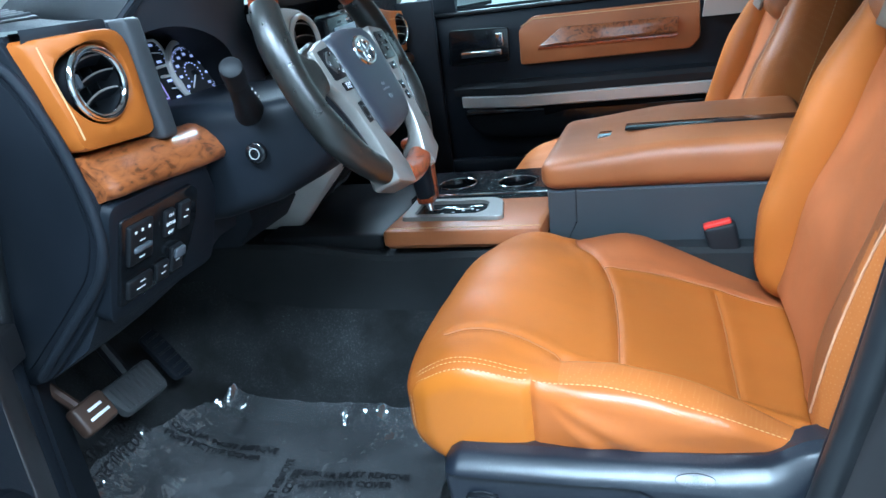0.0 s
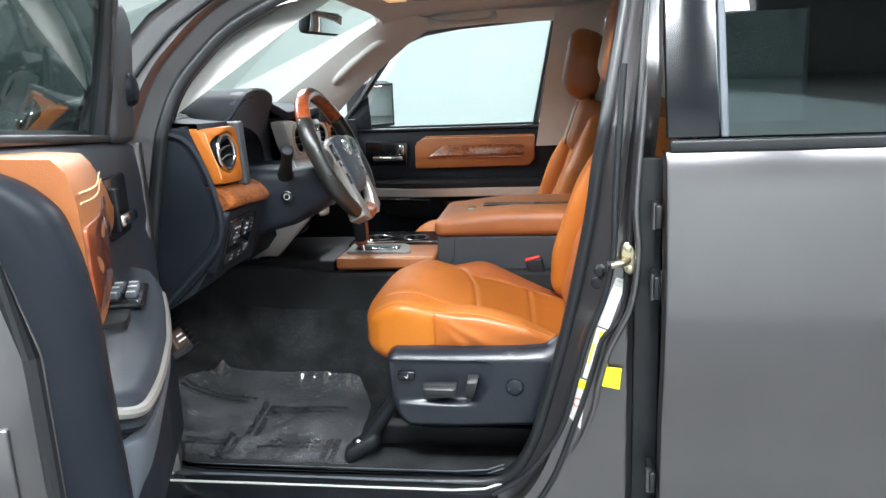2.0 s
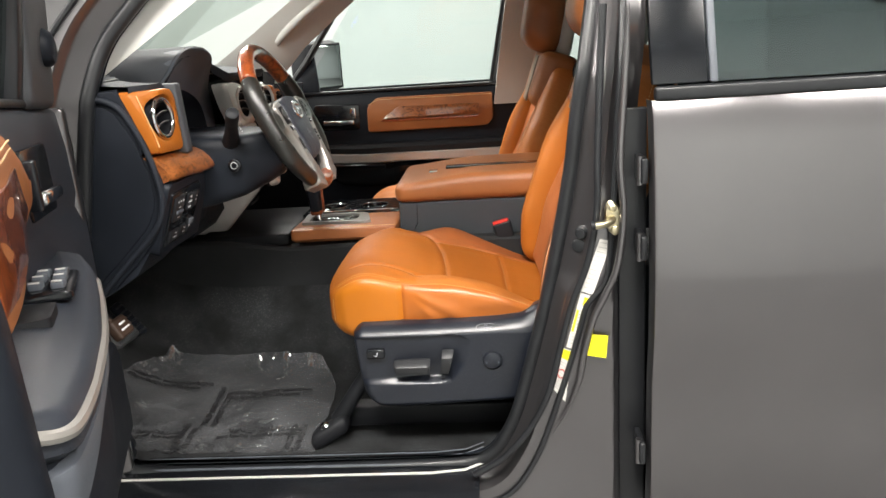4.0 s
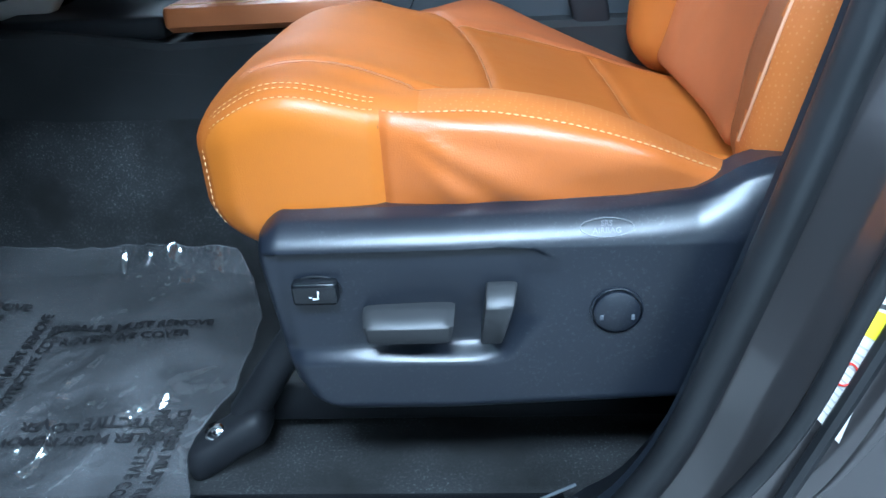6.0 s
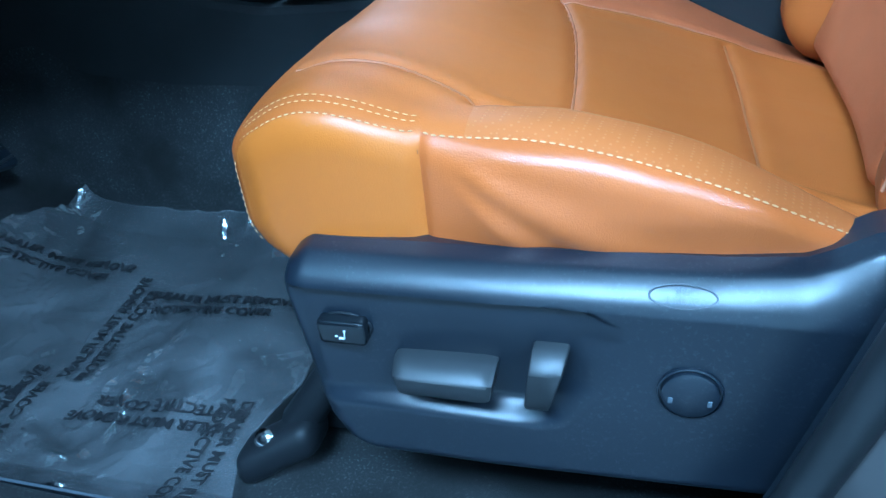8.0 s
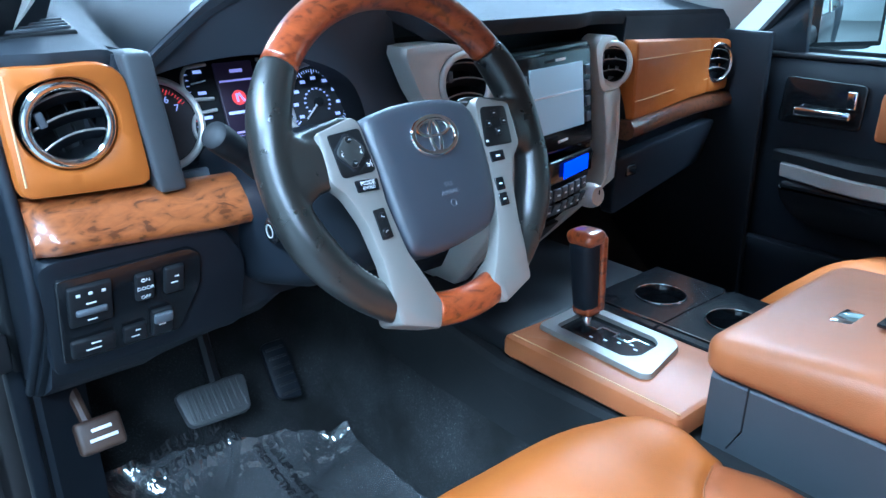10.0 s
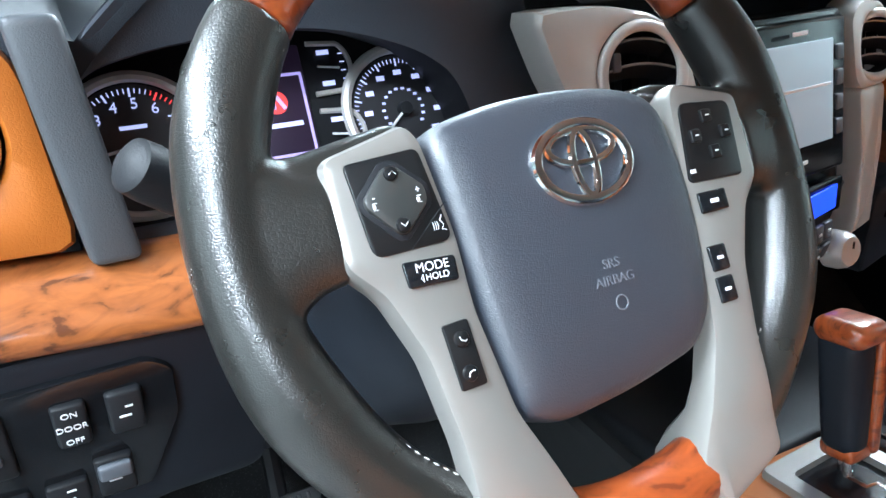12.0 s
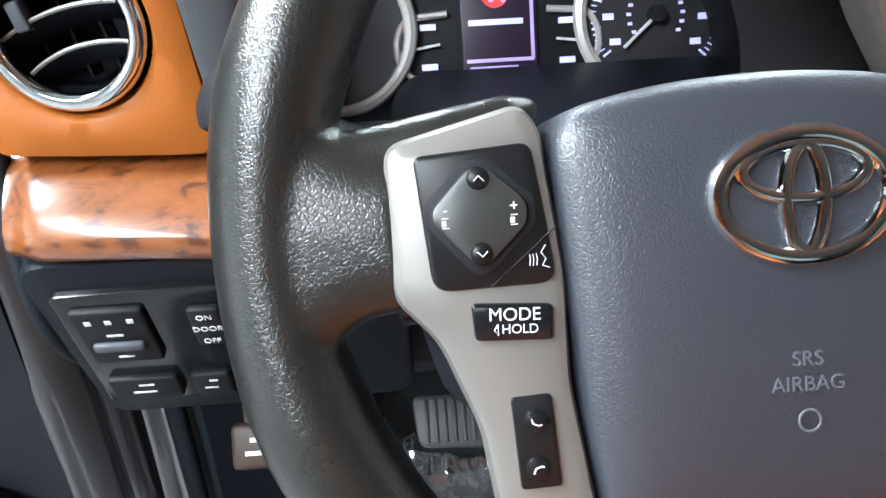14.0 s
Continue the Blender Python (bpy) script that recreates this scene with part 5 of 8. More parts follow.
def dash_section(y, cut):
    out = []
    for x, z in DP:
        if cut == 1 and x > -0.39 and z > 1.25:
            x = min(x, -0.372)
        if cut == 2 and x > -0.32 and z > 1.0:
            x = min(x, -0.31)
            z = min(z, 1.385)
        if y > -0.645 and y < -0.306 and x > -0.40:
            z = max(z, interp(y, [-0.645, -0.455], [0.98, 1.075]))
        if cut == 3 and x > -0.40:
            x = min(x, -0.372 if z > 1.25 else -0.34)
        if y < -0.69 and x > -0.30 and z > 1.24:
            x = min(x, -0.252)
        if y > 0.1 and z > 1.3:
            z -= 0.035 * smoothstep(0.1, 0.8, y)
        out.append((x + dash_shift(y), y, z))
    return out


ys = [-0.764, -0.695, -0.66, -0.643, -0.64, -0.50, -0.455, -0.435, -0.309, -0.304, -0.20, -0.10, 0.0, 0.155, 0.2, 0.234, 0.238, 0.3, 0.4, 0.5, 0.6, 0.70, 0.795]
part("dash_body", loft([dash_section(y, 3 if -0.44 < y < -0.306 else 1 if -0.642 < y < -0.306 else 2 if -0.306 < y < 0.236 else 0) for y in ys]), M_DASH, dash, smooth=50)
END = rounded([(-0.252, 1.404), (-0.223, 1.335), (-0.212, 1.290), (-0.224, 1.275), (-0.198, 1.252), (-0.189, 1.228), (-0.186, 1.185), (-0.210, 1.122), (-0.270, 1.058), (-0.350, 0.985), (-0.52, 0.985), (-0.52, 1.404)], [0.01, 0.02, 0.003, 0.003, 0.006, 0.01, 0.03, 0.03, 0.03, 0.03, 0.01, 0.01], 4)
part("end_cap", slab(END, -0.757, -0.7725, bevel=0.004), M_BLACK, dash, "black plastic end cap")
bead = spline([(-0.40, -0.7745, 1.389), (-0.33, -0.7745, 1.391), (-0.281, -0.7745, 1.388), (-0.246, -0.7745, 1.366), (-0.217, -0.7745, 1.309), (-0.199, -0.7745, 1.242), (-0.195, -0.7745, 1.180), (-0.217, -0.7745, 1.131), (-0.278, -0.7745, 1.071), (-0.352, -0.7745, 1.000)], 60)
part("end_bead", tube(bead, 0.0065, 10, up=(0, 1, 0)), M_DASH, dash, "raised bead of the end cap")
part("end_panel", slab([(-0.285, 1.378), (-0.257, 1.358), (-0.230, 1.305), (-0.212, 1.24), (-0.208, 1.185), (-0.229, 1.138), (-0.290, 1.078), (-0.372, 1.003), (-0.50, 1.003), (-0.50, 1.380)], -0.762, -0.7755, bevel=0.004, r=0.018, seg=6), M_BLACK, dash, "black fuse box cover")


def air_vent(parent, at, r, out, label, dark=M_SHADOW, ring=M_CHROME, slats=3, skew=0.0, depth=0.05):
    """A round vent: bright ring, dark cup, tilted slats and a thumb tab."""
    at, out = Vector(at), Vector(out).normalized()
    right = out.cross(Vector((0, 0, 1))).normalized()
    up = right.cross(out)
    turn = Matrix.Rotation(skew, 3, out)
    right, up = turn @ right, turn @ up
    cup = part("air_vent", lathe([(r * 0.98, 0.0), (r * 0.95, -depth * 0.3), (r * 0.86, -depth), (0.001, -depth)], at, out, 40, caps=False), dark, parent, label)
    prof = [(r + 0.0050 * math.cos(a), 0.0045 * math.sin(a)) for a in [k * math.tau / 10 for k in range(10)]]
    part("vent_ring", lathe(prof + [prof[0]], at + out * 0.002, out, 48, caps=False), ring, cup, "chrome ring")
    for k in range(slats):
        v = (k - (slats - 1) / 2) * r * 1.55 / slats
        half = math.sqrt(max(0.0, (r * 0.93) ** 2 - v * v))
        rings = []
        for j in range(11):
            f = -1 + 2 * j / 10
            rise = v + r * 0.16 * (1 - f * f) - r * 0.06
            mid = at + right * (f * half)
            rings.append([mid + up * (rise + dz) + out * dn for dz, dn in ((0.0040, -0.0040), (0.0066, -0.0050), (-0.0030, -0.0200), (-0.0060, -0.0190))])
        sl = part("vent_slat", loft(rings), M_BLACK, cup)
        part("slat_edge", tube([(g[0] + g[1]) / 2 for g in rings], 0.0012, 6), M_SPOKE, sl, "satin silver edge")
    part("vent_tab", block((0, 0, 0), (0.008, 0.010, 0.016), 0.002, fn=lambda c: at + right * (c[0] + r * 0.55) + up * (c[2] + r * 0.3) + out * (c[1] - 0.006)), M_GREYTRIM, cup)
    for k in range(4):
        v = (k - 1.5) * r * 0.45
        half = math.sqrt(max(0.0, (r * 0.8) ** 2 - v * v))
        part("vent_vane", loft([[at + right * (v + e) + up * (s * half) + out * dn for s, dn in ((-1, -0.025), (1, -0.025), (1, -0.04), (-1, -0.04))] for e in (0, 0.0015)]), M_SHADOW, cup)
    return cup


def holed_panel(outline, hole_at, hole_r, depth_fn, n=72):
    """A padded panel in the y-z plane with a round hole; depth_fn gives x."""
    cy, cz = hole_at

    def edge(a):
        d = Vector((math.cos(a), math.sin(a)))
        best = 0
        for i in range(len(outline)):
            p, q = Vector(outline[i - 1]) - Vector(hole_at), Vector(outline[i]) - Vector(hole_at)
            e = q - p
            den = d.x * e.y - d.y * e.x
            if abs(den) > 1e-12:
                t = (p.x * e.y - p.y * e.x) / den
                u = (p.x * d.y - p.y * d.x) / den
                if t > 0 and -1e-6 <= u <= 1.000001:
                    best = max(best, t)
        return best

    ang = [k * math.tau / n for k in range(n)]
    E = [edge(a) for a in ang]
    rings = []
    for f, dx in ((1.0, -0.035), (1.0, -0.008), (0.985, -0.002), (0.93, 0.002), (0.6, 0.004), (0.15, 0.003), (0.03, 0.0), (0.0, -0.004), (0.0, -0.03)):
        ring = []
        for a, e in zip(ang, E):
            r = hole_r + f * (e - hole_r)
            y, z = cy + r * math.cos(a), cz + r * math.sin(a)
            ring.append((depth_fn(y, z) + dx, y, z))
        rings.append(ring)
    return loft(rings, caps=False)


# driver's outer vent in tan leather
OV = (-0.713, 1.345)


def ov_x(y, z):
    return -0.190 - 0.043 * smoothstep(-0.718, -0.772, y) * max(0.0, (z - 1.283) / 0.114) ** 1.3


ov_out = [tuple(p) for p in rounded([(-0.769, 1.279), (-0.642, 1.272), (-0.656, 1.401), (-0.766, 1.400)], [0.012, 0.014, 0.03, 0.008], 5)]
lp = part("leather_vent_panel", holed_panel(ov_out, OV, 0.0445, ov_x), M_LEATHER, dash, "tan leather panel round the vent")
part("stitching", tube([(ov_x(y, z) + 0.004, y, z) for y, z in spline([(-0.757, 1.392), (-0.760, 1.35), (-0.762, 1.292)], 12)], 0.0011, 5), M_THREAD, lp, "cream stitching")
air_vent(dash, (-0.194, *OV), 0.0380, (1, -0.05, 0.05), "round air vent with chrome ring", skew=radians(14))
part("cluster_side_trim", block((-0.206, -0.634, 1.335), (0.05, 0.030, 0.146), 0.006, n=(1, 1, 3), fn=lambda c: (c[0], c[1] - 0.13 * (c[2] - 1.335), c[2])), M_GREYSAIL, dash, "slate grey trim strip")

# burl ledge under it
BP = [(-0.228, 1.270), (-0.212, 1.2745), (-0.200, 1.2725), (-0.186, 1.264), (-0.174, 1.252), (-0.166, 1.240), (-0.164, 1.232), (-0.168, 1.225), (-0.178, 1.222), (-0.228, 1.221)]
burl = loft([[(x - 0.010 * smoothstep(-0.745, -0.769, y), y, z - 0.010 * smoothstep(-0.76, -0.55, y)) for x, z in BP] for y in [-0.7685, -0.767, -0.764, -0.760, -0.756, -0.752, -0.745, -0.72, -0.68, -0.64, -0.60, -0.56, -0.548]])
part("burl_ledge", burl, M_BURL, dash, "gloss burl wood ledge", smooth=60)

# switch panel: r to the driver's right, u up, n out
SA = radians(19)
SWITCH = Matrix(((0, math.sin(SA), math.cos(SA), -0.194), (1, 0, 0, -0.683), (0, math.cos(SA), -math.sin(SA), 1.146), (0, 0, 0, 1)))


def sw(name, bm, mat, parent=dash, label=""):
    return part(name, move(bm, SWITCH), mat, parent, label)


lower = [(-0.090, 0.075), (0.10, 0.075), (0.135, 0.02), (0.135, -0.085), (-0.084, -0.085)]
sw("knee_panel", slab(rounded(lower, 0.02), -0.04, -0.004, axis="z", bevel=0.006), M_BLACK, label="black grained lower panel")
panel = sw("switch_panel", slab(rounded([(-0.075, 0.054), (0.062, 0.057), (0.076, 0.045), (0.076, 0.004), (0.052, -0.058), (-0.075, -0.060)], 0.006), -0.02, 0.001, axis="z", bevel=0.002), M_GLOSSBLACK, label="black switch panel")
SWITCHES = [(-0.044, 0.018, 0.044, 0.052, "mirror"), (0.012, 0.022, 0.020, 0.036, "door"), (0.044, 0.022, 0.022, 0.036, "seat"), (-0.044, -0.040, 0.046, 0.024, "power"), (0.000, -0.040, 0.026, 0.024, "blank"), (0.030, -0.034, 0.024, 0.036, "rear")]
for r, u, w, h, what in SWITCHES:
    key = sw("switch", block((r, u, 0.002), (w, h, 0.008), 0.003), M_SHADOW, panel, "small black switch with white print")
    if what == "mirror":
        sw("mirror_toggle", block((r, u - 0.006, 0.007), (0.032, 0.008, 0.006), 0.003), M_GREYTRIM, key, "grey toggle")
        for dr in (-0.012, 0.0, 0.013):
            sw("print_bar", block((r + dr, u + 0.017, 0.0064), (0.004, 0.0038, 0.0006), 0.0002), M_WHITE, key)
        for du in (0.004, -0.018):
            sw("print_bar", block((r, u + du, 0.0064), (0.010, 0.002, 0.0006), 0.0002), M_WHITE, key)
    elif what == "door":
        for du, word in ((0.011, "ON"), (0.0, "DOOR"), (-0.012, "OFF")):
            lettering(word, 0.0062, SWITCH @ Matrix.Translation((r, u + du, 0.0062)), M_WHITE, key)
    else:
        for du in (0.006, -0.002):
            sw("print_bar", block((r + (0.002 if du > 0 else -0.001), u + du, 0.0064), (w * (0.22 if du > 0 else 0.34), 0.0018, 0.0006), 0.0002), M_WHITE, key)
        if what == "rear":
            sw("switch_cap", block((r, u + 0.009, 0.008), (w * 0.9, 0.014, 0.006), 0.003), M_GREYTRIM, key)

# hood over the instruments: lip, lining and the top pad that sweeps up to it
ARCH = [(-0.622, 1.385), (-0.611, 1.397), (-0.578, 1.427), (-0.540, 1.456), (-0.495, 1.473), (-0.44, 1.476), (-0.375, 1.471), (-0.325, 1.459), (-0.305, 1.444), (-0.273, 1.381), (-0.240, 1.325), (-0.230, 1.27)]
LIP_X = [-0.240, -0.235, -0.221, -0.214, -0.210, -0.208, -0.210, -0.217, -0.223, -0.257, -0.264, -0.266]
BEZEL = [(-0.640, 1.350), (-0.616, 1.370), (-0.585, 1.379), (-0.552, 1.384), (-0.515, 1.387), (-0.477, 1.387), (-0.435, 1.381), (-0.398, 1.370), (-0.370, 1.357), (-0.348, 1.338), (-0.333, 1.305), (-0.326, 1.26)]
arch, bezel = spline(ARCH, 48)[3:], spline(BEZEL, 48)[3:]
AC = Vector((-0.48, 1.34))


def hood_ring(x, t, grow=1.0):
    """t = 0 on the lip, t = 1 on the bezel of the instruments; x is None for a ring that follows the lip's depth."""
    out = []
    for p, q in zip(arch, bezel):
        lip = interp(p[0], [a[0] for a in ARCH], LIP_X)
        p = AC + (Vector(p) - AC) * grow
        m = p.lerp(Vector(q), t)
        out.append((-0.252 + (lip + 0.252) * (1 - t) if x is None else x, m.x, m.y))
    return out


def lip_ring(grow, back):
    return [(x - back, y, z) for x, y, z in hood_ring(None, 0.0, grow)]


M_SLATE = material("slate_grained_lining", (0.050, 0.058, 0.073), 0.5, grain=0.3, grain_scale=800, vary=0.08)
hood = loft([hood_ring(-0.252, 1.0), hood_ring(None, 0.80), hood_ring(None, 0.45), hood_ring(None, 0.14), hood_ring(None, 0.05), hood_ring(None, 0.01), lip_ring(1.006, 0.002), lip_ring(1.018, 0.008), lip_ring(1.018, 0.05)], closed=False, caps=False)
part("instrument_hood", hood, M_SLATE, dash, "slate lined hood over the instruments", smooth=70)
part("bezel_shroud", loft([hood_ring(-0.252, 1.0), hood_ring(-0.256, 1.0, 1.0), [(x, AC.x + (y - AC.x) * 0.985, AC.y + (z - AC.y) * 0.96) for x, y, z in hood_ring(-0.262, 1.0)], [(x, AC.x + (y - AC.x) * 1.04, AC.y + (z - AC.y) * 1.05) for x, y, z in hood_ring(-0.37, 1.0)]], closed=False, caps=False), M_SHADOW, dash, "matt black shroud round the dials", smooth=70)
LIP_Y = [p[0] for p in ARCH[:9]]
LIP_Z = [p[1] + 0.004 for p in ARCH[:9]]


def pad_height(x, y):
    back = pad_edge(y)
    low = interp(y, [-0.80, -0.665] + LIP_Y + [-0.262, 0.1, 0.8], [1.411, 1.411] + LIP_Z + [1.410, 1.408, 1.374])
    high = interp(y, [-0.80, -0.66, -0.52, -0.40, -0.30, -0.2, 0.2, 0.8], [1.450, 1.462, 1.480, 1.480, 1.462, 1.445, 1.438, 1.400])
    return low + (high - low) * smoothstep(back + 0.002, -0.52, x)


def pad_edge(y):
    if y > -0.262:
        return -0.204 + dash_shift(y)
    return interp(y, [-0.80, -0.771, -0.722, -0.66, -0.622, -0.611, -0.578, -0.54, -0.495, -0.44, -0.375, -0.325, -0.305, -0.275, -0.262], [-0.245, -0.234, -0.206, -0.206, -0.236, -0.240, -0.226, -0.219, -0.215, -0.213, -0.215, -0.222, -0.228, -0.232, -0.206])


pad_rows = []
for y in list(np.linspace(-0.764, -0.30, 56)) + list(np.linspace(-0.29, 0.79, 30)):
    e = pad_edge(y)
    row = [(e - 0.004, y, pad_height(e, y) - 0.022), (e + 0.001, y, pad_height(e, y) - 0.008)]
    row += [(x, y, pad_height(x, y)) for x in [e + (-0.95 - e) * (k / 26) ** 1.3 for k in range(27)]]
    pad_rows.append(row)
part("top_pad", loft(pad_rows, closed=False), M_PAD, dash, "soft charcoal top pad", smooth=50)
dv = part("defroster_vent", block((-0.315, -0.705, 0.0), (0.045, 0.085, 0.008), 0.003, fn=lambda c: (c[0], c[1], c[2] + pad_height(c[0], c[1]))), M_SHADOW, dash, "black side defroster vent")
for k in range(4):
    part("vent_slat", block((-0.330 + k * 0.010, -0.705, 0.005), (0.003, 0.075, 0.004), 0.001, fn=lambda c: (c[0], c[1], c[2] + pad_height(c[0], c[1]))), M_GREYTRIM, dv)

# instruments: r right, u up, n towards the driver
CA = radians(20)
CLUSTER = Matrix(((0, -math.sin(CA), math.cos(CA), -0.315), (1, 0, 0, -0.475), (0, math.cos(CA), math.sin(CA), 1.308), (0, 0, 0, 1))) @ Matrix.Scale(1.10, 4)
M_DIAL = material("satin_black_dial", (0.030, 0.030, 0.034), 0.45, vary=0.08, vary_scale=40)
M_GLOW = glow_material("lit_dial_print", (0.62, 0.63, 1.0), 0.55)
M_RED = glow_material("lit_red_print", (0.8, 0.05, 0.05), 0.8)
M_SCREEN = glow_material("lit_purple_screen", (0.022, 0.013, 0.030), 0.18)
M_LILAC = glow_material("lit_lilac_line", (0.42, 0.33, 0.68), 0.6)
cluster = thing("instrument_cluster", (-0.315, -0.475, 1.25), "instrument cluster with lit round dials and small screen", "instrument cluster")


def cl(name, bm, mat, parent=cluster, label=""):
    return part(name, move(bm, CLUSTER), mat, parent, label)


face = cl("dial_board", slab(rounded([(-0.155, -0.062), (0.165, -0.062), (0.165, 0.05), (0.10, 0.085), (-0.08, 0.085), (-0.155, 0.06)], 0.03), -0.03, 0.0, axis="z", bevel=0.002), M_SHADOW, label="black dial board")
cl("lower_shelf", slab([(-0.16, -0.085), (0.17, -0.085), (0.17, -0.055), (-0.16, -0.055)], -0.02, 0.03, axis="z", bevel=0.008), M_GREYTRIM, label="slate grey lower shelf")
for cr, nm in ((-0.103, "tach"), (0.098, "speed")):
    dial = cl("dial", lathe([(0.044, 0.0005), (0.044, 0.003), (0.001, 0.003)], (cr, 0.0, 0), (0, 0, 1), 40), M_DIAL, face, "round black dial")
    prof = [(0.0485 + 0.0042 * math.cos(a), 0.006 + 0.0045 * math.sin(a)) for a in [k * math.tau / 8 for k in range(9)]]
    cl("dial_ring", lathe(prof, (cr, 0, 0), (0, 0, 1), 48, caps=False), M_SILVER, dial, "silver ring")
    count = 36 if nm == "tach" else 50
    for k in range(count + 1):
        a = radians(215 - (185 if nm == "tach" else 255) * k / count)
        big = k % 5 == 0
        red = nm == "tach" and k > 0.80 * count
        ln = 0.006 if big else 0.0035
        b = block((0, 0, 0), (ln, 0.0014 if big else 0.0008, 0.0006), 0.0002, seg=1)
        cl("dial_mark", move(b, Matrix.Translation((cr + (0.041 - ln / 2) * math.cos(a), (0.041 - ln / 2) * math.sin(a), 0.0034)) @ Matrix.Rotation(a, 4, "Z")), M_RED if red else M_GLOW, dial)
    for k in range(8 if nm == "tach" else 9):
        a = radians(215 - 185 * k / 7 if nm == "tach" else 210 - 245 * k / 8)
        p = Matrix.Translation((cr + 0.030 * math.cos(a), 0.030 * math.sin(a), 0.0036))
        if nm == "tach":
            lettering(str(k), 0.0105, CLUSTER @ p, M_GLOW, dial, name="dial_number")
        else:
            cl("number_bar", move(block((0, 0, 0), (0.0070, 0.0040, 0.0006), 0.0004, seg=1), p), M_GLOW, dial)
    if nm == "tach":
        cl("print_bar", block((cr, 0.014, 0.0034), (0.018, 0.0028, 0.0006), 0.0003), M_GLOW, dial)
    else:
        for k in range(14):
            a = radians(215 - 250 * k / 13)
            cl("number_bar", block((cr + 0.017 * math.cos(a), 0.017 * math.sin(a), 0.0034), (0.003, 0.002, 0.0005), 0.0002, seg=1), M_GLOW, dial)
    a = radians(188 if nm == "tach" else 222)
    cl("needle", move(block((0.012, 0, 0), (0.034, 0.0022, 0.002), 0.0008), Matrix.Translation((cr, 0, 0.007)) @ Matrix.Rotation(a, 4, "Z")), M_WHITE, dial, "white needle")
    cl("needle_hub", lathe([(0.006, 0.004), (0.005, 0.010), (0.001, 0.0105)], (cr, 0, 0), (0, 0, 1), 20), M_SHADOW, dial)
for cr, cu, sd in ((-0.046, 0.040, -1), (-0.046, -0.012, -1), (0.044, 0.040, 1), (0.044, -0.012, 1)):
    arcp = [(cr + sd * 0.018 * math.cos(radians(b)), cu + 0.021 * math.sin(radians(b)), 0.003) for b in range(-62, 63, 8)]
    small = cl("small_gauge", tube([(cr - sd * 0.014, cu - 0.0195, 0.003)] + arcp + [(cr - sd * 0.014, cu + 0.0195, 0.003)], 0.0021, 6), M_SILVER, face, "silver frame of a small gauge")
    for du in (-0.012, 0.012):
        cl("print_bar", block((cr - 0.002 * sd, cu + du, 0.0026), (0.010, 0.0038, 0.0006), 0.0003), M_GLOW, small)
    cl("needle", move(block((0, 0, 0), (0.018, 0.0018, 0.001), 0.0005), Matrix.Translation((cr, cu, 0.004)) @ Matrix.Rotation(radians(-8 * sd), 4, "Z")), M_WHITE, small)
    for k in range(4):
        cl("dial_mark", block((cr + sd * 0.012, cu + 0.010 - 0.0065 * k, 0.0026), (0.004, 0.001, 0.0005), 0.0002, seg=1), M_RED if (cr < 0 and cu < 0 and k == 0) else M_GLOW, small)
scr = cl("trip_screen", block((0.0, 0.014, 0.001), (0.048, 0.092, 0.004), 0.002), M_SCREEN, face, "lit dark purple trip screen")
for u in (0.038, -0.022):
    cl("screen_line", block((0.0, u, 0.0034), (0.042, 0.0022, 0.0006), 0.0002), M_LILAC, scr)
cl("screen_line", block((0.0205, 0.008, 0.0034), (0.0022, 0.060, 0.0006), 0.0002), M_LILAC, scr)
cl("warning_sign", lathe([(0.0085, 0.003), (0.0085, 0.0036), (0.001, 0.0036)], (-0.002, 0.018, 0), (0, 0, 1), 24), M_RED, scr, "round red warning sign")
cl("sign_mark", join(block((-0.0045, 0.018, 0.0040), (0.003, 0.010, 0.0006), 0.0003), move(block((0, 0, 0.0040), (0.003, 0.012, 0.0006), 0.0003), Matrix.Translation((0.001, 0.018, 0)) @ Matrix.Rotation(0.5, 4, "Z"))), M_LILAC, scr)
cl("screen_bar", block((-0.002, 0.001, 0.0034), (0.034, 0.0035, 0.0006), 0.0003), M_GLOW, scr)
cl("screen_bar", block((0.002, 0.049, 0.0034), (0.016, 0.004, 0.0006), 0.0003), M_LILAC, scr)
cl("screen_bar", block((-0.004, -0.028, 0.0034), (0.030, 0.005, 0.0006), 0.0003), M_LILAC, scr)

# steering column shroud
COLX = [-0.29, -0.20, -0.12, -0.06, -0.02, -0.005]
COLH = [0.135, 0.130, 0.120, 0.095, 0.065, 0.060]
COLZ0 = [1.108, 1.118, 1.138, 1.165, 1.20, 1.212]
COLZ1 = [1.285, 1.285, 1.280, 1.285, 1.295, 1.300]
rings = []
for x, h, z0, z1 in zip(COLX, COLH, COLZ0, COLZ1):
    pts = rounded([(-h * 0.86, z0), (h * 0.78, z0), (h * 0.95, z0 + 0.6 * (z1 - z0)), (h * 0.88, z1), (-h * 0.92, z1), (-h, z0 + 0.6 * (z1 - z0))], 0.03, 5)
    rings.append([(x, -0.425 + p.x, p.y) for p in pts])
col = thing("steering_column", (-0.15, -0.425, 1.05), "black plastic steering column shroud with stalk", "steering column")
part("shroud", loft(rings), M_BLACK, col, smooth=60)
knob = part("adjust_switch", lathe([(0.0145, -0.004), (0.0145, 0.003), (0.012, 0.005), (0.001, 0.005)], (-0.119, -0.547, 1.217), (0, -1, 0.0), 24), M_GLOSSBLACK, col, "round black column adjuster")
part("adjust_print", lathe([(0.0078, 0.005), (0.0078, 0.0056), (0.0066, 0.0056), (0.0066, 0.005)], (-0.119, -0.547, 1.217), (0, -1, 0), 20, caps=False), M_THREAD_GREY, knob, "white print")
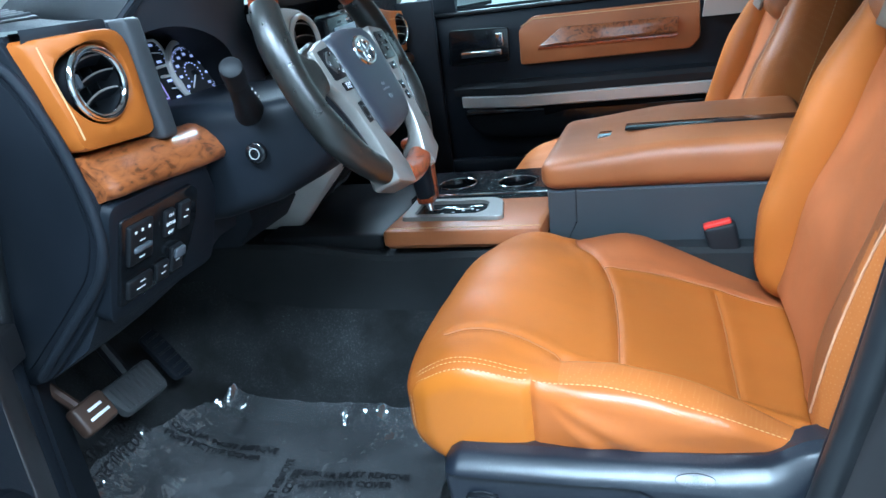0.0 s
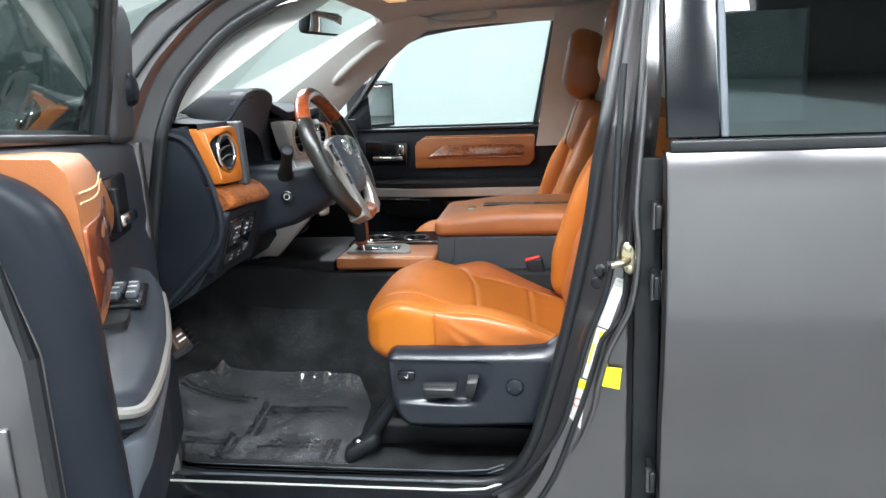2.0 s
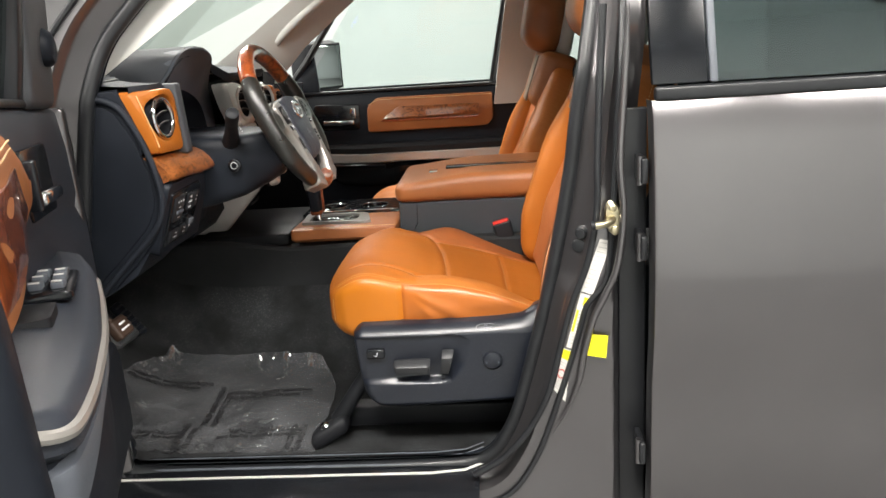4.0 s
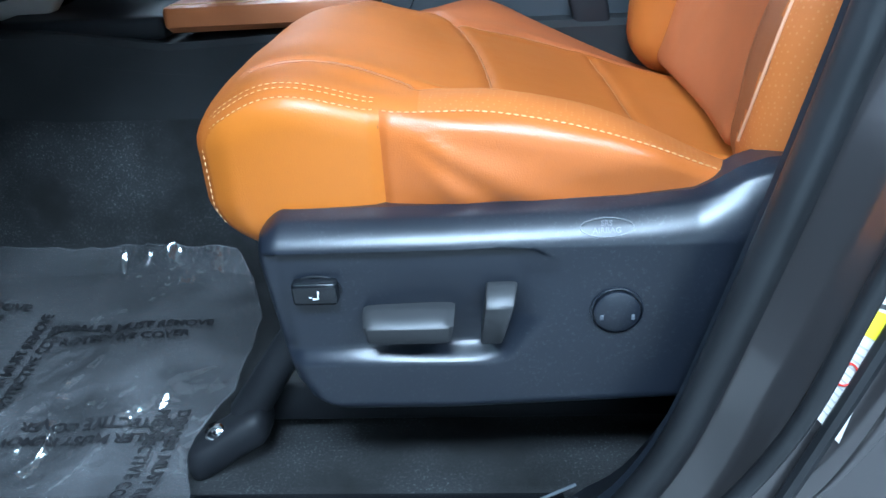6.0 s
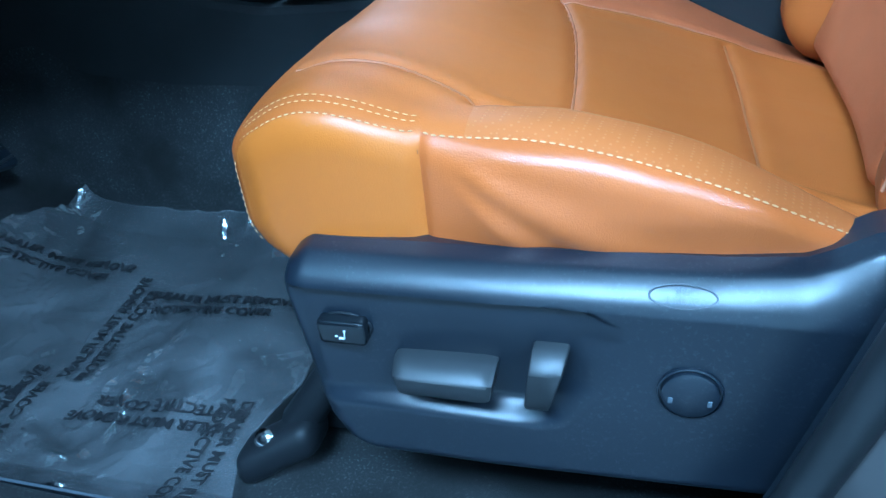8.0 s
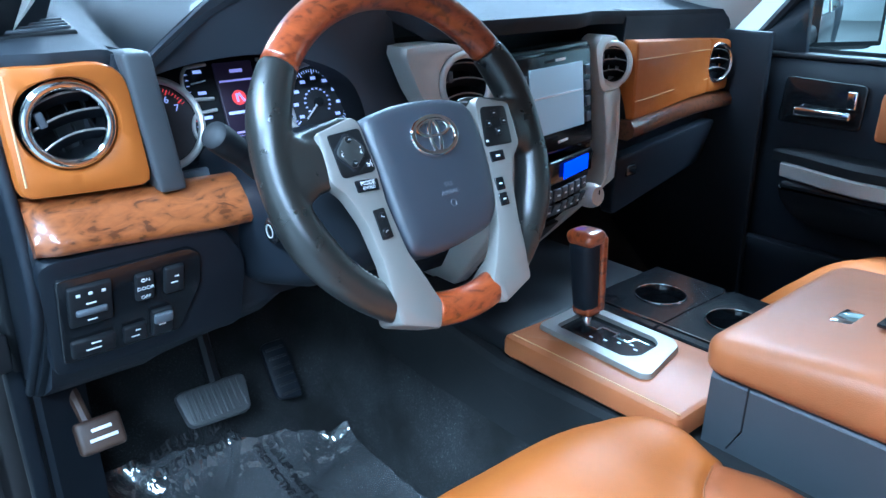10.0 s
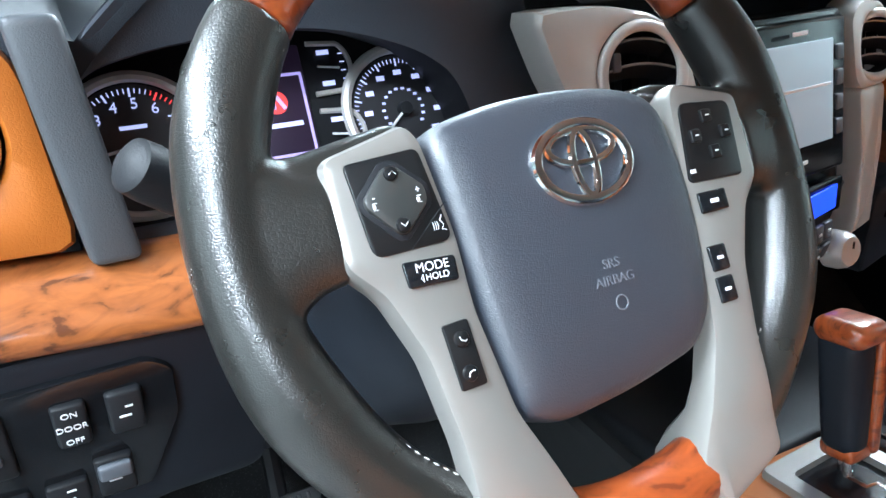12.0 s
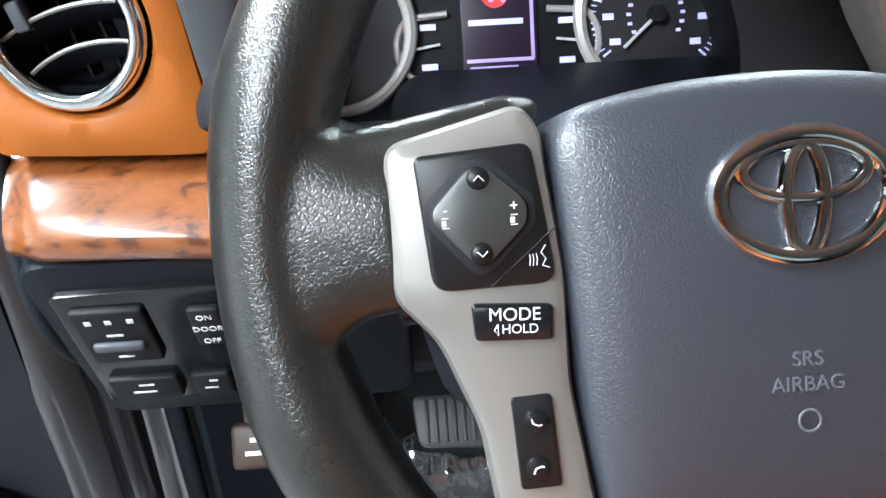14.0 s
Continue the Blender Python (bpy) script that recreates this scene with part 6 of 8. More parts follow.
st = part("stalk", tube([(-0.130, -0.52, 1.262), (-0.116, -0.55, 1.285), (-0.101, -0.583, 1.311), (-0.097, -0.590, 1.317)], [0.022, 0.0165, 0.013, 0.012], 18), M_SHADOW, col, "black lamp stalk")
part("stalk_knob", tube([(-0.0985, -0.588, 1.315), (-0.0975, -0.590, 1.3165), (-0.088, -0.609, 1.332), (-0.0845, -0.616, 1.3375), (-0.0835, -0.618, 1.339)], [0.011, 0.0140, 0.0148, 0.0138, 0.010], 22), M_SHADOW, st, "black twist knob")
for k in range(3):
    p = Vector((-0.099, -0.582, 1.309)) + Vector((0.0125, 0.004, -0.004)) + Vector((0.001, 0.006 * k, -0.006 * k))
    part("print_bar", block(p, (0.0006, 0.003, 0.003), 0.0002), M_WHITE, st)

# ---- centre stack ----
stack = thing("centre_stack", (-0.24, 0.0, 0.95), "centre stack with silver frame, screen and climate controls", "centre stack")


def stack_x(y, z):
    return -0.187 - 0.26 * max(0.0, y + 0.02) - 0.95 * max(0.0, 1.11 - z) - 0.10 * max(0.0, z - 1.20)


def on_stack(bm, lift=0.0):
    """A shape drawn in the y-z plane (x is the height above the stack's face)."""
    return warp(bm, lambda c: (stack_x(c[1], c[2]) + c[0] + lift, c[1], c[2]))


left_top = [(-0.308, 1.386), (-0.235, 1.386), (-0.185, 1.376), (-0.152, 1.350), (-0.128, 1.272), (-0.250, 1.272), (-0.285, 1.325)]
left_wing = [(-0.248, 1.2725), (-0.128, 1.2725), (-0.100, 1.16), (-0.086, 1.05), (-0.080, 0.952), (-0.112, 0.952), (-0.140, 1.05), (-0.162, 1.13), (-0.20, 1.20)]
right_wing = [(0.150, 1.2725), (0.224, 1.2725), (0.216, 1.19), (0.208, 1.106), (0.190, 1.045), (0.155, 0.985), (0.130, 0.952), (0.105, 0.952), (0.122, 1.01), (0.148, 1.06), (0.163, 1.12), (0.160, 1.20)]
right_top = [(0.120, 1.352), (0.150, 1.368), (0.205, 1.362), (0.232, 1.335), (0.2345, 1.290), (0.224, 1.272), (0.150, 1.272), (0.135, 1.285)]
for mirror, hy, hz in ((1, -0.203, 1.328), (-1, 0.186, 1.316)):
    outl = left_wing if mirror > 0 else right_wing
    bm = slab(rounded(outl, 0.012, 3), -0.11, 0.006, axis="x", bevel=0.005)
    bmesh.ops.triangulate(bm, faces=[f for f in bm.faces if len(f.verts) > 4])
    bmesh.ops.subdivide_edges(bm, edges=[e for e in bm.edges if e.calc_length() > 0.03], cuts=1)
    part("silver_frame", on_stack(bm), M_SILVER, stack, "satin silver frame of the stack")
    topl = left_top if mirror > 0 else right_top
    tl = [tuple(p) for p in rounded(topl, 0.014, 4)]
    part("silver_wing", holed_panel(tl, (hy, hz), 0.0435 if mirror > 0 else 0.038, lambda y, z: stack_x(y, z) + 0.004), M_SILVER, stack, "satin silver wing round a vent")
    out = Vector((1, -0.1 if mirror > 0 else -0.28, 0.12))
    air_vent(stack, (stack_x(hy, hz) + 0.007, hy, hz), 0.040 if mirror > 0 else 0.035, out, "round air vent", ring=M_SILVER)
core = slab([(-0.13, 1.362), (0.125, 1.362), (0.12, 1.06), (0.10, 0.955), (-0.105, 0.955), (-0.125, 1.06)], -0.05, -0.006, axis="x", bevel=0.003, r=0.02)
bmesh.ops.triangulate(core, faces=[f for f in core.faces if len(f.verts) > 4])
bmesh.ops.subdivide_edges(core, edges=[e for e in core.edges if e.calc_length() > 0.06], cuts=2)
part("stack_face", on_stack(core), M_GLOSSBLACK, stack, "gloss black face")
M_LCD = glow_material("lit_blue_display", (0.02, 0.06, 0.85), 1.2)
M_NAV = glow_material("lit_grey_screen", (0.30, 0.36, 0.40), 0.35)
unit = part("head_unit", on_stack(block((0, -0.005, 1.278), (0.02, 0.205, 0.155), 0.005)), M_GLOSSBLACK, stack, "black head unit")
part("touch_screen", on_stack(block((0.010, -0.008, 1.285), (0.003, 0.145, 0.100), 0.001)), M_NAV, unit, "lit grey touch screen")
part("screen_line", on_stack(block((0.0122, -0.008, 1.292), (0.001, 0.13, 0.003), 0.0003)), M_WHITE, unit)
for z in (1.345, 1.222):
    part("print_bar", on_stack(block((0.0108, -0.008, z), (0.001, 0.03, 0.004), 0.0003)), M_WHITE, unit)
for z in (1.32, 1.295, 1.27, 1.245):
    part("unit_key", on_stack(block((0.0105, 0.081, z), (0.004, 0.016, 0.016), 0.002)), M_GREYTRIM, unit, "narrow key")
    part("unit_key", on_stack(block((0.0105, -0.093, z), (0.004, 0.014, 0.016), 0.002)), M_GREYTRIM, unit, "narrow key")
clim = part("climate_panel", on_stack(block((0, 0.0, 1.130), (0.02, 0.215, 0.110), 0.006)), M_SHADOW, stack, "black climate panel")
part("display_frame", on_stack(block((0.009, 0.022, 1.172), (0.006, 0.145, 0.038), 0.004)), M_GLOSSBLACK, clim)
part("blue_display", on_stack(block((0.0125, 0.035, 1.172), (0.002, 0.085, 0.026), 0.002)), M_LCD, clim, "lit blue display")
for row, z in enumerate((1.137, 1.112)):
    for k in range(6):
        kk = part("climate_key", on_stack(block((0.011, -0.045 + 0.022 * k, z), (0.006, 0.018, 0.020), 0.002)), M_GREYTRIM, clim, "small climate key")
        part("print_bar", on_stack(block((0.0145, -0.045 + 0.022 * k, z), (0.0008, 0.007, 0.003), 0.0003)), M_WHITE, kk)
for y, z in ((-0.085, 1.105), (0.092, 1.107)):
    kn = part("climate_knob", lathe([(0.0215, 0.0), (0.0215, 0.012), (0.019, 0.020), (0.016, 0.024), (0.001, 0.024)], (stack_x(y, z) + 0.01, y, z), (1, 0, 0.1), 28), M_SILVER, stack, "silver climate knob")
    part("knob_mark", block((stack_x(y, z) + 0.036, y, z + 0.010), (0.001, 0.003, 0.008), 0.0003), M_SHADOW, kn)
part("lower_tray", on_stack(block((-0.004, 0.0, 1.02), (0.03, 0.19, 0.05), 0.006)), M_SHADOW, stack, "black lower tray")
for k in range(3):
    part("lower_key", on_stack(block((0.012, -0.06 + 0.035 * k, 1.03), (0.005, 0.022, 0.012), 0.002)), M_GREYTRIM, stack)

# ---- passenger side of the dashboard ----
def pass_x(y):
    return -0.236 - 0.13 * smoothstep(0.12, 0.76, y)


PV = (0.715, 1.262)
panel = slab([(0.240, 1.210), (0.668, 1.198), (0.668, 1.318), (0.240, 1.352)], -0.03, 0.012, axis="x", bevel=0.008, r=0.01)
bmesh.ops.triangulate(panel, faces=[f for f in panel.faces if len(f.verts) > 4])
bmesh.ops.subdivide_edges(panel, edges=[e for e in panel.edges if e.calc_length() > 0.1], cuts=5)
lp2 = part("leather_panel", warp(panel, lambda c: (pass_x(c[1]) + c[0], c[1], c[2])), M_LEATHER, dash, "tan leather panel before the passenger")
for z0, z1 in ((1.322, 1.296), (1.246, 1.232)):
    part("stitching", tube([(pass_x(y) + 0.0125, y, z0 + (z1 - z0) * (y - 0.18) / 0.48) for y in np.linspace(0.246, 0.66, 10)], 0.0011, 5), M_THREAD, lp2, "cream stitching")
vp = [tuple(p) for p in rounded([(0.670, 1.198), (0.770, 1.195), (0.770, 1.310), (0.670, 1.318)], 0.015, 4)]
part("leather_vent_panel", holed_panel(vp, PV, 0.042, lambda y, z: pass_x(y) + 0.004), M_LEATHER, dash, "tan leather round the vent")
air_vent(dash, (pass_x(0.715) + 0.006, *PV), 0.040, (1, -0.25, 0.05), "round air vent with chrome ring")
PB = [(-0.02, 1.212), (0.012, 1.211), (0.021, 1.198), (0.020, 1.184), (0.008, 1.174), (-0.02, 1.174)]
part("burl_ledge", loft([[(pass_x(y) + x, y, z - 0.022 * smoothstep(0.2, 0.8, y)) for x, z in PB] for y in np.linspace(0.236, 0.775, 18)]), M_BURL_DARK, dash, "gloss burl wood ledge", smooth=60)
gb = part("glove_box_lid", warp(slab(rounded([(0.20, 1.150), (0.74, 1.130), (0.72, 1.02), (0.24, 1.02)], 0.02), -0.02, 0.012, axis="x", bevel=0.006), lambda c: (pass_x(c[1]) + c[0] - 0.25 * (1.15 - c[2]), c[1], c[2])), M_BLACK, dash, "black glove box lid")
part("lid_latch", block((pass_x(0.27) - 0.0, 0.27, 1.11), (0.012, 0.03, 0.022), 0.004), M_GLOSSBLACK, gb, "black latch")


# ---- steering wheel: r to the driver's right, u up the wheel, n towards the driver ----
WT = radians(24)
WHEEL = Matrix(((0, -math.sin(WT), math.cos(WT), 0.0), (1, 0, 0, -0.42), (0, math.cos(WT), math.sin(WT), 1.32), (0, 0, 0, 1)))
wheel = thing("steering_wheel", (0.0, -0.42, 1.32), "leather and burl wood steering wheel with silver spokes", "steering wheel")
RIM_C, RIM_R = (-0.004, -0.007), 0.168


def wpart(name, bm, mat, parent=wheel, label="", smooth=40):
    return part(name, move(bm, WHEEL), mat, parent, label, smooth)


def rim_point(a, rad=RIM_R, n=-0.022):
    c = math.cos(radians(a))
    return (RIM_C[0] + rad * c * (0.935 if c > 0 else 0.99), RIM_C[1] + rad * math.sin(radians(a)), n)


def rim_arc(a0, a1, n, radius=0.0185, grips=()):
    pts, rads = [], []
    for k in range(n + 1):
        a = a0 + (a1 - a0) * k / n
        pts.append(rim_point(a))
        swell = sum(0.0028 * math.exp(-((a - g) / 14) ** 2) for g in grips)
        rads.append(radius + swell)
    return tube(pts, rads, 20, flat=1.0, up=(0, 0, 1))


wpart("rim_top", rim_arc(34.4, 142.6, 60, 0.0183), M_BURL_RED, label="gloss red burl wood rim", smooth=180)
wpart("rim_bottom", rim_arc(256, 287, 24, 0.0183), M_BURL_RED, label="gloss red burl wood rim", smooth=180)
grips = {}
# webs of leather that run from the rim to the spokes
for s in (-1, 1):
    rings = []
    for k in range(11):
        t = k / 10
        r = s * (0.166 - 0.044 * t) - 0.004 - (0.010 * (1 - t) if s > 0 else 0.0)
        half = 0.050 * (1 - t) ** 2.2 + 0.0255
        cu = -0.002 - 0.004 * t
        nn = -0.022 + 0.009 * t
        th = 0.0165 - 0.005 * t
        ring = []
        for j in range(20):
            a = j * math.tau / 20
            ring.append((r, cu + half * math.copysign(abs(math.cos(a)) ** 0.75, math.cos(a)), nn + th * math.copysign(abs(math.sin(a)) ** 0.8, math.sin(a))))
        rings.append(ring)
    rim = rim_arc(143, 246, 60, grips=(160, 205)) if s < 0 else rim_arc(-69, 34, 60, grips=(20, -25))
    grip = wpart("rim_left" if s < 0 else "rim_right", join(rim, loft(rings), tube([(s * r - 0.004 + (0 if s < 0 else -0.007) * (0.15 - r) / 0.07, u, n) for r, u, n in ((0.150, 0.016, -0.021), (0.128, 0.020, -0.019), (0.106, 0.026, -0.018), (0.084, 0.032, -0.020), (0.074, 0.034, -0.024))], [0.013, 0.011, 0.009, 0.007, 0.004], 12)), M_WHEEL, label="worn black leather grip with its web", smooth=180)
    fuse = grip.modifiers.new("fuse", "REMESH")
    fuse.mode, fuse.voxel_size, fuse.use_smooth_shade = "VOXEL", 0.0018, True
    ease = grip.modifiers.new("ease", "SMOOTH")
    ease.factor, ease.iterations = 0.5, 14
    grips[s] = grip

for grip, a0, a1 in ((grips[-1], 202, 240), (grips[1], -60, -22), (grips[1], -18, 26), (grips[-1], 146, 162)):
    n = 60
    pts = [rim_point(a0 + (a1 - a0) * k / n, RIM_R - 0.0165, -0.0125) for k in range(n + 1)]
    wpart("stitching", dashes(pts, 0.0006, 0.0030, 0.0022), M_THREAD_GREY, grip, "pale grey stitching")

# silver spokes with their key fields
SP = [(-0.1295, 0.023), (-0.086, 0.034), (-0.080, 0.026), (-0.074, -0.020), (-0.074, -0.055), (-0.066, -0.105), (-0.050, -0.142), (-0.040, -0.163), (-0.050, -0.1895), (-0.096, -0.1725), (-0.097, -0.148), (-0.098, -0.110), (-0.104, -0.070), (-0.116, -0.040), (-0.130, -0.025)]
for s in (-1, 1):
    shift = 0.0 if s < 0 else -0.011
    out = [(-s * r + (shift if s > 0 else 0), u + (0.0 if s < 0 else 0.0)) for r, u in SP]
    if s > 0:
        out = out[::-1]

    def dish(c):
        x, u, n = c
        k = smoothstep(-0.13, -0.16, u)
        return (x, u, n - (0.026 * k if n < -0.012 else 0.003 * k))
    bm = slab(rounded(out, 0.006, 4), -0.022, -0.0005, axis="z", bevel=0.005)
    bmesh.ops.triangulate(bm, faces=[f for f in bm.faces if len(f.verts) > 4])
    bmesh.ops.subdivide_edges(bm, edges=[e for e in bm.edges if e.calc_length() > 0.02], cuts=1)
    sp = wpart("spoke", warp(bm, dish), M_SPOKE, label="satin silver spoke")
    c0 = -0.1 * -s if s > 0 else -0.1
    mir = (lambda r: r) if s < 0 else (lambda r: -r - 0.011)
    field = [(mir(r), u) for r, u in [(-0.1205, 0.019), (-0.084, 0.0215), (-0.0775, -0.0225), (-0.1165, -0.0235)]]
    if s > 0:
        field = field[::-1]
    fld = wpart("key_field", slab(rounded(field, [0.003, 0.004, 0.006, 0.006], 4), -0.01, 0.0006, axis="z", bevel=0.001), M_KEY, sp, "black satin key field")
    if s < 0:
        dia = [(-0.1185, 0.003), (-0.1045, 0.0175), (-0.0975, 0.0175), (-0.0835, 0.0045), (-0.0835, -0.004), (-0.0985, -0.0185), (-0.1035, -0.0185), (-0.1185, -0.002)]
        wpart("diamond_gap", slab(rounded(dia, 0.002, 3), 0.0, 0.0011, axis="z", bevel=0.0004), M_SHADOW, fld)
        din = [(-0.101 + (r + 0.101) * 0.84, -0.0005 + (u + 0.0005) * 0.84) for r, u in dia]
        key = wpart("diamond_key", slab(rounded(din, 0.003, 4), 0.0, 0.0036, axis="z", bevel=0.0012), M_KEY_GREY, fld, "charcoal four-way diamond key")
        for u, up in ((0.0112, 1), (-0.0118, -1)):
            wpart("key_dimple", lathe([(0.0036, 0.0034), (0.0030, 0.0046), (0.0014, 0.0051), (0.0002, 0.0052)], (-0.101, u, 0), (0, 0, 1), 20), M_KEY, key)
            wpart("arrow_print", tube([(-0.1026, u - 0.0008 * up, 0.0054), (-0.101, u + 0.0008 * up, 0.0056), (-0.0994, u - 0.0008 * up, 0.0054)], 0.0002, 4), M_WHITE, key)
        for r, plus in ((-0.1115, 0), (-0.0905, 1)):
            wpart("speaker_print", join(block((r - 0.0006, -0.0020, 0.0037), (0.0014, 0.0018, 0.0003), 0.0001, seg=1), tube([(r - 0.0012, -0.0004, 0.0038), (r + 0.0010, -0.0004, 0.0038)], 0.00018, 4), tube([(r - 0.0012, -0.0034, 0.0038), (r + 0.0010, -0.0034, 0.0038)], 0.00018, 4)), M_WHITE, key)
            lettering("+" if plus else "-", 0.0046, WHEEL @ Matrix.Translation((r, 0.0022, 0.0037)), M_WHITE, key, depth=0.0001)
        wpart("field_seam", tube([(-0.0985, -0.0226, 0.0009), (-0.0775, -0.0050, 0.0009)], 0.00025, 4), M_SHADOW, fld)
        for k in range(3):
            wpart("voice_print", tube([(-0.0862 + 0.0011 * k, -0.0165 - 0.0003, 0.001), (-0.0859 + 0.0011 * k, -0.0148, 0.001), (-0.0862 + 0.0011 * k, -0.0131, 0.001)], 0.00016, 4), M_WHITE, fld)
        wpart("voice_print", tube([(-0.0810, -0.0105, 0.001), (-0.0825, -0.0128, 0.001), (-0.0810, -0.0148, 0.001), (-0.0822, -0.0168, 0.001), (-0.0800, -0.0176, 0.001)], 0.00018, 4), M_WHITE, fld)
        md = wpart("mode_key", slab(rounded([(-0.1052, -0.0275), (-0.0795, -0.0290), (-0.0800, -0.0405), (-0.1045, -0.0395)], 0.002, 4), -0.006, 0.0012, axis="z", bevel=0.0008), M_GLOSSBLACK, sp, "gloss black mode key")
        rot = Matrix.Rotation(radians(-2), 4, "Z")
        lettering("MODE", 0.0058, WHEEL @ Matrix.Translation((-0.0918, -0.0318, 0.0012)) @ rot, M_WHITE, md, depth=0.0001)
        lettering("HOLD", 0.0042, WHEEL @ Matrix.Translation((-0.0903, -0.0364, 0.0012)) @ rot, M_WHITE, md, depth=0.0001)
        wpart("mute_print", tube([(-0.0972, -0.0345, 0.0014), (-0.0984, -0.0362, 0.0014), (-0.0972, -0.0380, 0.0014), (-0.0972, -0.0345, 0.0014)], 0.0002, 4), M_WHITE, md)
        ph = wpart("phone_keys", slab(rounded([(-0.0945, -0.0585), (-0.0815, -0.0578), (-0.0795, -0.0880), (-0.0925, -0.0885)], 0.0015, 4), -0.006, 0.0012, axis="z", bevel=0.0008), M_KEY, sp, "black pair of phone keys")
        for u, fl in ((-0.066, 1), (-0.0815, -1)):
            wpart("key_dimple", lathe([(0.0040, 0.0011), (0.0034, 0.0022), (0.0016, 0.0027), (0.0002, 0.0028)], (-0.087, u, 0), (0, 0, 1), 20), M_KEY, ph)
            wpart("phone_print", tube([(-0.0885, u + 0.0012 * fl, 0.0029), (-0.0880, u - 0.0004 * fl, 0.0030), (-0.0862, u - 0.0012 * fl, 0.0030), (-0.0852, u - 0.0008 * fl, 0.0029)], 0.0003, 4), M_WHITE, ph)
    else:
        for du, dr in ((0.012, 0.0), (-0.008, 0.0), (0.002, -0.011), (0.002, 0.011)):
            wpart("key_dimple", block((0.089 + dr, du, 0.001), (0.007, 0.007, 0.003), 0.001), M_KEY, fld)
            wpart("print_bar", block((0.089 + dr, du, 0.0027), (0.0026, 0.0009, 0.0003), 0.0001), M_WHITE, fld)
        wpart("print_bar", block((0.070, -0.0165, 0.001), (0.004, 0.0022, 0.0003), 0.0001), M_WHITE, fld)
        k1 = wpart("small_key", block((0.079, -0.034, -0.001), (0.020, 0.0115, 0.004), 0.0012), M_GLOSSBLACK, sp, "gloss black key")
        wpart("print_bar", block((0.079, -0.034, 0.0012), (0.006, 0.0022, 0.0004), 0.0001), M_WHITE, k1)
        for u in (-0.064, -0.081):
            k2 = wpart("small_key", block((0.072 + 0.03 * (u + 0.064), u, -0.001), (0.012, 0.014, 0.004), 0.0012), M_GLOSSBLACK, sp, "gloss black key")
            wpart("print_bar", block((0.072 + 0.03 * (u + 0.064), u, 0.0012), (0.0042, 0.0018, 0.0004), 0.0001), M_WHITE, k2)

# airbag cover, domed
PAD = [(-0.0795, 0.030), (-0.04, 0.0385), (0.0, 0.0405), (0.035, 0.0375), (0.061, 0.028), (0.068, -0.01), (0.067, -0.05), (0.061, -0.088), (0.046, -0.106), (0.0, -0.115), (-0.044, -0.1185), (-0.064, -0.1115), (-0.071, -0.075), (-0.0745, -0.03)]
outline = rounded(PAD, 0.016, 4)
PC = Vector((-0.005, -0.035))
rings = []
for f, n in ((1.0, -0.055), (1.0, -0.014), (0.995, -0.008), (0.98, -0.0035), (0.95, -0.0005), (0.88, 0.0018), (0.7, 0.0035), (0.45, 0.0045), (0.2, 0.005), (0.02, 0.005)):
    rings.append([(*(PC + (p - PC) * f), n) for p in outline])
cover = wpart("airbag_cover", loft(rings), M_AIRBAG, label="slate grey grained airbag cover", smooth=60)
ring_n = 0.0045
emb = wpart("emblem", lathe([(0.030, 0.0), (0.030, 0.0012), (0.001, 0.0012)], (0, 0, 0), (0, 0, 1), 40), M_AIRBAG, cover, "chrome oval emblem")


def ellipse(cx, cy, a, b, r, n=44):
    return tube([(cx + a * math.cos(k * math.tau / n), cy + b * math.sin(k * math.tau / n), ring_n + 0.0012) for k in range(n)], r, 8, closed=True, flat=0.8)


wpart("emblem_ring", ellipse(-0.001, 0.0, 0.0272, 0.0192, 0.0030), M_CHROME, emb, "chrome oval")
wpart("emblem_oval", ellipse(-0.001, 0.0075, 0.0195, 0.0085, 0.0022), M_CHROME, emb, "chrome oval")
wpart("emblem_oval", ellipse(-0.001, -0.001, 0.0062, 0.0165, 0.0023), M_CHROME, emb, "chrome oval")
lettering("SRS", 0.0068, WHEEL @ Matrix.Translation((-0.001, -0.0515, 0.0052)), M_EMBOSS, cover, depth=0.0002)
lettering("AIRBAG", 0.0068, WHEEL @ Matrix.Translation((-0.001, -0.0595, 0.0052)), M_EMBOSS, cover, depth=0.0002)
wpart("airbag_sign", ellipse(-0.001, -0.071, 0.0035, 0.0035, 0.0005, 16), M_EMBOSS, cover)
wpart("hub", lathe([(0.060, -0.075), (0.060, -0.05), (0.052, -0.035)], (-0.004, -0.02, 0), (0, 0, 1), 32), M_SHADOW, label="black hub behind the cover")


# ---- centre console ----
console = thing("centre_console", (0.15, 0.0, 0.60), "charcoal centre console with tan leather armrest", "centre console")
side = [(-0.62, 0.80), (0.62, 0.785), (0.62, 0.93), (0.16, 0.935), (-0.12, 0.925), (-0.30, 0.950), (-0.42, 0.955), (-0.62, 0.955)]
part("tunnel_side", slab(side, -0.203, 0.203, bevel=0.008, r=0.01), M_TUNNEL, console, "charcoal carpeted tunnel side")
part("front_tray", block((-0.25, 0.0, 0.945), (0.26, 0.36, 0.035), 0.010), M_SHADOW, console, "black tray before the shifter")
boxp = [(0.188, 0.90), (0.62, 0.90), (0.62, 1.032), (0.192, 1.032)]
part("box", slab(boxp, -0.160, 0.160, bevel=0.008), M_CONSOLE, console, "charcoal storage box")
part("box_seam", tube([(0.225, -0.1606, 0.94), (0.240, -0.1606, 0.97), (0.242, -0.1606, 1.03)], 0.0012, 5), M_SHADOW, console)


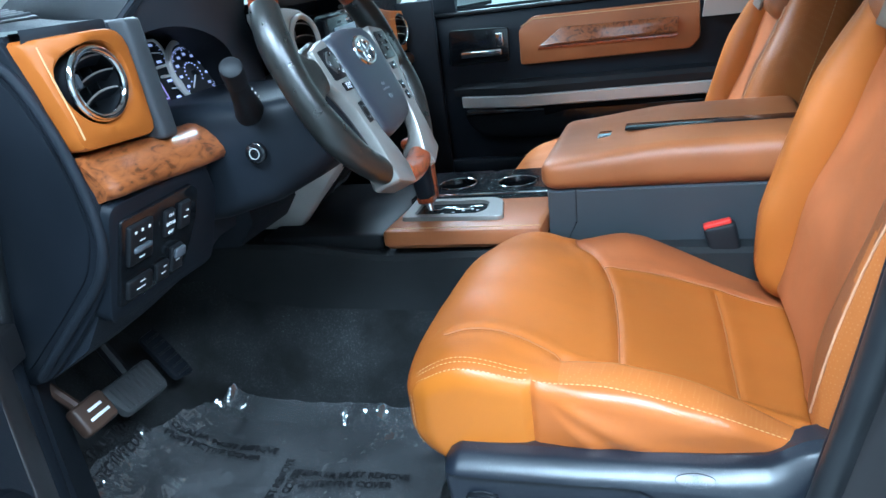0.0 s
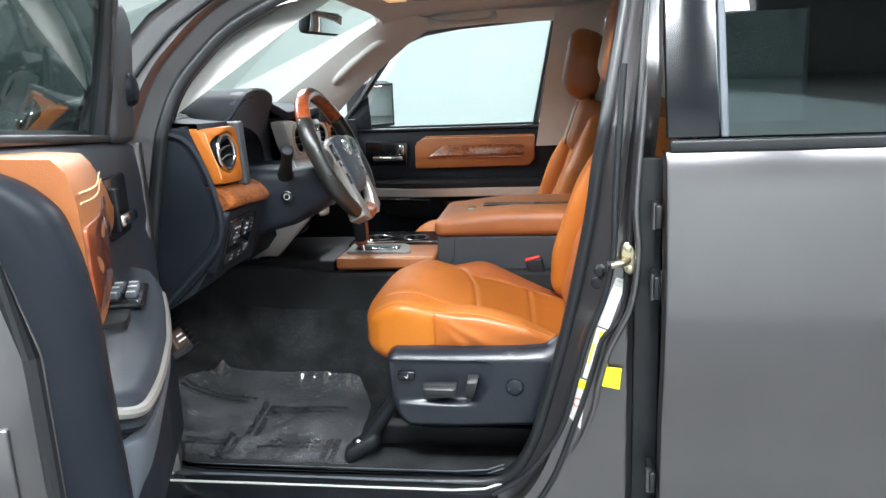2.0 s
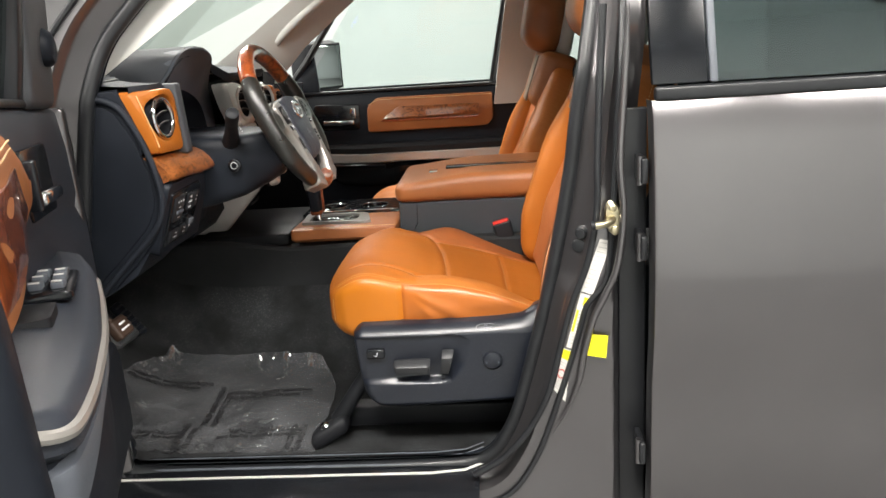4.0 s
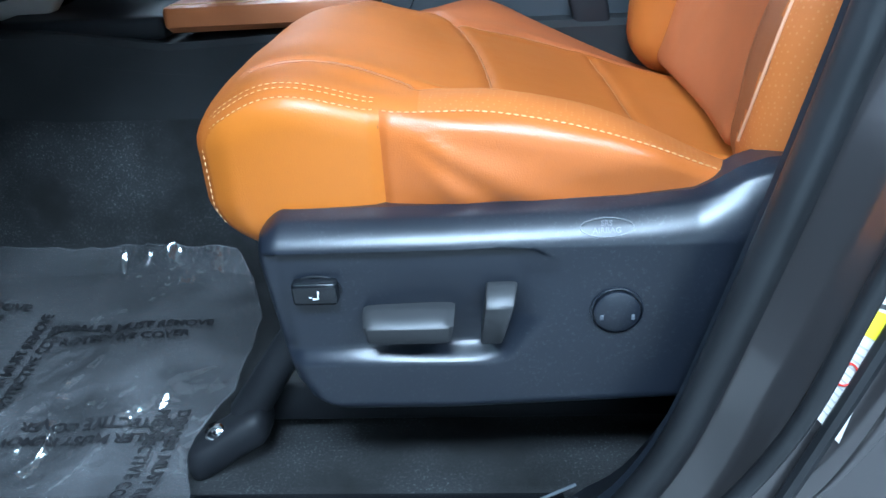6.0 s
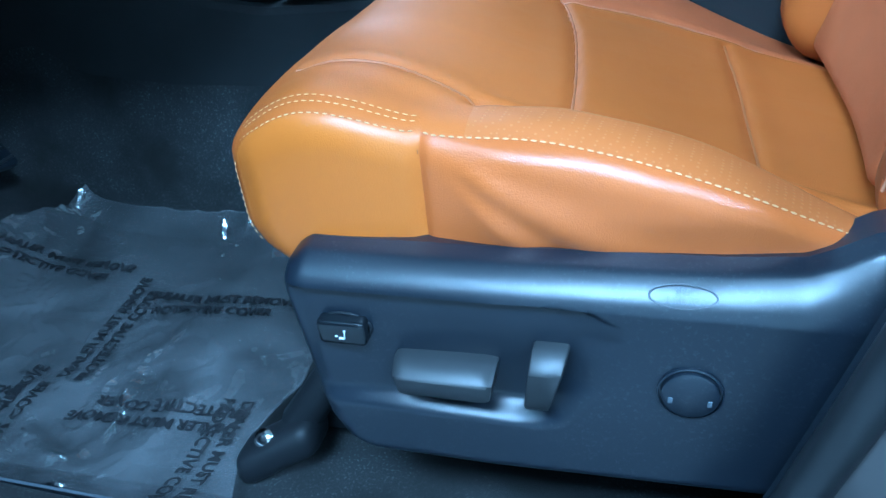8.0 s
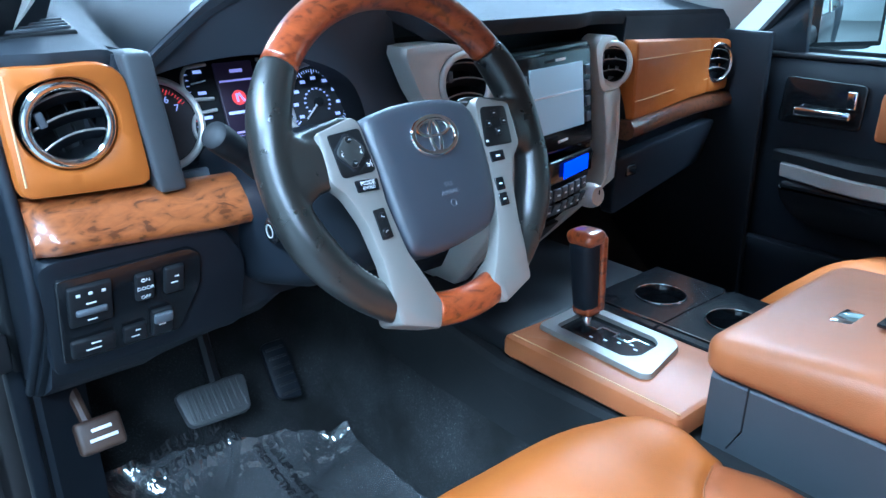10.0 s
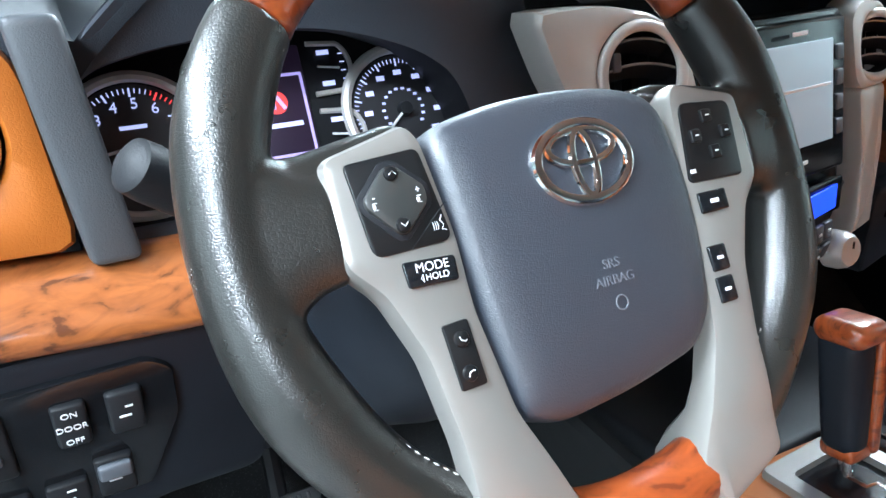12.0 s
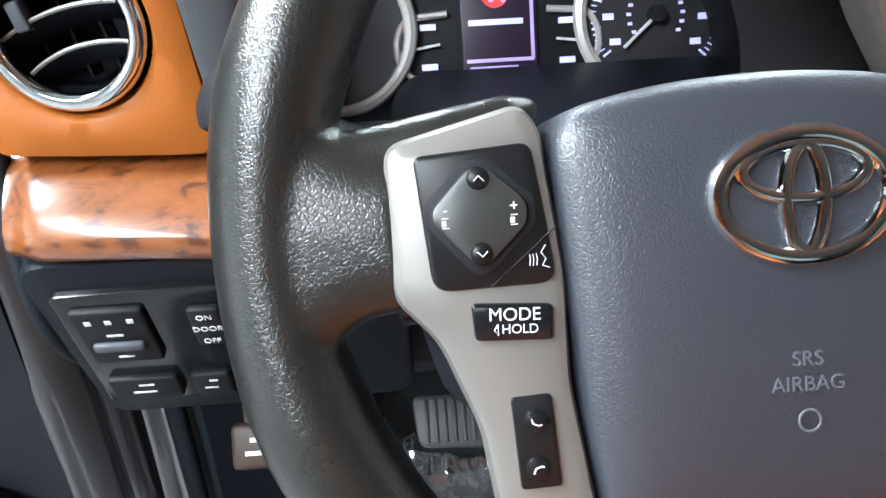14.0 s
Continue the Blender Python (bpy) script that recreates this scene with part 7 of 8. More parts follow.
def lid_warp(c):
    x, y, z = c
    k = smoothstep(0.42, 0.18, x)
    return (x, y, z - 0.022 * k * max(0.0, (z - 1.03) / 0.075))


lid = part("armrest_lid", block((0.405, 0.0, 1.065), (0.445, 0.345, 0.076), 0.028, n=(10, 10, 2), seg=5, fn=lid_warp), M_LEATHER_B, console, "brown leather armrest lid")
for y in (-0.150, 0.150):
    part("lid_piping", tube(spline([(0.194, y, 1.056), (0.215, y, 1.066), (0.26, y, 1.074), (0.34, y, 1.084), (0.42, y, 1.089), (0.62, y, 1.090)], 20), 0.0022, 6), M_LEATHER, lid, "leather piping")
part("lid_recess", block((0.47, -0.025, 1.1008), (0.30, 0.042, 0.005), 0.002), M_GLOSSBLACK, lid, "dark gloss inlay of the lid")
part("lid_latch", block((0.285, -0.025, 1.0875), (0.030, 0.044, 0.008), 0.003), M_CHROME, lid, "chrome latch")
sur = [(-0.112, -0.205), (0.186, -0.205), (0.186, -0.022), (-0.104, -0.026)]
ls = slab(sur, 0.940, 0.977, axis="z", bevel=0.009, r=0.012)
surr = part("leather_surround", ls, M_LEATHER_B, console, "tan leather shifter surround")
part("stitching", tube([(-0.10, -0.193, 0.9776), (0.18, -0.193, 0.9776)], 0.001, 5), M_THREAD, surr, "cream stitching")
part("cup_tray", block((0.035, 0.084, 0.918), (0.31, 0.208, 0.05), 0.006), M_SHADOW, console, "black cup tray")


def holed_plate(x0, x1, y0, y1, at, r, z, deep):
    """A level plate with a round well in it."""
    ang = [k * math.tau / 48 for k in range(48)]
    edge = []
    for a in ang:
        dx, dy = math.cos(a), math.sin(a)
        tx = ((x1 if dx > 0 else x0) - at[0]) / dx if abs(dx) > 1e-6 else 9
        ty = ((y1 if dy > 0 else y0) - at[1]) / dy if abs(dy) > 1e-6 else 9
        edge.append(min(tx, ty))
    rows = []
    for f, dz in ((1.0, -0.03), (1.0, -0.002), (0.97, 0.0), (0.15, 0.0), (0.03, -0.0005), (0.0, -0.003), (-0.03, -deep * 0.5), (-0.06, -deep)):
        rows.append([(at[0] + (r + f * (e - r if f > 0 else r)) * math.cos(a), at[1] + (r + f * (e - r if f > 0 else r)) * math.sin(a), z + dz) for a, e in zip(ang, edge)])
    return loft(rows, caps=False)


for x0, x1, x in ((-0.12, 0.0195, -0.045), (0.0205, 0.19, 0.085)):
    cupr = part("cup_holder", holed_plate(x0, x1, -0.020, 0.188, (x, 0.09), 0.040, 0.975, 0.034), M_GLOSSBLACK, console, "black cup holder")
    part("cup_ring", lathe([(0.0405 + 0.0010 * math.cos(a), 0.0005 + 0.0010 * math.sin(a)) for a in [k * math.tau / 8 for k in range(9)]], (x, 0.09, 0.975), (0, 0, 1), 36, caps=False), M_CHROME, cupr, "thin chrome ring")
part("chrome_edge", tube([(-0.10, -0.018, 0.984), (0.17, -0.016, 0.984)], 0.0022, 6), M_CHROME, console, "chrome edge")
plate_out = rounded([(-0.090, -0.152), (0.098, -0.160), (0.108, -0.150), (0.088, -0.058), (0.070, -0.042), (-0.096, -0.040)], 0.008, 4)
gate = rounded([(-0.070, -0.135), (0.052, -0.138), (0.068, -0.120), (0.066, -0.075), (0.050, -0.060), (-0.074, -0.058)], 0.008, 4)
rings = [[(p.x, p.y, 0.980) for p in plate_out], [(p.x, p.y, 0.988) for p in plate_out], [(p.x * 0.985, -0.1 + (p.y + 0.1) * 0.97, 0.9915) for p in plate_out], [(p.x, p.y, 0.9915) for p in gate], [(p.x, p.y, 0.980) for p in gate]]
gear = thing("gear_lever", (0.0, -0.10, 0.984), "gear lever with burl wood grip on a silver plate", "gear lever")
part("plate", loft(rings, caps=False), M_SPOKE, gear, "satin silver gate plate")
gp = part("gate", slab([(p.x, p.y) for p in gate], 0.978, 0.9845, axis="z", bevel=0.0), M_GLOSSBLACK, gear, "gloss black shift gate")
for k, (x, y) in enumerate([(-0.02, -0.115), (0.0, -0.108), (0.018, -0.100), (0.034, -0.092), (0.046, -0.100)]):
    part("print_bar", block((x, y, 0.9847), (0.006, 0.0030, 0.0006), 0.0002), M_WHITE, gp)
zig = [(-0.055, -0.09), (-0.030, -0.09), (-0.028, -0.078), (0.0, -0.078), (0.002, -0.090), (0.025, -0.090), (0.027, -0.074), (0.050, -0.074)]
part("gate_slot", tube([(x, y, 0.9846) for x, y in zig], 0.0032, 6, flat=0.3), M_CHROME, gp, "bright edge of the shift slot")
part("lever_shaft", tube([(-0.050, -0.088, 0.980), (-0.056, -0.083, 1.010)], 0.007, 12), M_CHROME, gear, "chrome shaft")
LEV = Matrix.Translation((-0.057, -0.082, 1.000)) @ Matrix.Rotation(radians(-3), 4, "Y")


def lever_shape(c):
    x, y, z = c
    k = z / 0.13
    return LEV @ Vector((x * (0.82 + 0.30 * k) - 0.004 * k, y * (0.85 + 0.18 * k), z))


part("grip_core", block((0.0, -0.003, 0.060), (0.040, 0.034, 0.112), 0.012, n=(2, 2, 5), seg=4, fn=lever_shape), M_BLACK, gear, "charcoal leather grip")
part("wood_cap", block((0.001, 0.0, 0.118), (0.046, 0.043, 0.024), 0.0115, n=(2, 2, 2), seg=5, fn=lever_shape), M_BURL_RED, gear, "red burl wood cap", smooth=70)
part("wood_spine", block((0.004, 0.0155, 0.062), (0.042, 0.013, 0.118), 0.0062, n=(1, 2, 5), seg=4, fn=lever_shape), M_BURL_RED, gear, "red burl wood spine", smooth=70)
part("wood_foot", block((0.0, 0, 0.006), (0.040, 0.036, 0.016), 0.006, seg=3, fn=lever_shape), M_BURL_RED, gear, "red burl wood foot")

gear.location.z -= 0.007

# ---- pedals ----
M_PAD_RUBBER = material("grey_worn_rubber", (0.050, 0.052, 0.055), 0.5, grain=0.2, grain_scale=700, vary=0.15, vary_scale=25)
br = thing("brake_pedal", (-0.49, -0.50, 0.76), "black rubber brake pedal with ribs", "pedal", "pedals of the cab")
PED = Matrix.Translation((-0.487, -0.498, 0.808)) @ Matrix.Rotation(radians(48), 4, "Y")
pad_b = slab(rounded([(-0.033, -0.062), (0.030, -0.055), (0.036, 0.050), (-0.030, 0.062)], 0.014, 4), -0.010, 0.010, axis="z", bevel=0.006)
pb = part("pad", move(pad_b, PED), M_PAD_RUBBER, br, "ribbed grey-black rubber pad")
for k in range(9):
    part("rib", move(block((0.0, -0.044 + 0.011 * k, 0.0105), (0.050, 0.005, 0.004), 0.0015, seg=1), PED), M_PAD_RUBBER, pb)
part("arm", tube([(-0.49, -0.49, 0.80), (-0.56, -0.48, 0.90), (-0.58, -0.47, 1.02)], 0.012, 8), M_SHADOW, br, "black steel arm")
ac = thing("accelerator_pedal", (-0.53, -0.385, 0.72), "black plastic accelerator pedal", "pedal", "pedals of the cab")
PA = Matrix.Translation((-0.535, -0.350, 0.785)) @ Matrix.Rotation(radians(52), 4, "Y")
pa = part("pad", move(slab(rounded([(-0.06, -0.024), (0.045, -0.028), (0.055, 0.020), (-0.06, 0.024)], 0.012, 4), -0.006, 0.008, axis="z", bevel=0.005), PA), M_BLACK, ac)
for k in range(6):
    part("rib", move(block((-0.045 + 0.017 * k, 0, 0.0085), (0.005, 0.036, 0.003), 0.001, seg=1), PA), M_RUBBER, pa)
pk = thing("parking_brake_pedal", (-0.37, -0.705, 0.85), "small brown parking brake pedal with white print", "pedal", "pedals of the cab")
M_PEDAL = material("brown_black_rubber", (0.055, 0.032, 0.022), 0.5, grain=0.3, grain_scale=500, vary=0.2, vary_scale=20)
PPM = Matrix(((0, -0.5, 0.866, -0.368), (1, 0, 0, -0.705), (0, 0.866, 0.5, 0.900), (0, 0, 0, 1)))
pkp = part("pad", move(block((0, 0, 0), (0.060, 0.046, 0.022), 0.007, seg=3), PPM), M_PEDAL, pk)
for u in (0.007, -0.006):
    part("print_bar", move(block((0.002, u, 0.0112), (0.026 if u > 0 else 0.036, 0.0045, 0.0006), 0.0003), PPM), M_WHITE, pkp)
part("arm", tube([(-0.372, -0.715, 0.91), (-0.42, -0.72, 0.955), (-0.47, -0.72, 1.02)], 0.008, 8), M_PEDAL, pk, "brown steel arm")


# ---- clear protective sheet on the driver's floor ----
def film_z(x, y):
    z = interp(x, FX, FZ) + interp(y, FY, FH)
    far = (0.18 + 0.7 * smoothstep(-0.30, -0.12, x)) * smoothstep(-0.36, -0.29, y) + 0.7 * smoothstep(-0.36, -0.56, x) + 0.30 * smoothstep(-0.06, -0.16, x) + 0.8 * smoothstep(-0.64, -0.72, y) * smoothstep(-0.08, -0.24, x)
    far += 0.9 * math.exp(-(((x + 0.16) / 0.10) ** 2 + ((y + 0.60) / 0.03) ** 2))
    p = Vector((x * 6, y * 6, 0.3))
    loose = smoothstep(-0.08, -0.18, x)
    z += 0.013 + noise.noise(p) * 0.005 + noise.noise(p * 3.1) * (0.0015 + 0.0035 * loose)
    for f, amp in ((11, 0.0075), (23, 0.0045), (47, 0.002)):
        q = Vector((x * f + 3, y * f * 0.8, 1.7 + f)) + Vector((noise.noise(Vector((x * 9, y * 9, f))), noise.noise(Vector((y * 9, x * 9, f))), 0)) * 0.6
        z += amp * max(0.0, 1 - abs(noise.noise(q)) * 5) * (0.13 + min(1.0, far))
    return max(z, interp(x, FX, FZ) + interp(y, FY, FH) + 0.004)


def film_material():
    m = bpy.data.materials.new("clear_plastic_film")
    m.use_nodes = True
    nt = m.node_tree
    nt.nodes.remove(nt.nodes["Principled BSDF"])
    t = nt.nodes.new("ShaderNodeBsdfTransparent")
    t.inputs["Color"].default_value = (0.86, 0.87, 0.88, 1)
    g = nt.nodes.new("ShaderNodeBsdfGlossy")
    g.inputs["Roughness"].default_value = 0.045
    d = nt.nodes.new("ShaderNodeBsdfDiffuse")
    d.inputs["Color"].default_value = (0.36, 0.37, 0.39, 1)
    co = nt.nodes.new("ShaderNodeTexCoord").outputs["Object"]
    n = nt.nodes.new("ShaderNodeTexNoise")
    n.inputs["Scale"].default_value, n.inputs["Detail"].default_value, n.inputs["Distortion"].default_value = 22, 5, 1.6
    nt.links.new(co, n.inputs["Vector"])
    b = nt.nodes.new("ShaderNodeBump")
    b.inputs["Strength"].default_value, b.inputs["Distance"].default_value = 0.14, 0.003
    nt.links.new(n.outputs["Fac"], b.inputs["Height"])
    nt.links.new(b.outputs["Normal"], g.inputs["Normal"])
    haze = nt.nodes.new("ShaderNodeMixShader")
    cloud = nt.nodes.new("ShaderNodeTexNoise")
    cloud.inputs["Scale"].default_value, cloud.inputs["Detail"].default_value, cloud.inputs["Distortion"].default_value = 7, 6, 1.2
    nt.links.new(co, cloud.inputs["Vector"])
    span = nt.nodes.new("ShaderNodeMapRange")
    span.inputs["From Min"].default_value, span.inputs["From Max"].default_value = 0.35, 0.68
    span.inputs["To Min"].default_value, span.inputs["To Max"].default_value = 0.08, 0.30
    nt.links.new(cloud.outputs["Fac"], span.inputs["Value"])
    nt.links.new(span.outputs["Result"], haze.inputs["Fac"])
    nt.links.new(t.outputs["BSDF"], haze.inputs[1])
    nt.links.new(d.outputs["BSDF"], haze.inputs[2])
    s = nt.nodes.new("ShaderNodeMixShader")
    nt.links.new(gloss_share(nt, b.outputs["Normal"], 0.20, 0.8), s.inputs["Fac"])
    nt.links.new(haze.outputs["Shader"], s.inputs[1])
    nt.links.new(g.outputs["BSDF"], s.inputs[2])
    nt.links.new(s.outputs["Shader"], nt.nodes["Material Output"].inputs["Surface"])
    return m


M_FILM = film_material()
cover = thing("floor_cover", (-0.31, -0.5, 0.585), "clear crinkled plastic floor cover with black print", "floor cover")
nx, ny = 170, 130


def film_end(y):
    """Where the sheet ends towards the seat."""
    return interp(y, [-0.76, -0.64, -0.56, -0.40, -0.30, -0.255], [0.045, 0.004, 0.028, 0.020, -0.02, -0.05]) + 0.006 * noise.noise(Vector((y * 18, 0, 0)))


def film_front(y):
    return interp(y, [-0.765, -0.66, -0.60, -0.45, -0.36, -0.255], [-0.575, -0.565, -0.556, -0.542, -0.522, -0.47])


sheet = []
for y in np.linspace(-0.762, -0.258, ny):
    sheet.append([(x, y, film_z(x, y)) for x in np.linspace(film_front(y), film_end(y), nx)])
rim_line = [Vector(row[-1]) + Vector((0, 0, 0.001)) for row in sheet[::2]]
fo = part("film", loft(sheet, closed=False), M_FILM, cover, smooth=28)
part("film_edge", tube(rim_line, 0.0016, 6), M_FILM, cover, "rolled edge of the film")
part("film_edge", tube([Vector(p) + Vector((0, 0, 0.001)) for p in sheet[-1][::2]], 0.0014, 6), M_FILM, cover, "rolled edge of the film")
fo.visible_shadow = False
M_INK = material("black_ink", (0.012, 0.012, 0.014), 0.5)
for x, y, turn in [(-0.145, -0.435, 4), (-0.42, -0.40, 4), (-0.115, -0.635, 184), (-0.40, -0.655, 184), (-0.262, -0.50, 94), (-0.285, -0.690, 94), (-0.022, -0.700, 274), (-0.55, -0.52, 94)]:
    bm = join(move(text_mesh("DEALER MUST REMOVE", 0.0200, 0.0, bold=0.0005), Matrix.Translation((0, 0.011, 0))), move(text_mesh("PROTECTIVE COVER", 0.0200, 0.0, bold=0.0005), Matrix.Translation((-0.014, -0.013, 0))))
    move(bm, Matrix.Translation((x, y, 0)) @ Matrix.Rotation(radians(turn), 4, "Z"))
    bmesh.ops.subdivide_edges(bm, edges=[e for e in bm.edges if e.calc_length() > 0.006], cuts=1)
    part("print", warp(bm, lambda c: (c[0], c[1], film_z(c[0], c[1]) + 0.004)), M_INK, cover, "black printed words")

# ---- labels, striker and plug on the door frame ----
def strip_on_jamb(corners, n, m, lift):
    """A patch given by four corners (x, z), laid on the painted frame."""
    a, b, c, d = [Vector(p) for p in corners]
    rows = []
    for i in range(n + 1):
        l, r = a.lerp(d, i / n), b.lerp(c, i / n)
        row = []
        for j in range(m + 1):
            p = l.lerp(r, j / m)
            hit = jamb_tree.ray_cast(Vector((p.x, -1.2, p.y)), Vector((0, 1, 0)))
            y = hit[0].y if hit[0] is not None else -0.85
            row.append((p.x, y - lift, p.y))
        rows.append(row)
    return loft(rows, closed=False)


for name, label, pts in (("paint_label", "white tyre label on the door frame", [(0.648, 1.088), (0.669, 1.082), (0.634, 0.980), (0.612, 0.988)]),
                         ("load_label", "white and yellow label on the door frame", [(0.611, 0.985), (0.633, 0.977), (0.602, 0.868), (0.582, 0.876)]),
                         ("airbag_label", "white label with red ring and yellow head", [(0.571, 0.876), (0.594, 0.868), (0.578, 0.760), (0.547, 0.798)])):
    ob = single(name, strip_on_jamb(pts, 8, 3, 0.0012), M_PAPER, label, "label")
    a, b, c, d = [Vector(p) for p in pts]

    def spot(f0, f1, g0, g1):
        q = lambda f, g: a.lerp(d, f).lerp(b.lerp(c, f), g)
        return [tuple(q(f0, g0)), tuple(q(f0, g1)), tuple(q(f1, g1)), tuple(q(f1, g0))]
    if name == "load_label":
        part("yellow_field", strip_on_jamb(spot(0.05, 0.20, 0.40, 0.85), 3, 2, 0.0018), M_YELLOW, ob)
        part("yellow_field", strip_on_jamb(spot(0.30, 0.70, 0.06, 0.26), 3, 2, 0.0018), M_YELLOW, ob)
    if name == "airbag_label":
        part("yellow_field", strip_on_jamb(spot(0.02, 0.22, 0.08, 0.92), 3, 2, 0.0018), M_YELLOW, ob)
        m0 = a.lerp(d, 0.55).lerp(b.lerp(c, 0.55), 0.5)
        y0 = jamb_tree.ray_cast(Vector((m0.x, -1.2, m0.y)), Vector((0, 1, 0)))[0].y - 0.0022
        part("red_ring", tube([(m0.x + 0.007 * math.cos(k * math.tau / 24), y0, m0.y + 0.009 * math.sin(k * math.tau / 24)) for k in range(24)], 0.0008, 5, closed=True, up=(0, 1, 0)), M_REDPLASTIC, ob, "red ring")
    for k in range(11):
        f = 0.30 + 0.06 * k if name != "paint_label" else 0.05 + 0.085 * k
        if f < 0.95:
            part("print_bar", strip_on_jamb(spot(f, f + 0.014, 0.15, 0.85), 1, 3, 0.0017), M_THREAD_GREY, ob)
single("inspection_tag", join(strip_on_jamb([(0.619, 0.905), (0.660, 0.901), (0.656, 0.855), (0.617, 0.862)], 3, 3, 0.011), strip_on_jamb([(0.627, 0.915), (0.633, 0.915), (0.633, 0.900), (0.627, 0.900)], 2, 2, 0.003)), M_YELLOW, "bright yellow paper tag on the door frame", "tag")
sk = thing("door_striker", (0.655, -0.84, 1.09), "bright steel door striker loop on the door frame", "striker")
part("base_plate", warp(lathe([(0.001, -0.006), (0.8, -0.006), (1.0, -0.002), (1.0, 0.002), (0.86, 0.006), (0.5, 0.0068), (0.001, 0.007)], (0, 0, 0), (0, -1, 0), 32), lambda c: (0.671 + c[0] * 0.0155 - 0.10 * c[2] * 0.033, -0.846 + c[1], 1.128 + c[2] * 0.033)), M_BRASS, sk, "yellowed steel plate")
part("stud", tube([(0.668, -0.850, 1.126), (0.660, -0.868, 1.125), (0.648, -0.878, 1.124), (0.634, -0.880, 1.123)], [0.0085, 0.0075, 0.0068, 0.0066], 14), M_BRASS, sk, "yellowed steel stud")
part("stud_cap", tube([(0.6345, -0.880, 1.123), (0.627, -0.880, 1.1228)], 0.0085, 14), M_SHADOW, sk, "black stud cap")
for z in (1.148, 1.107):
    part("bolt", lathe([(0.0075, 0), (0.0075, 0.003), (0.005, 0.005), (0.001, 0.005)], (0.671 - 0.1 * (z - 1.128), -0.852, z), (0, -1, 0), 12), M_BRASS, sk)
pg = thing("door_lamp_plug", (0.612, -0.777, 1.03), "black rubber plug and switch on the door frame", "plug")
part("switch", lathe([(0.013, -0.004), (0.013, 0.004), (0.009, 0.006), (0.008, 0.014), (0.001, 0.015)], (0.619, -0.810, 1.094), (-0.35, -1, 0), 20), M_RUBBER, pg)
part("plug", lathe([(0.014, -0.004), (0.013, 0.003), (0.010, 0.005), (0.001, 0.005)], (0.613, -0.808, 1.068), (-0.35, -1, 0), 20), M_RUBBER, pg)
for z in (1.215, 1.075, 0.66):
    hg = thing("hinge_bracket", (0.724, -0.845, z - 0.03), "grey steel hinge of the rear door", "hinge", "hinges of the rear door")
    part("leaf", block((0.722, -0.842, z), (0.012, 0.070, 0.046), 0.004), M_RUBBER, hg)
    part("pin", tube([(0.716, -0.862, z - 0.026), (0.716, -0.862, z + 0.026)], 0.0065, 10), M_PAINT, hg)

for z in (1.245, 1.085):
    bolt = thing("frame_bolt", (-0.43, -0.845, z - 0.02), "black hinge bolt on the front door frame", "bolt", "bolts of the front door frame")
    part("head", lathe([(0.017, -0.004), (0.017, 0.004), (0.012, 0.006), (0.011, 0.012), (0.001, 0.013)], (-0.43, -0.846, z), (0.1, -1, 0), 16), M_RUBBER, bolt)

# ---- mirrors ----
mr = thing("door_mirror", (-0.28, 1.07, 1.26), "black door mirror on the passenger side", "door mirror")
MR = Matrix.Translation((-0.245, 1.075, 1.374)) @ Matrix.Rotation(radians(-33), 4, "Z")
part("housing", move(block((-0.045, 0, 0), (0.11, 0.215, 0.215), 0.034, n=(2, 3, 3), seg=4), MR), M_SHADOW, mr)
part("rim", move(block((0.008, 0.004, 0), (0.012, 0.192, 0.192), 0.005, n=(1, 2, 2), seg=3), MR), M_SHADOW, mr, "black rim round the glass")
part("mirror_glass", move(block((0.0135, 0.008, 0), (0.004, 0.160, 0.168), 0.0015), MR), M_MIRROR, mr, "mirror glass")
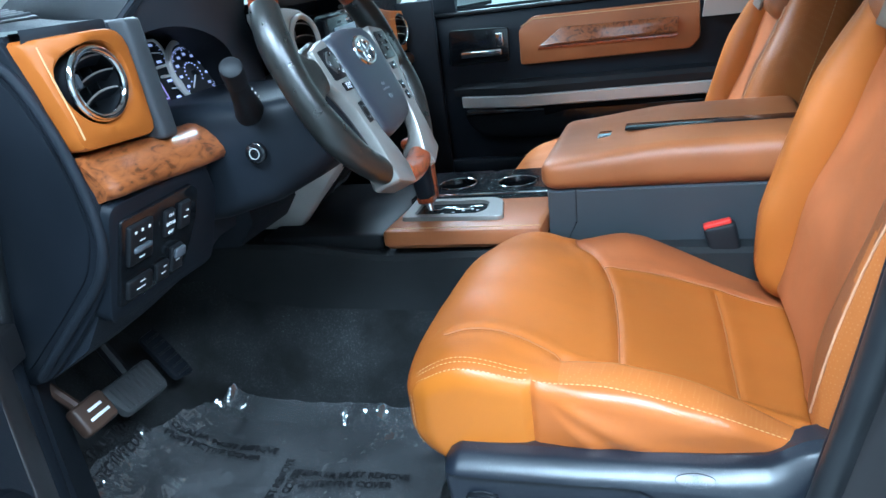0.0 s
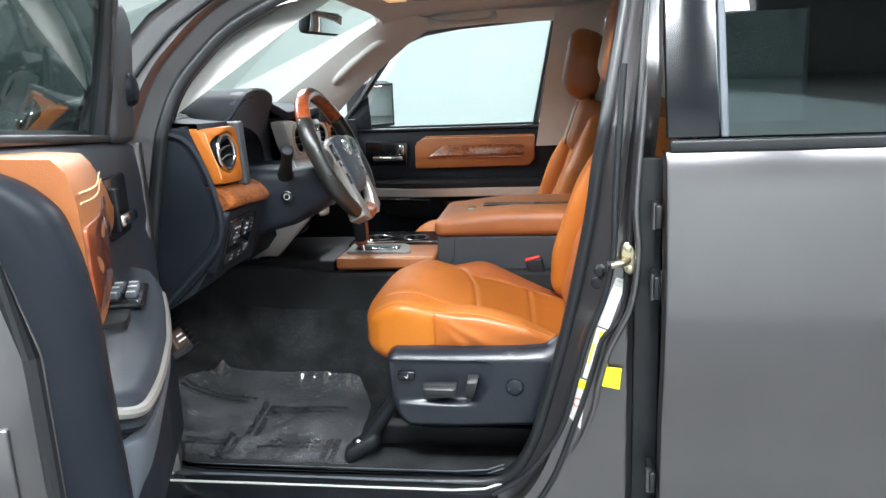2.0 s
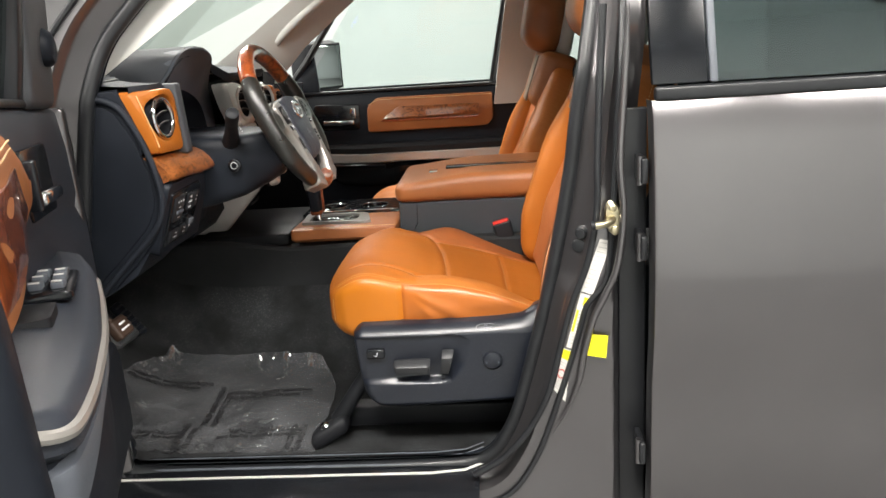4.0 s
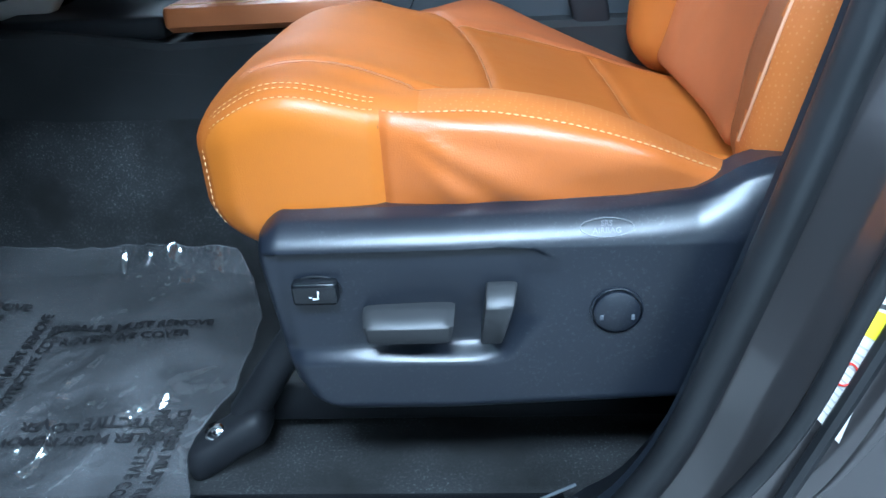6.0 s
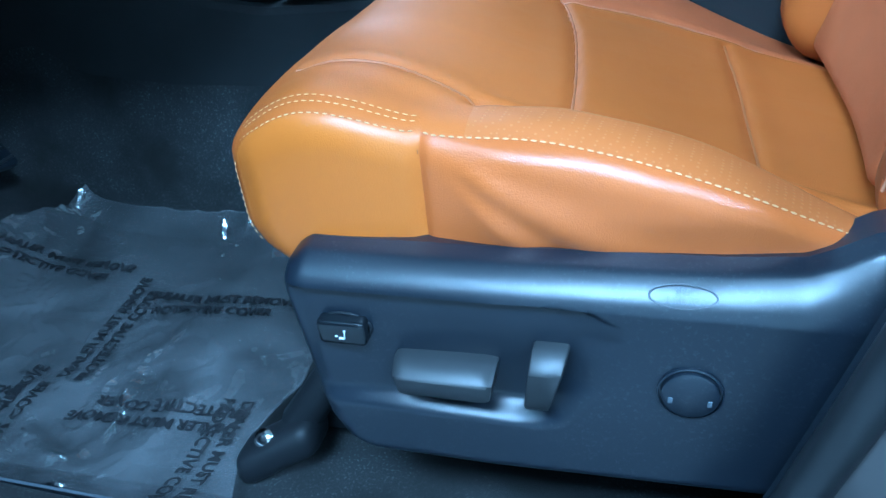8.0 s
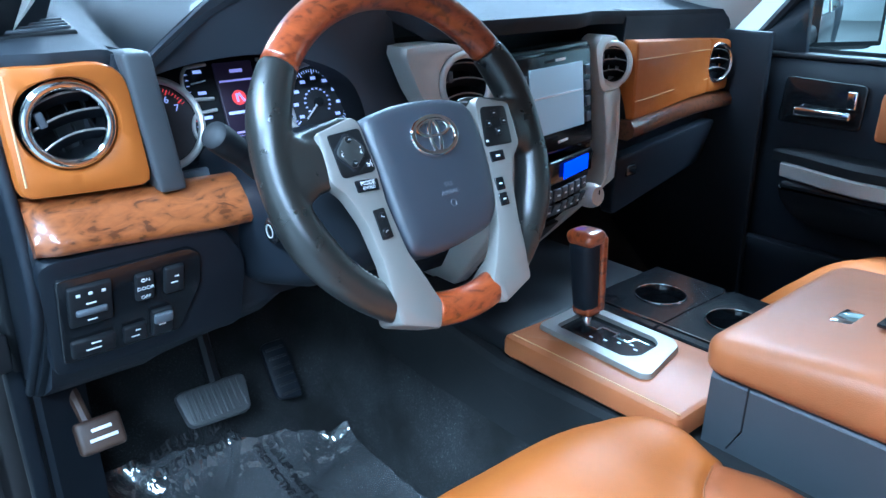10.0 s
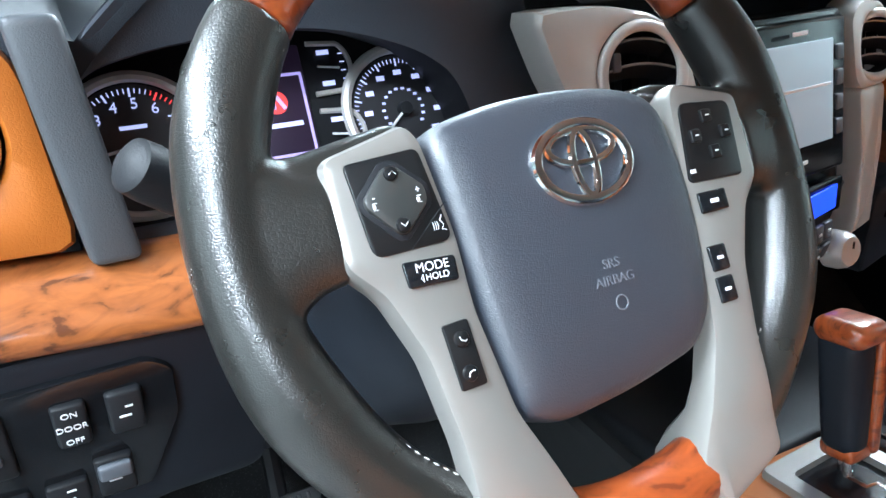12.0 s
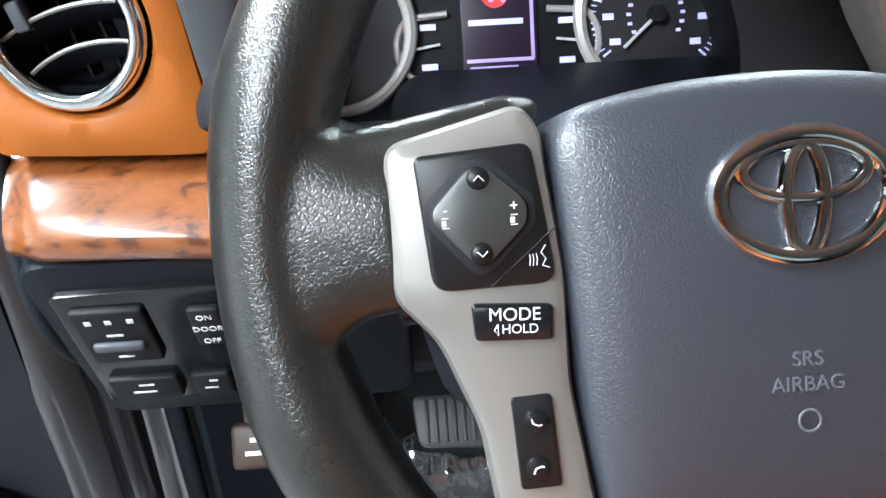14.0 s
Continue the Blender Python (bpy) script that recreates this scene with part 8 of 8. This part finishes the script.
part("mirror_arm", tube([(-0.30, 1.0, 1.31), (-0.30, 0.92, 1.29)], 0.03, 10), M_SHADOW, mr)
rv = thing("rear_view_mirror", (-0.17, 0.0, 1.60), "black rear view mirror under the windscreen top", "rear view mirror")
RV = Matrix.Translation((-0.152, 0.0, 1.661)) @ Matrix.Rotation(radians(-8), 4, "Z") @ Matrix.Rotation(radians(9), 4, "Y")
part("housing", move(block((-0.012, 0, 0), (0.035, 0.245, 0.072), 0.016, n=(1, 4, 2), seg=3), RV), M_SHADOW, rv)
part("mirror_glass", move(block((0.0075, 0, 0), (0.004, 0.225, 0.056), 0.0015), RV), M_MIRROR, rv, "mirror glass")
part("stem", tube([(-0.18, -0.02, 1.66), (-0.20, -0.01, 1.70)], 0.012, 8), M_SHADOW, rv)

# ---- overhead console, grab handles ----
oh = thing("overhead_console", (0.10, 0.0, 1.70), "light grey overhead console with lit map lamps", "overhead console")
part("housing", block((0.10, 0.0, 1.742), (0.24, 0.20, 0.04), 0.018, n=(2, 2, 1), seg=3), M_HEADLINER, oh)
M_WARM = glow_material("lit_amber_lens", (1.0, 0.62, 0.32), 0.8)
for y in (-0.055, 0.055):
    part("map_lamp", block((0.06, y, 1.722), (0.06, 0.07, 0.008), 0.004), M_WARM, oh, "lit amber map lamp")
part("switch_row", block((0.14, 0.0, 1.721), (0.05, 0.15, 0.008), 0.003), M_GREYTRIM, oh)
gh = thing("grab_handle", (-0.22, 0.74, 1.50), "light grey grab handle on the front pillar", "grab handle", "grab handles")
part("bar", tube(spline([(-0.335, 0.715, 1.475), (-0.315, 0.685, 1.495), (-0.22, 0.655, 1.565), (-0.13, 0.655, 1.622), (-0.105, 0.685, 1.63)], 24), 0.014, 10), M_HEADLINER, gh)
gh2 = thing("roof_grab_handle", (0.22, 0.66, 1.68), "light grey grab handle under the roof rail", "grab handle", "grab handles")
part("bar", tube(spline([(0.08, 0.665, 1.71), (0.09, 0.64, 1.69), (0.20, 0.632, 1.683), (0.31, 0.64, 1.69), (0.32, 0.665, 1.715)], 24), 0.011, 10), M_HEADLINER, gh2)
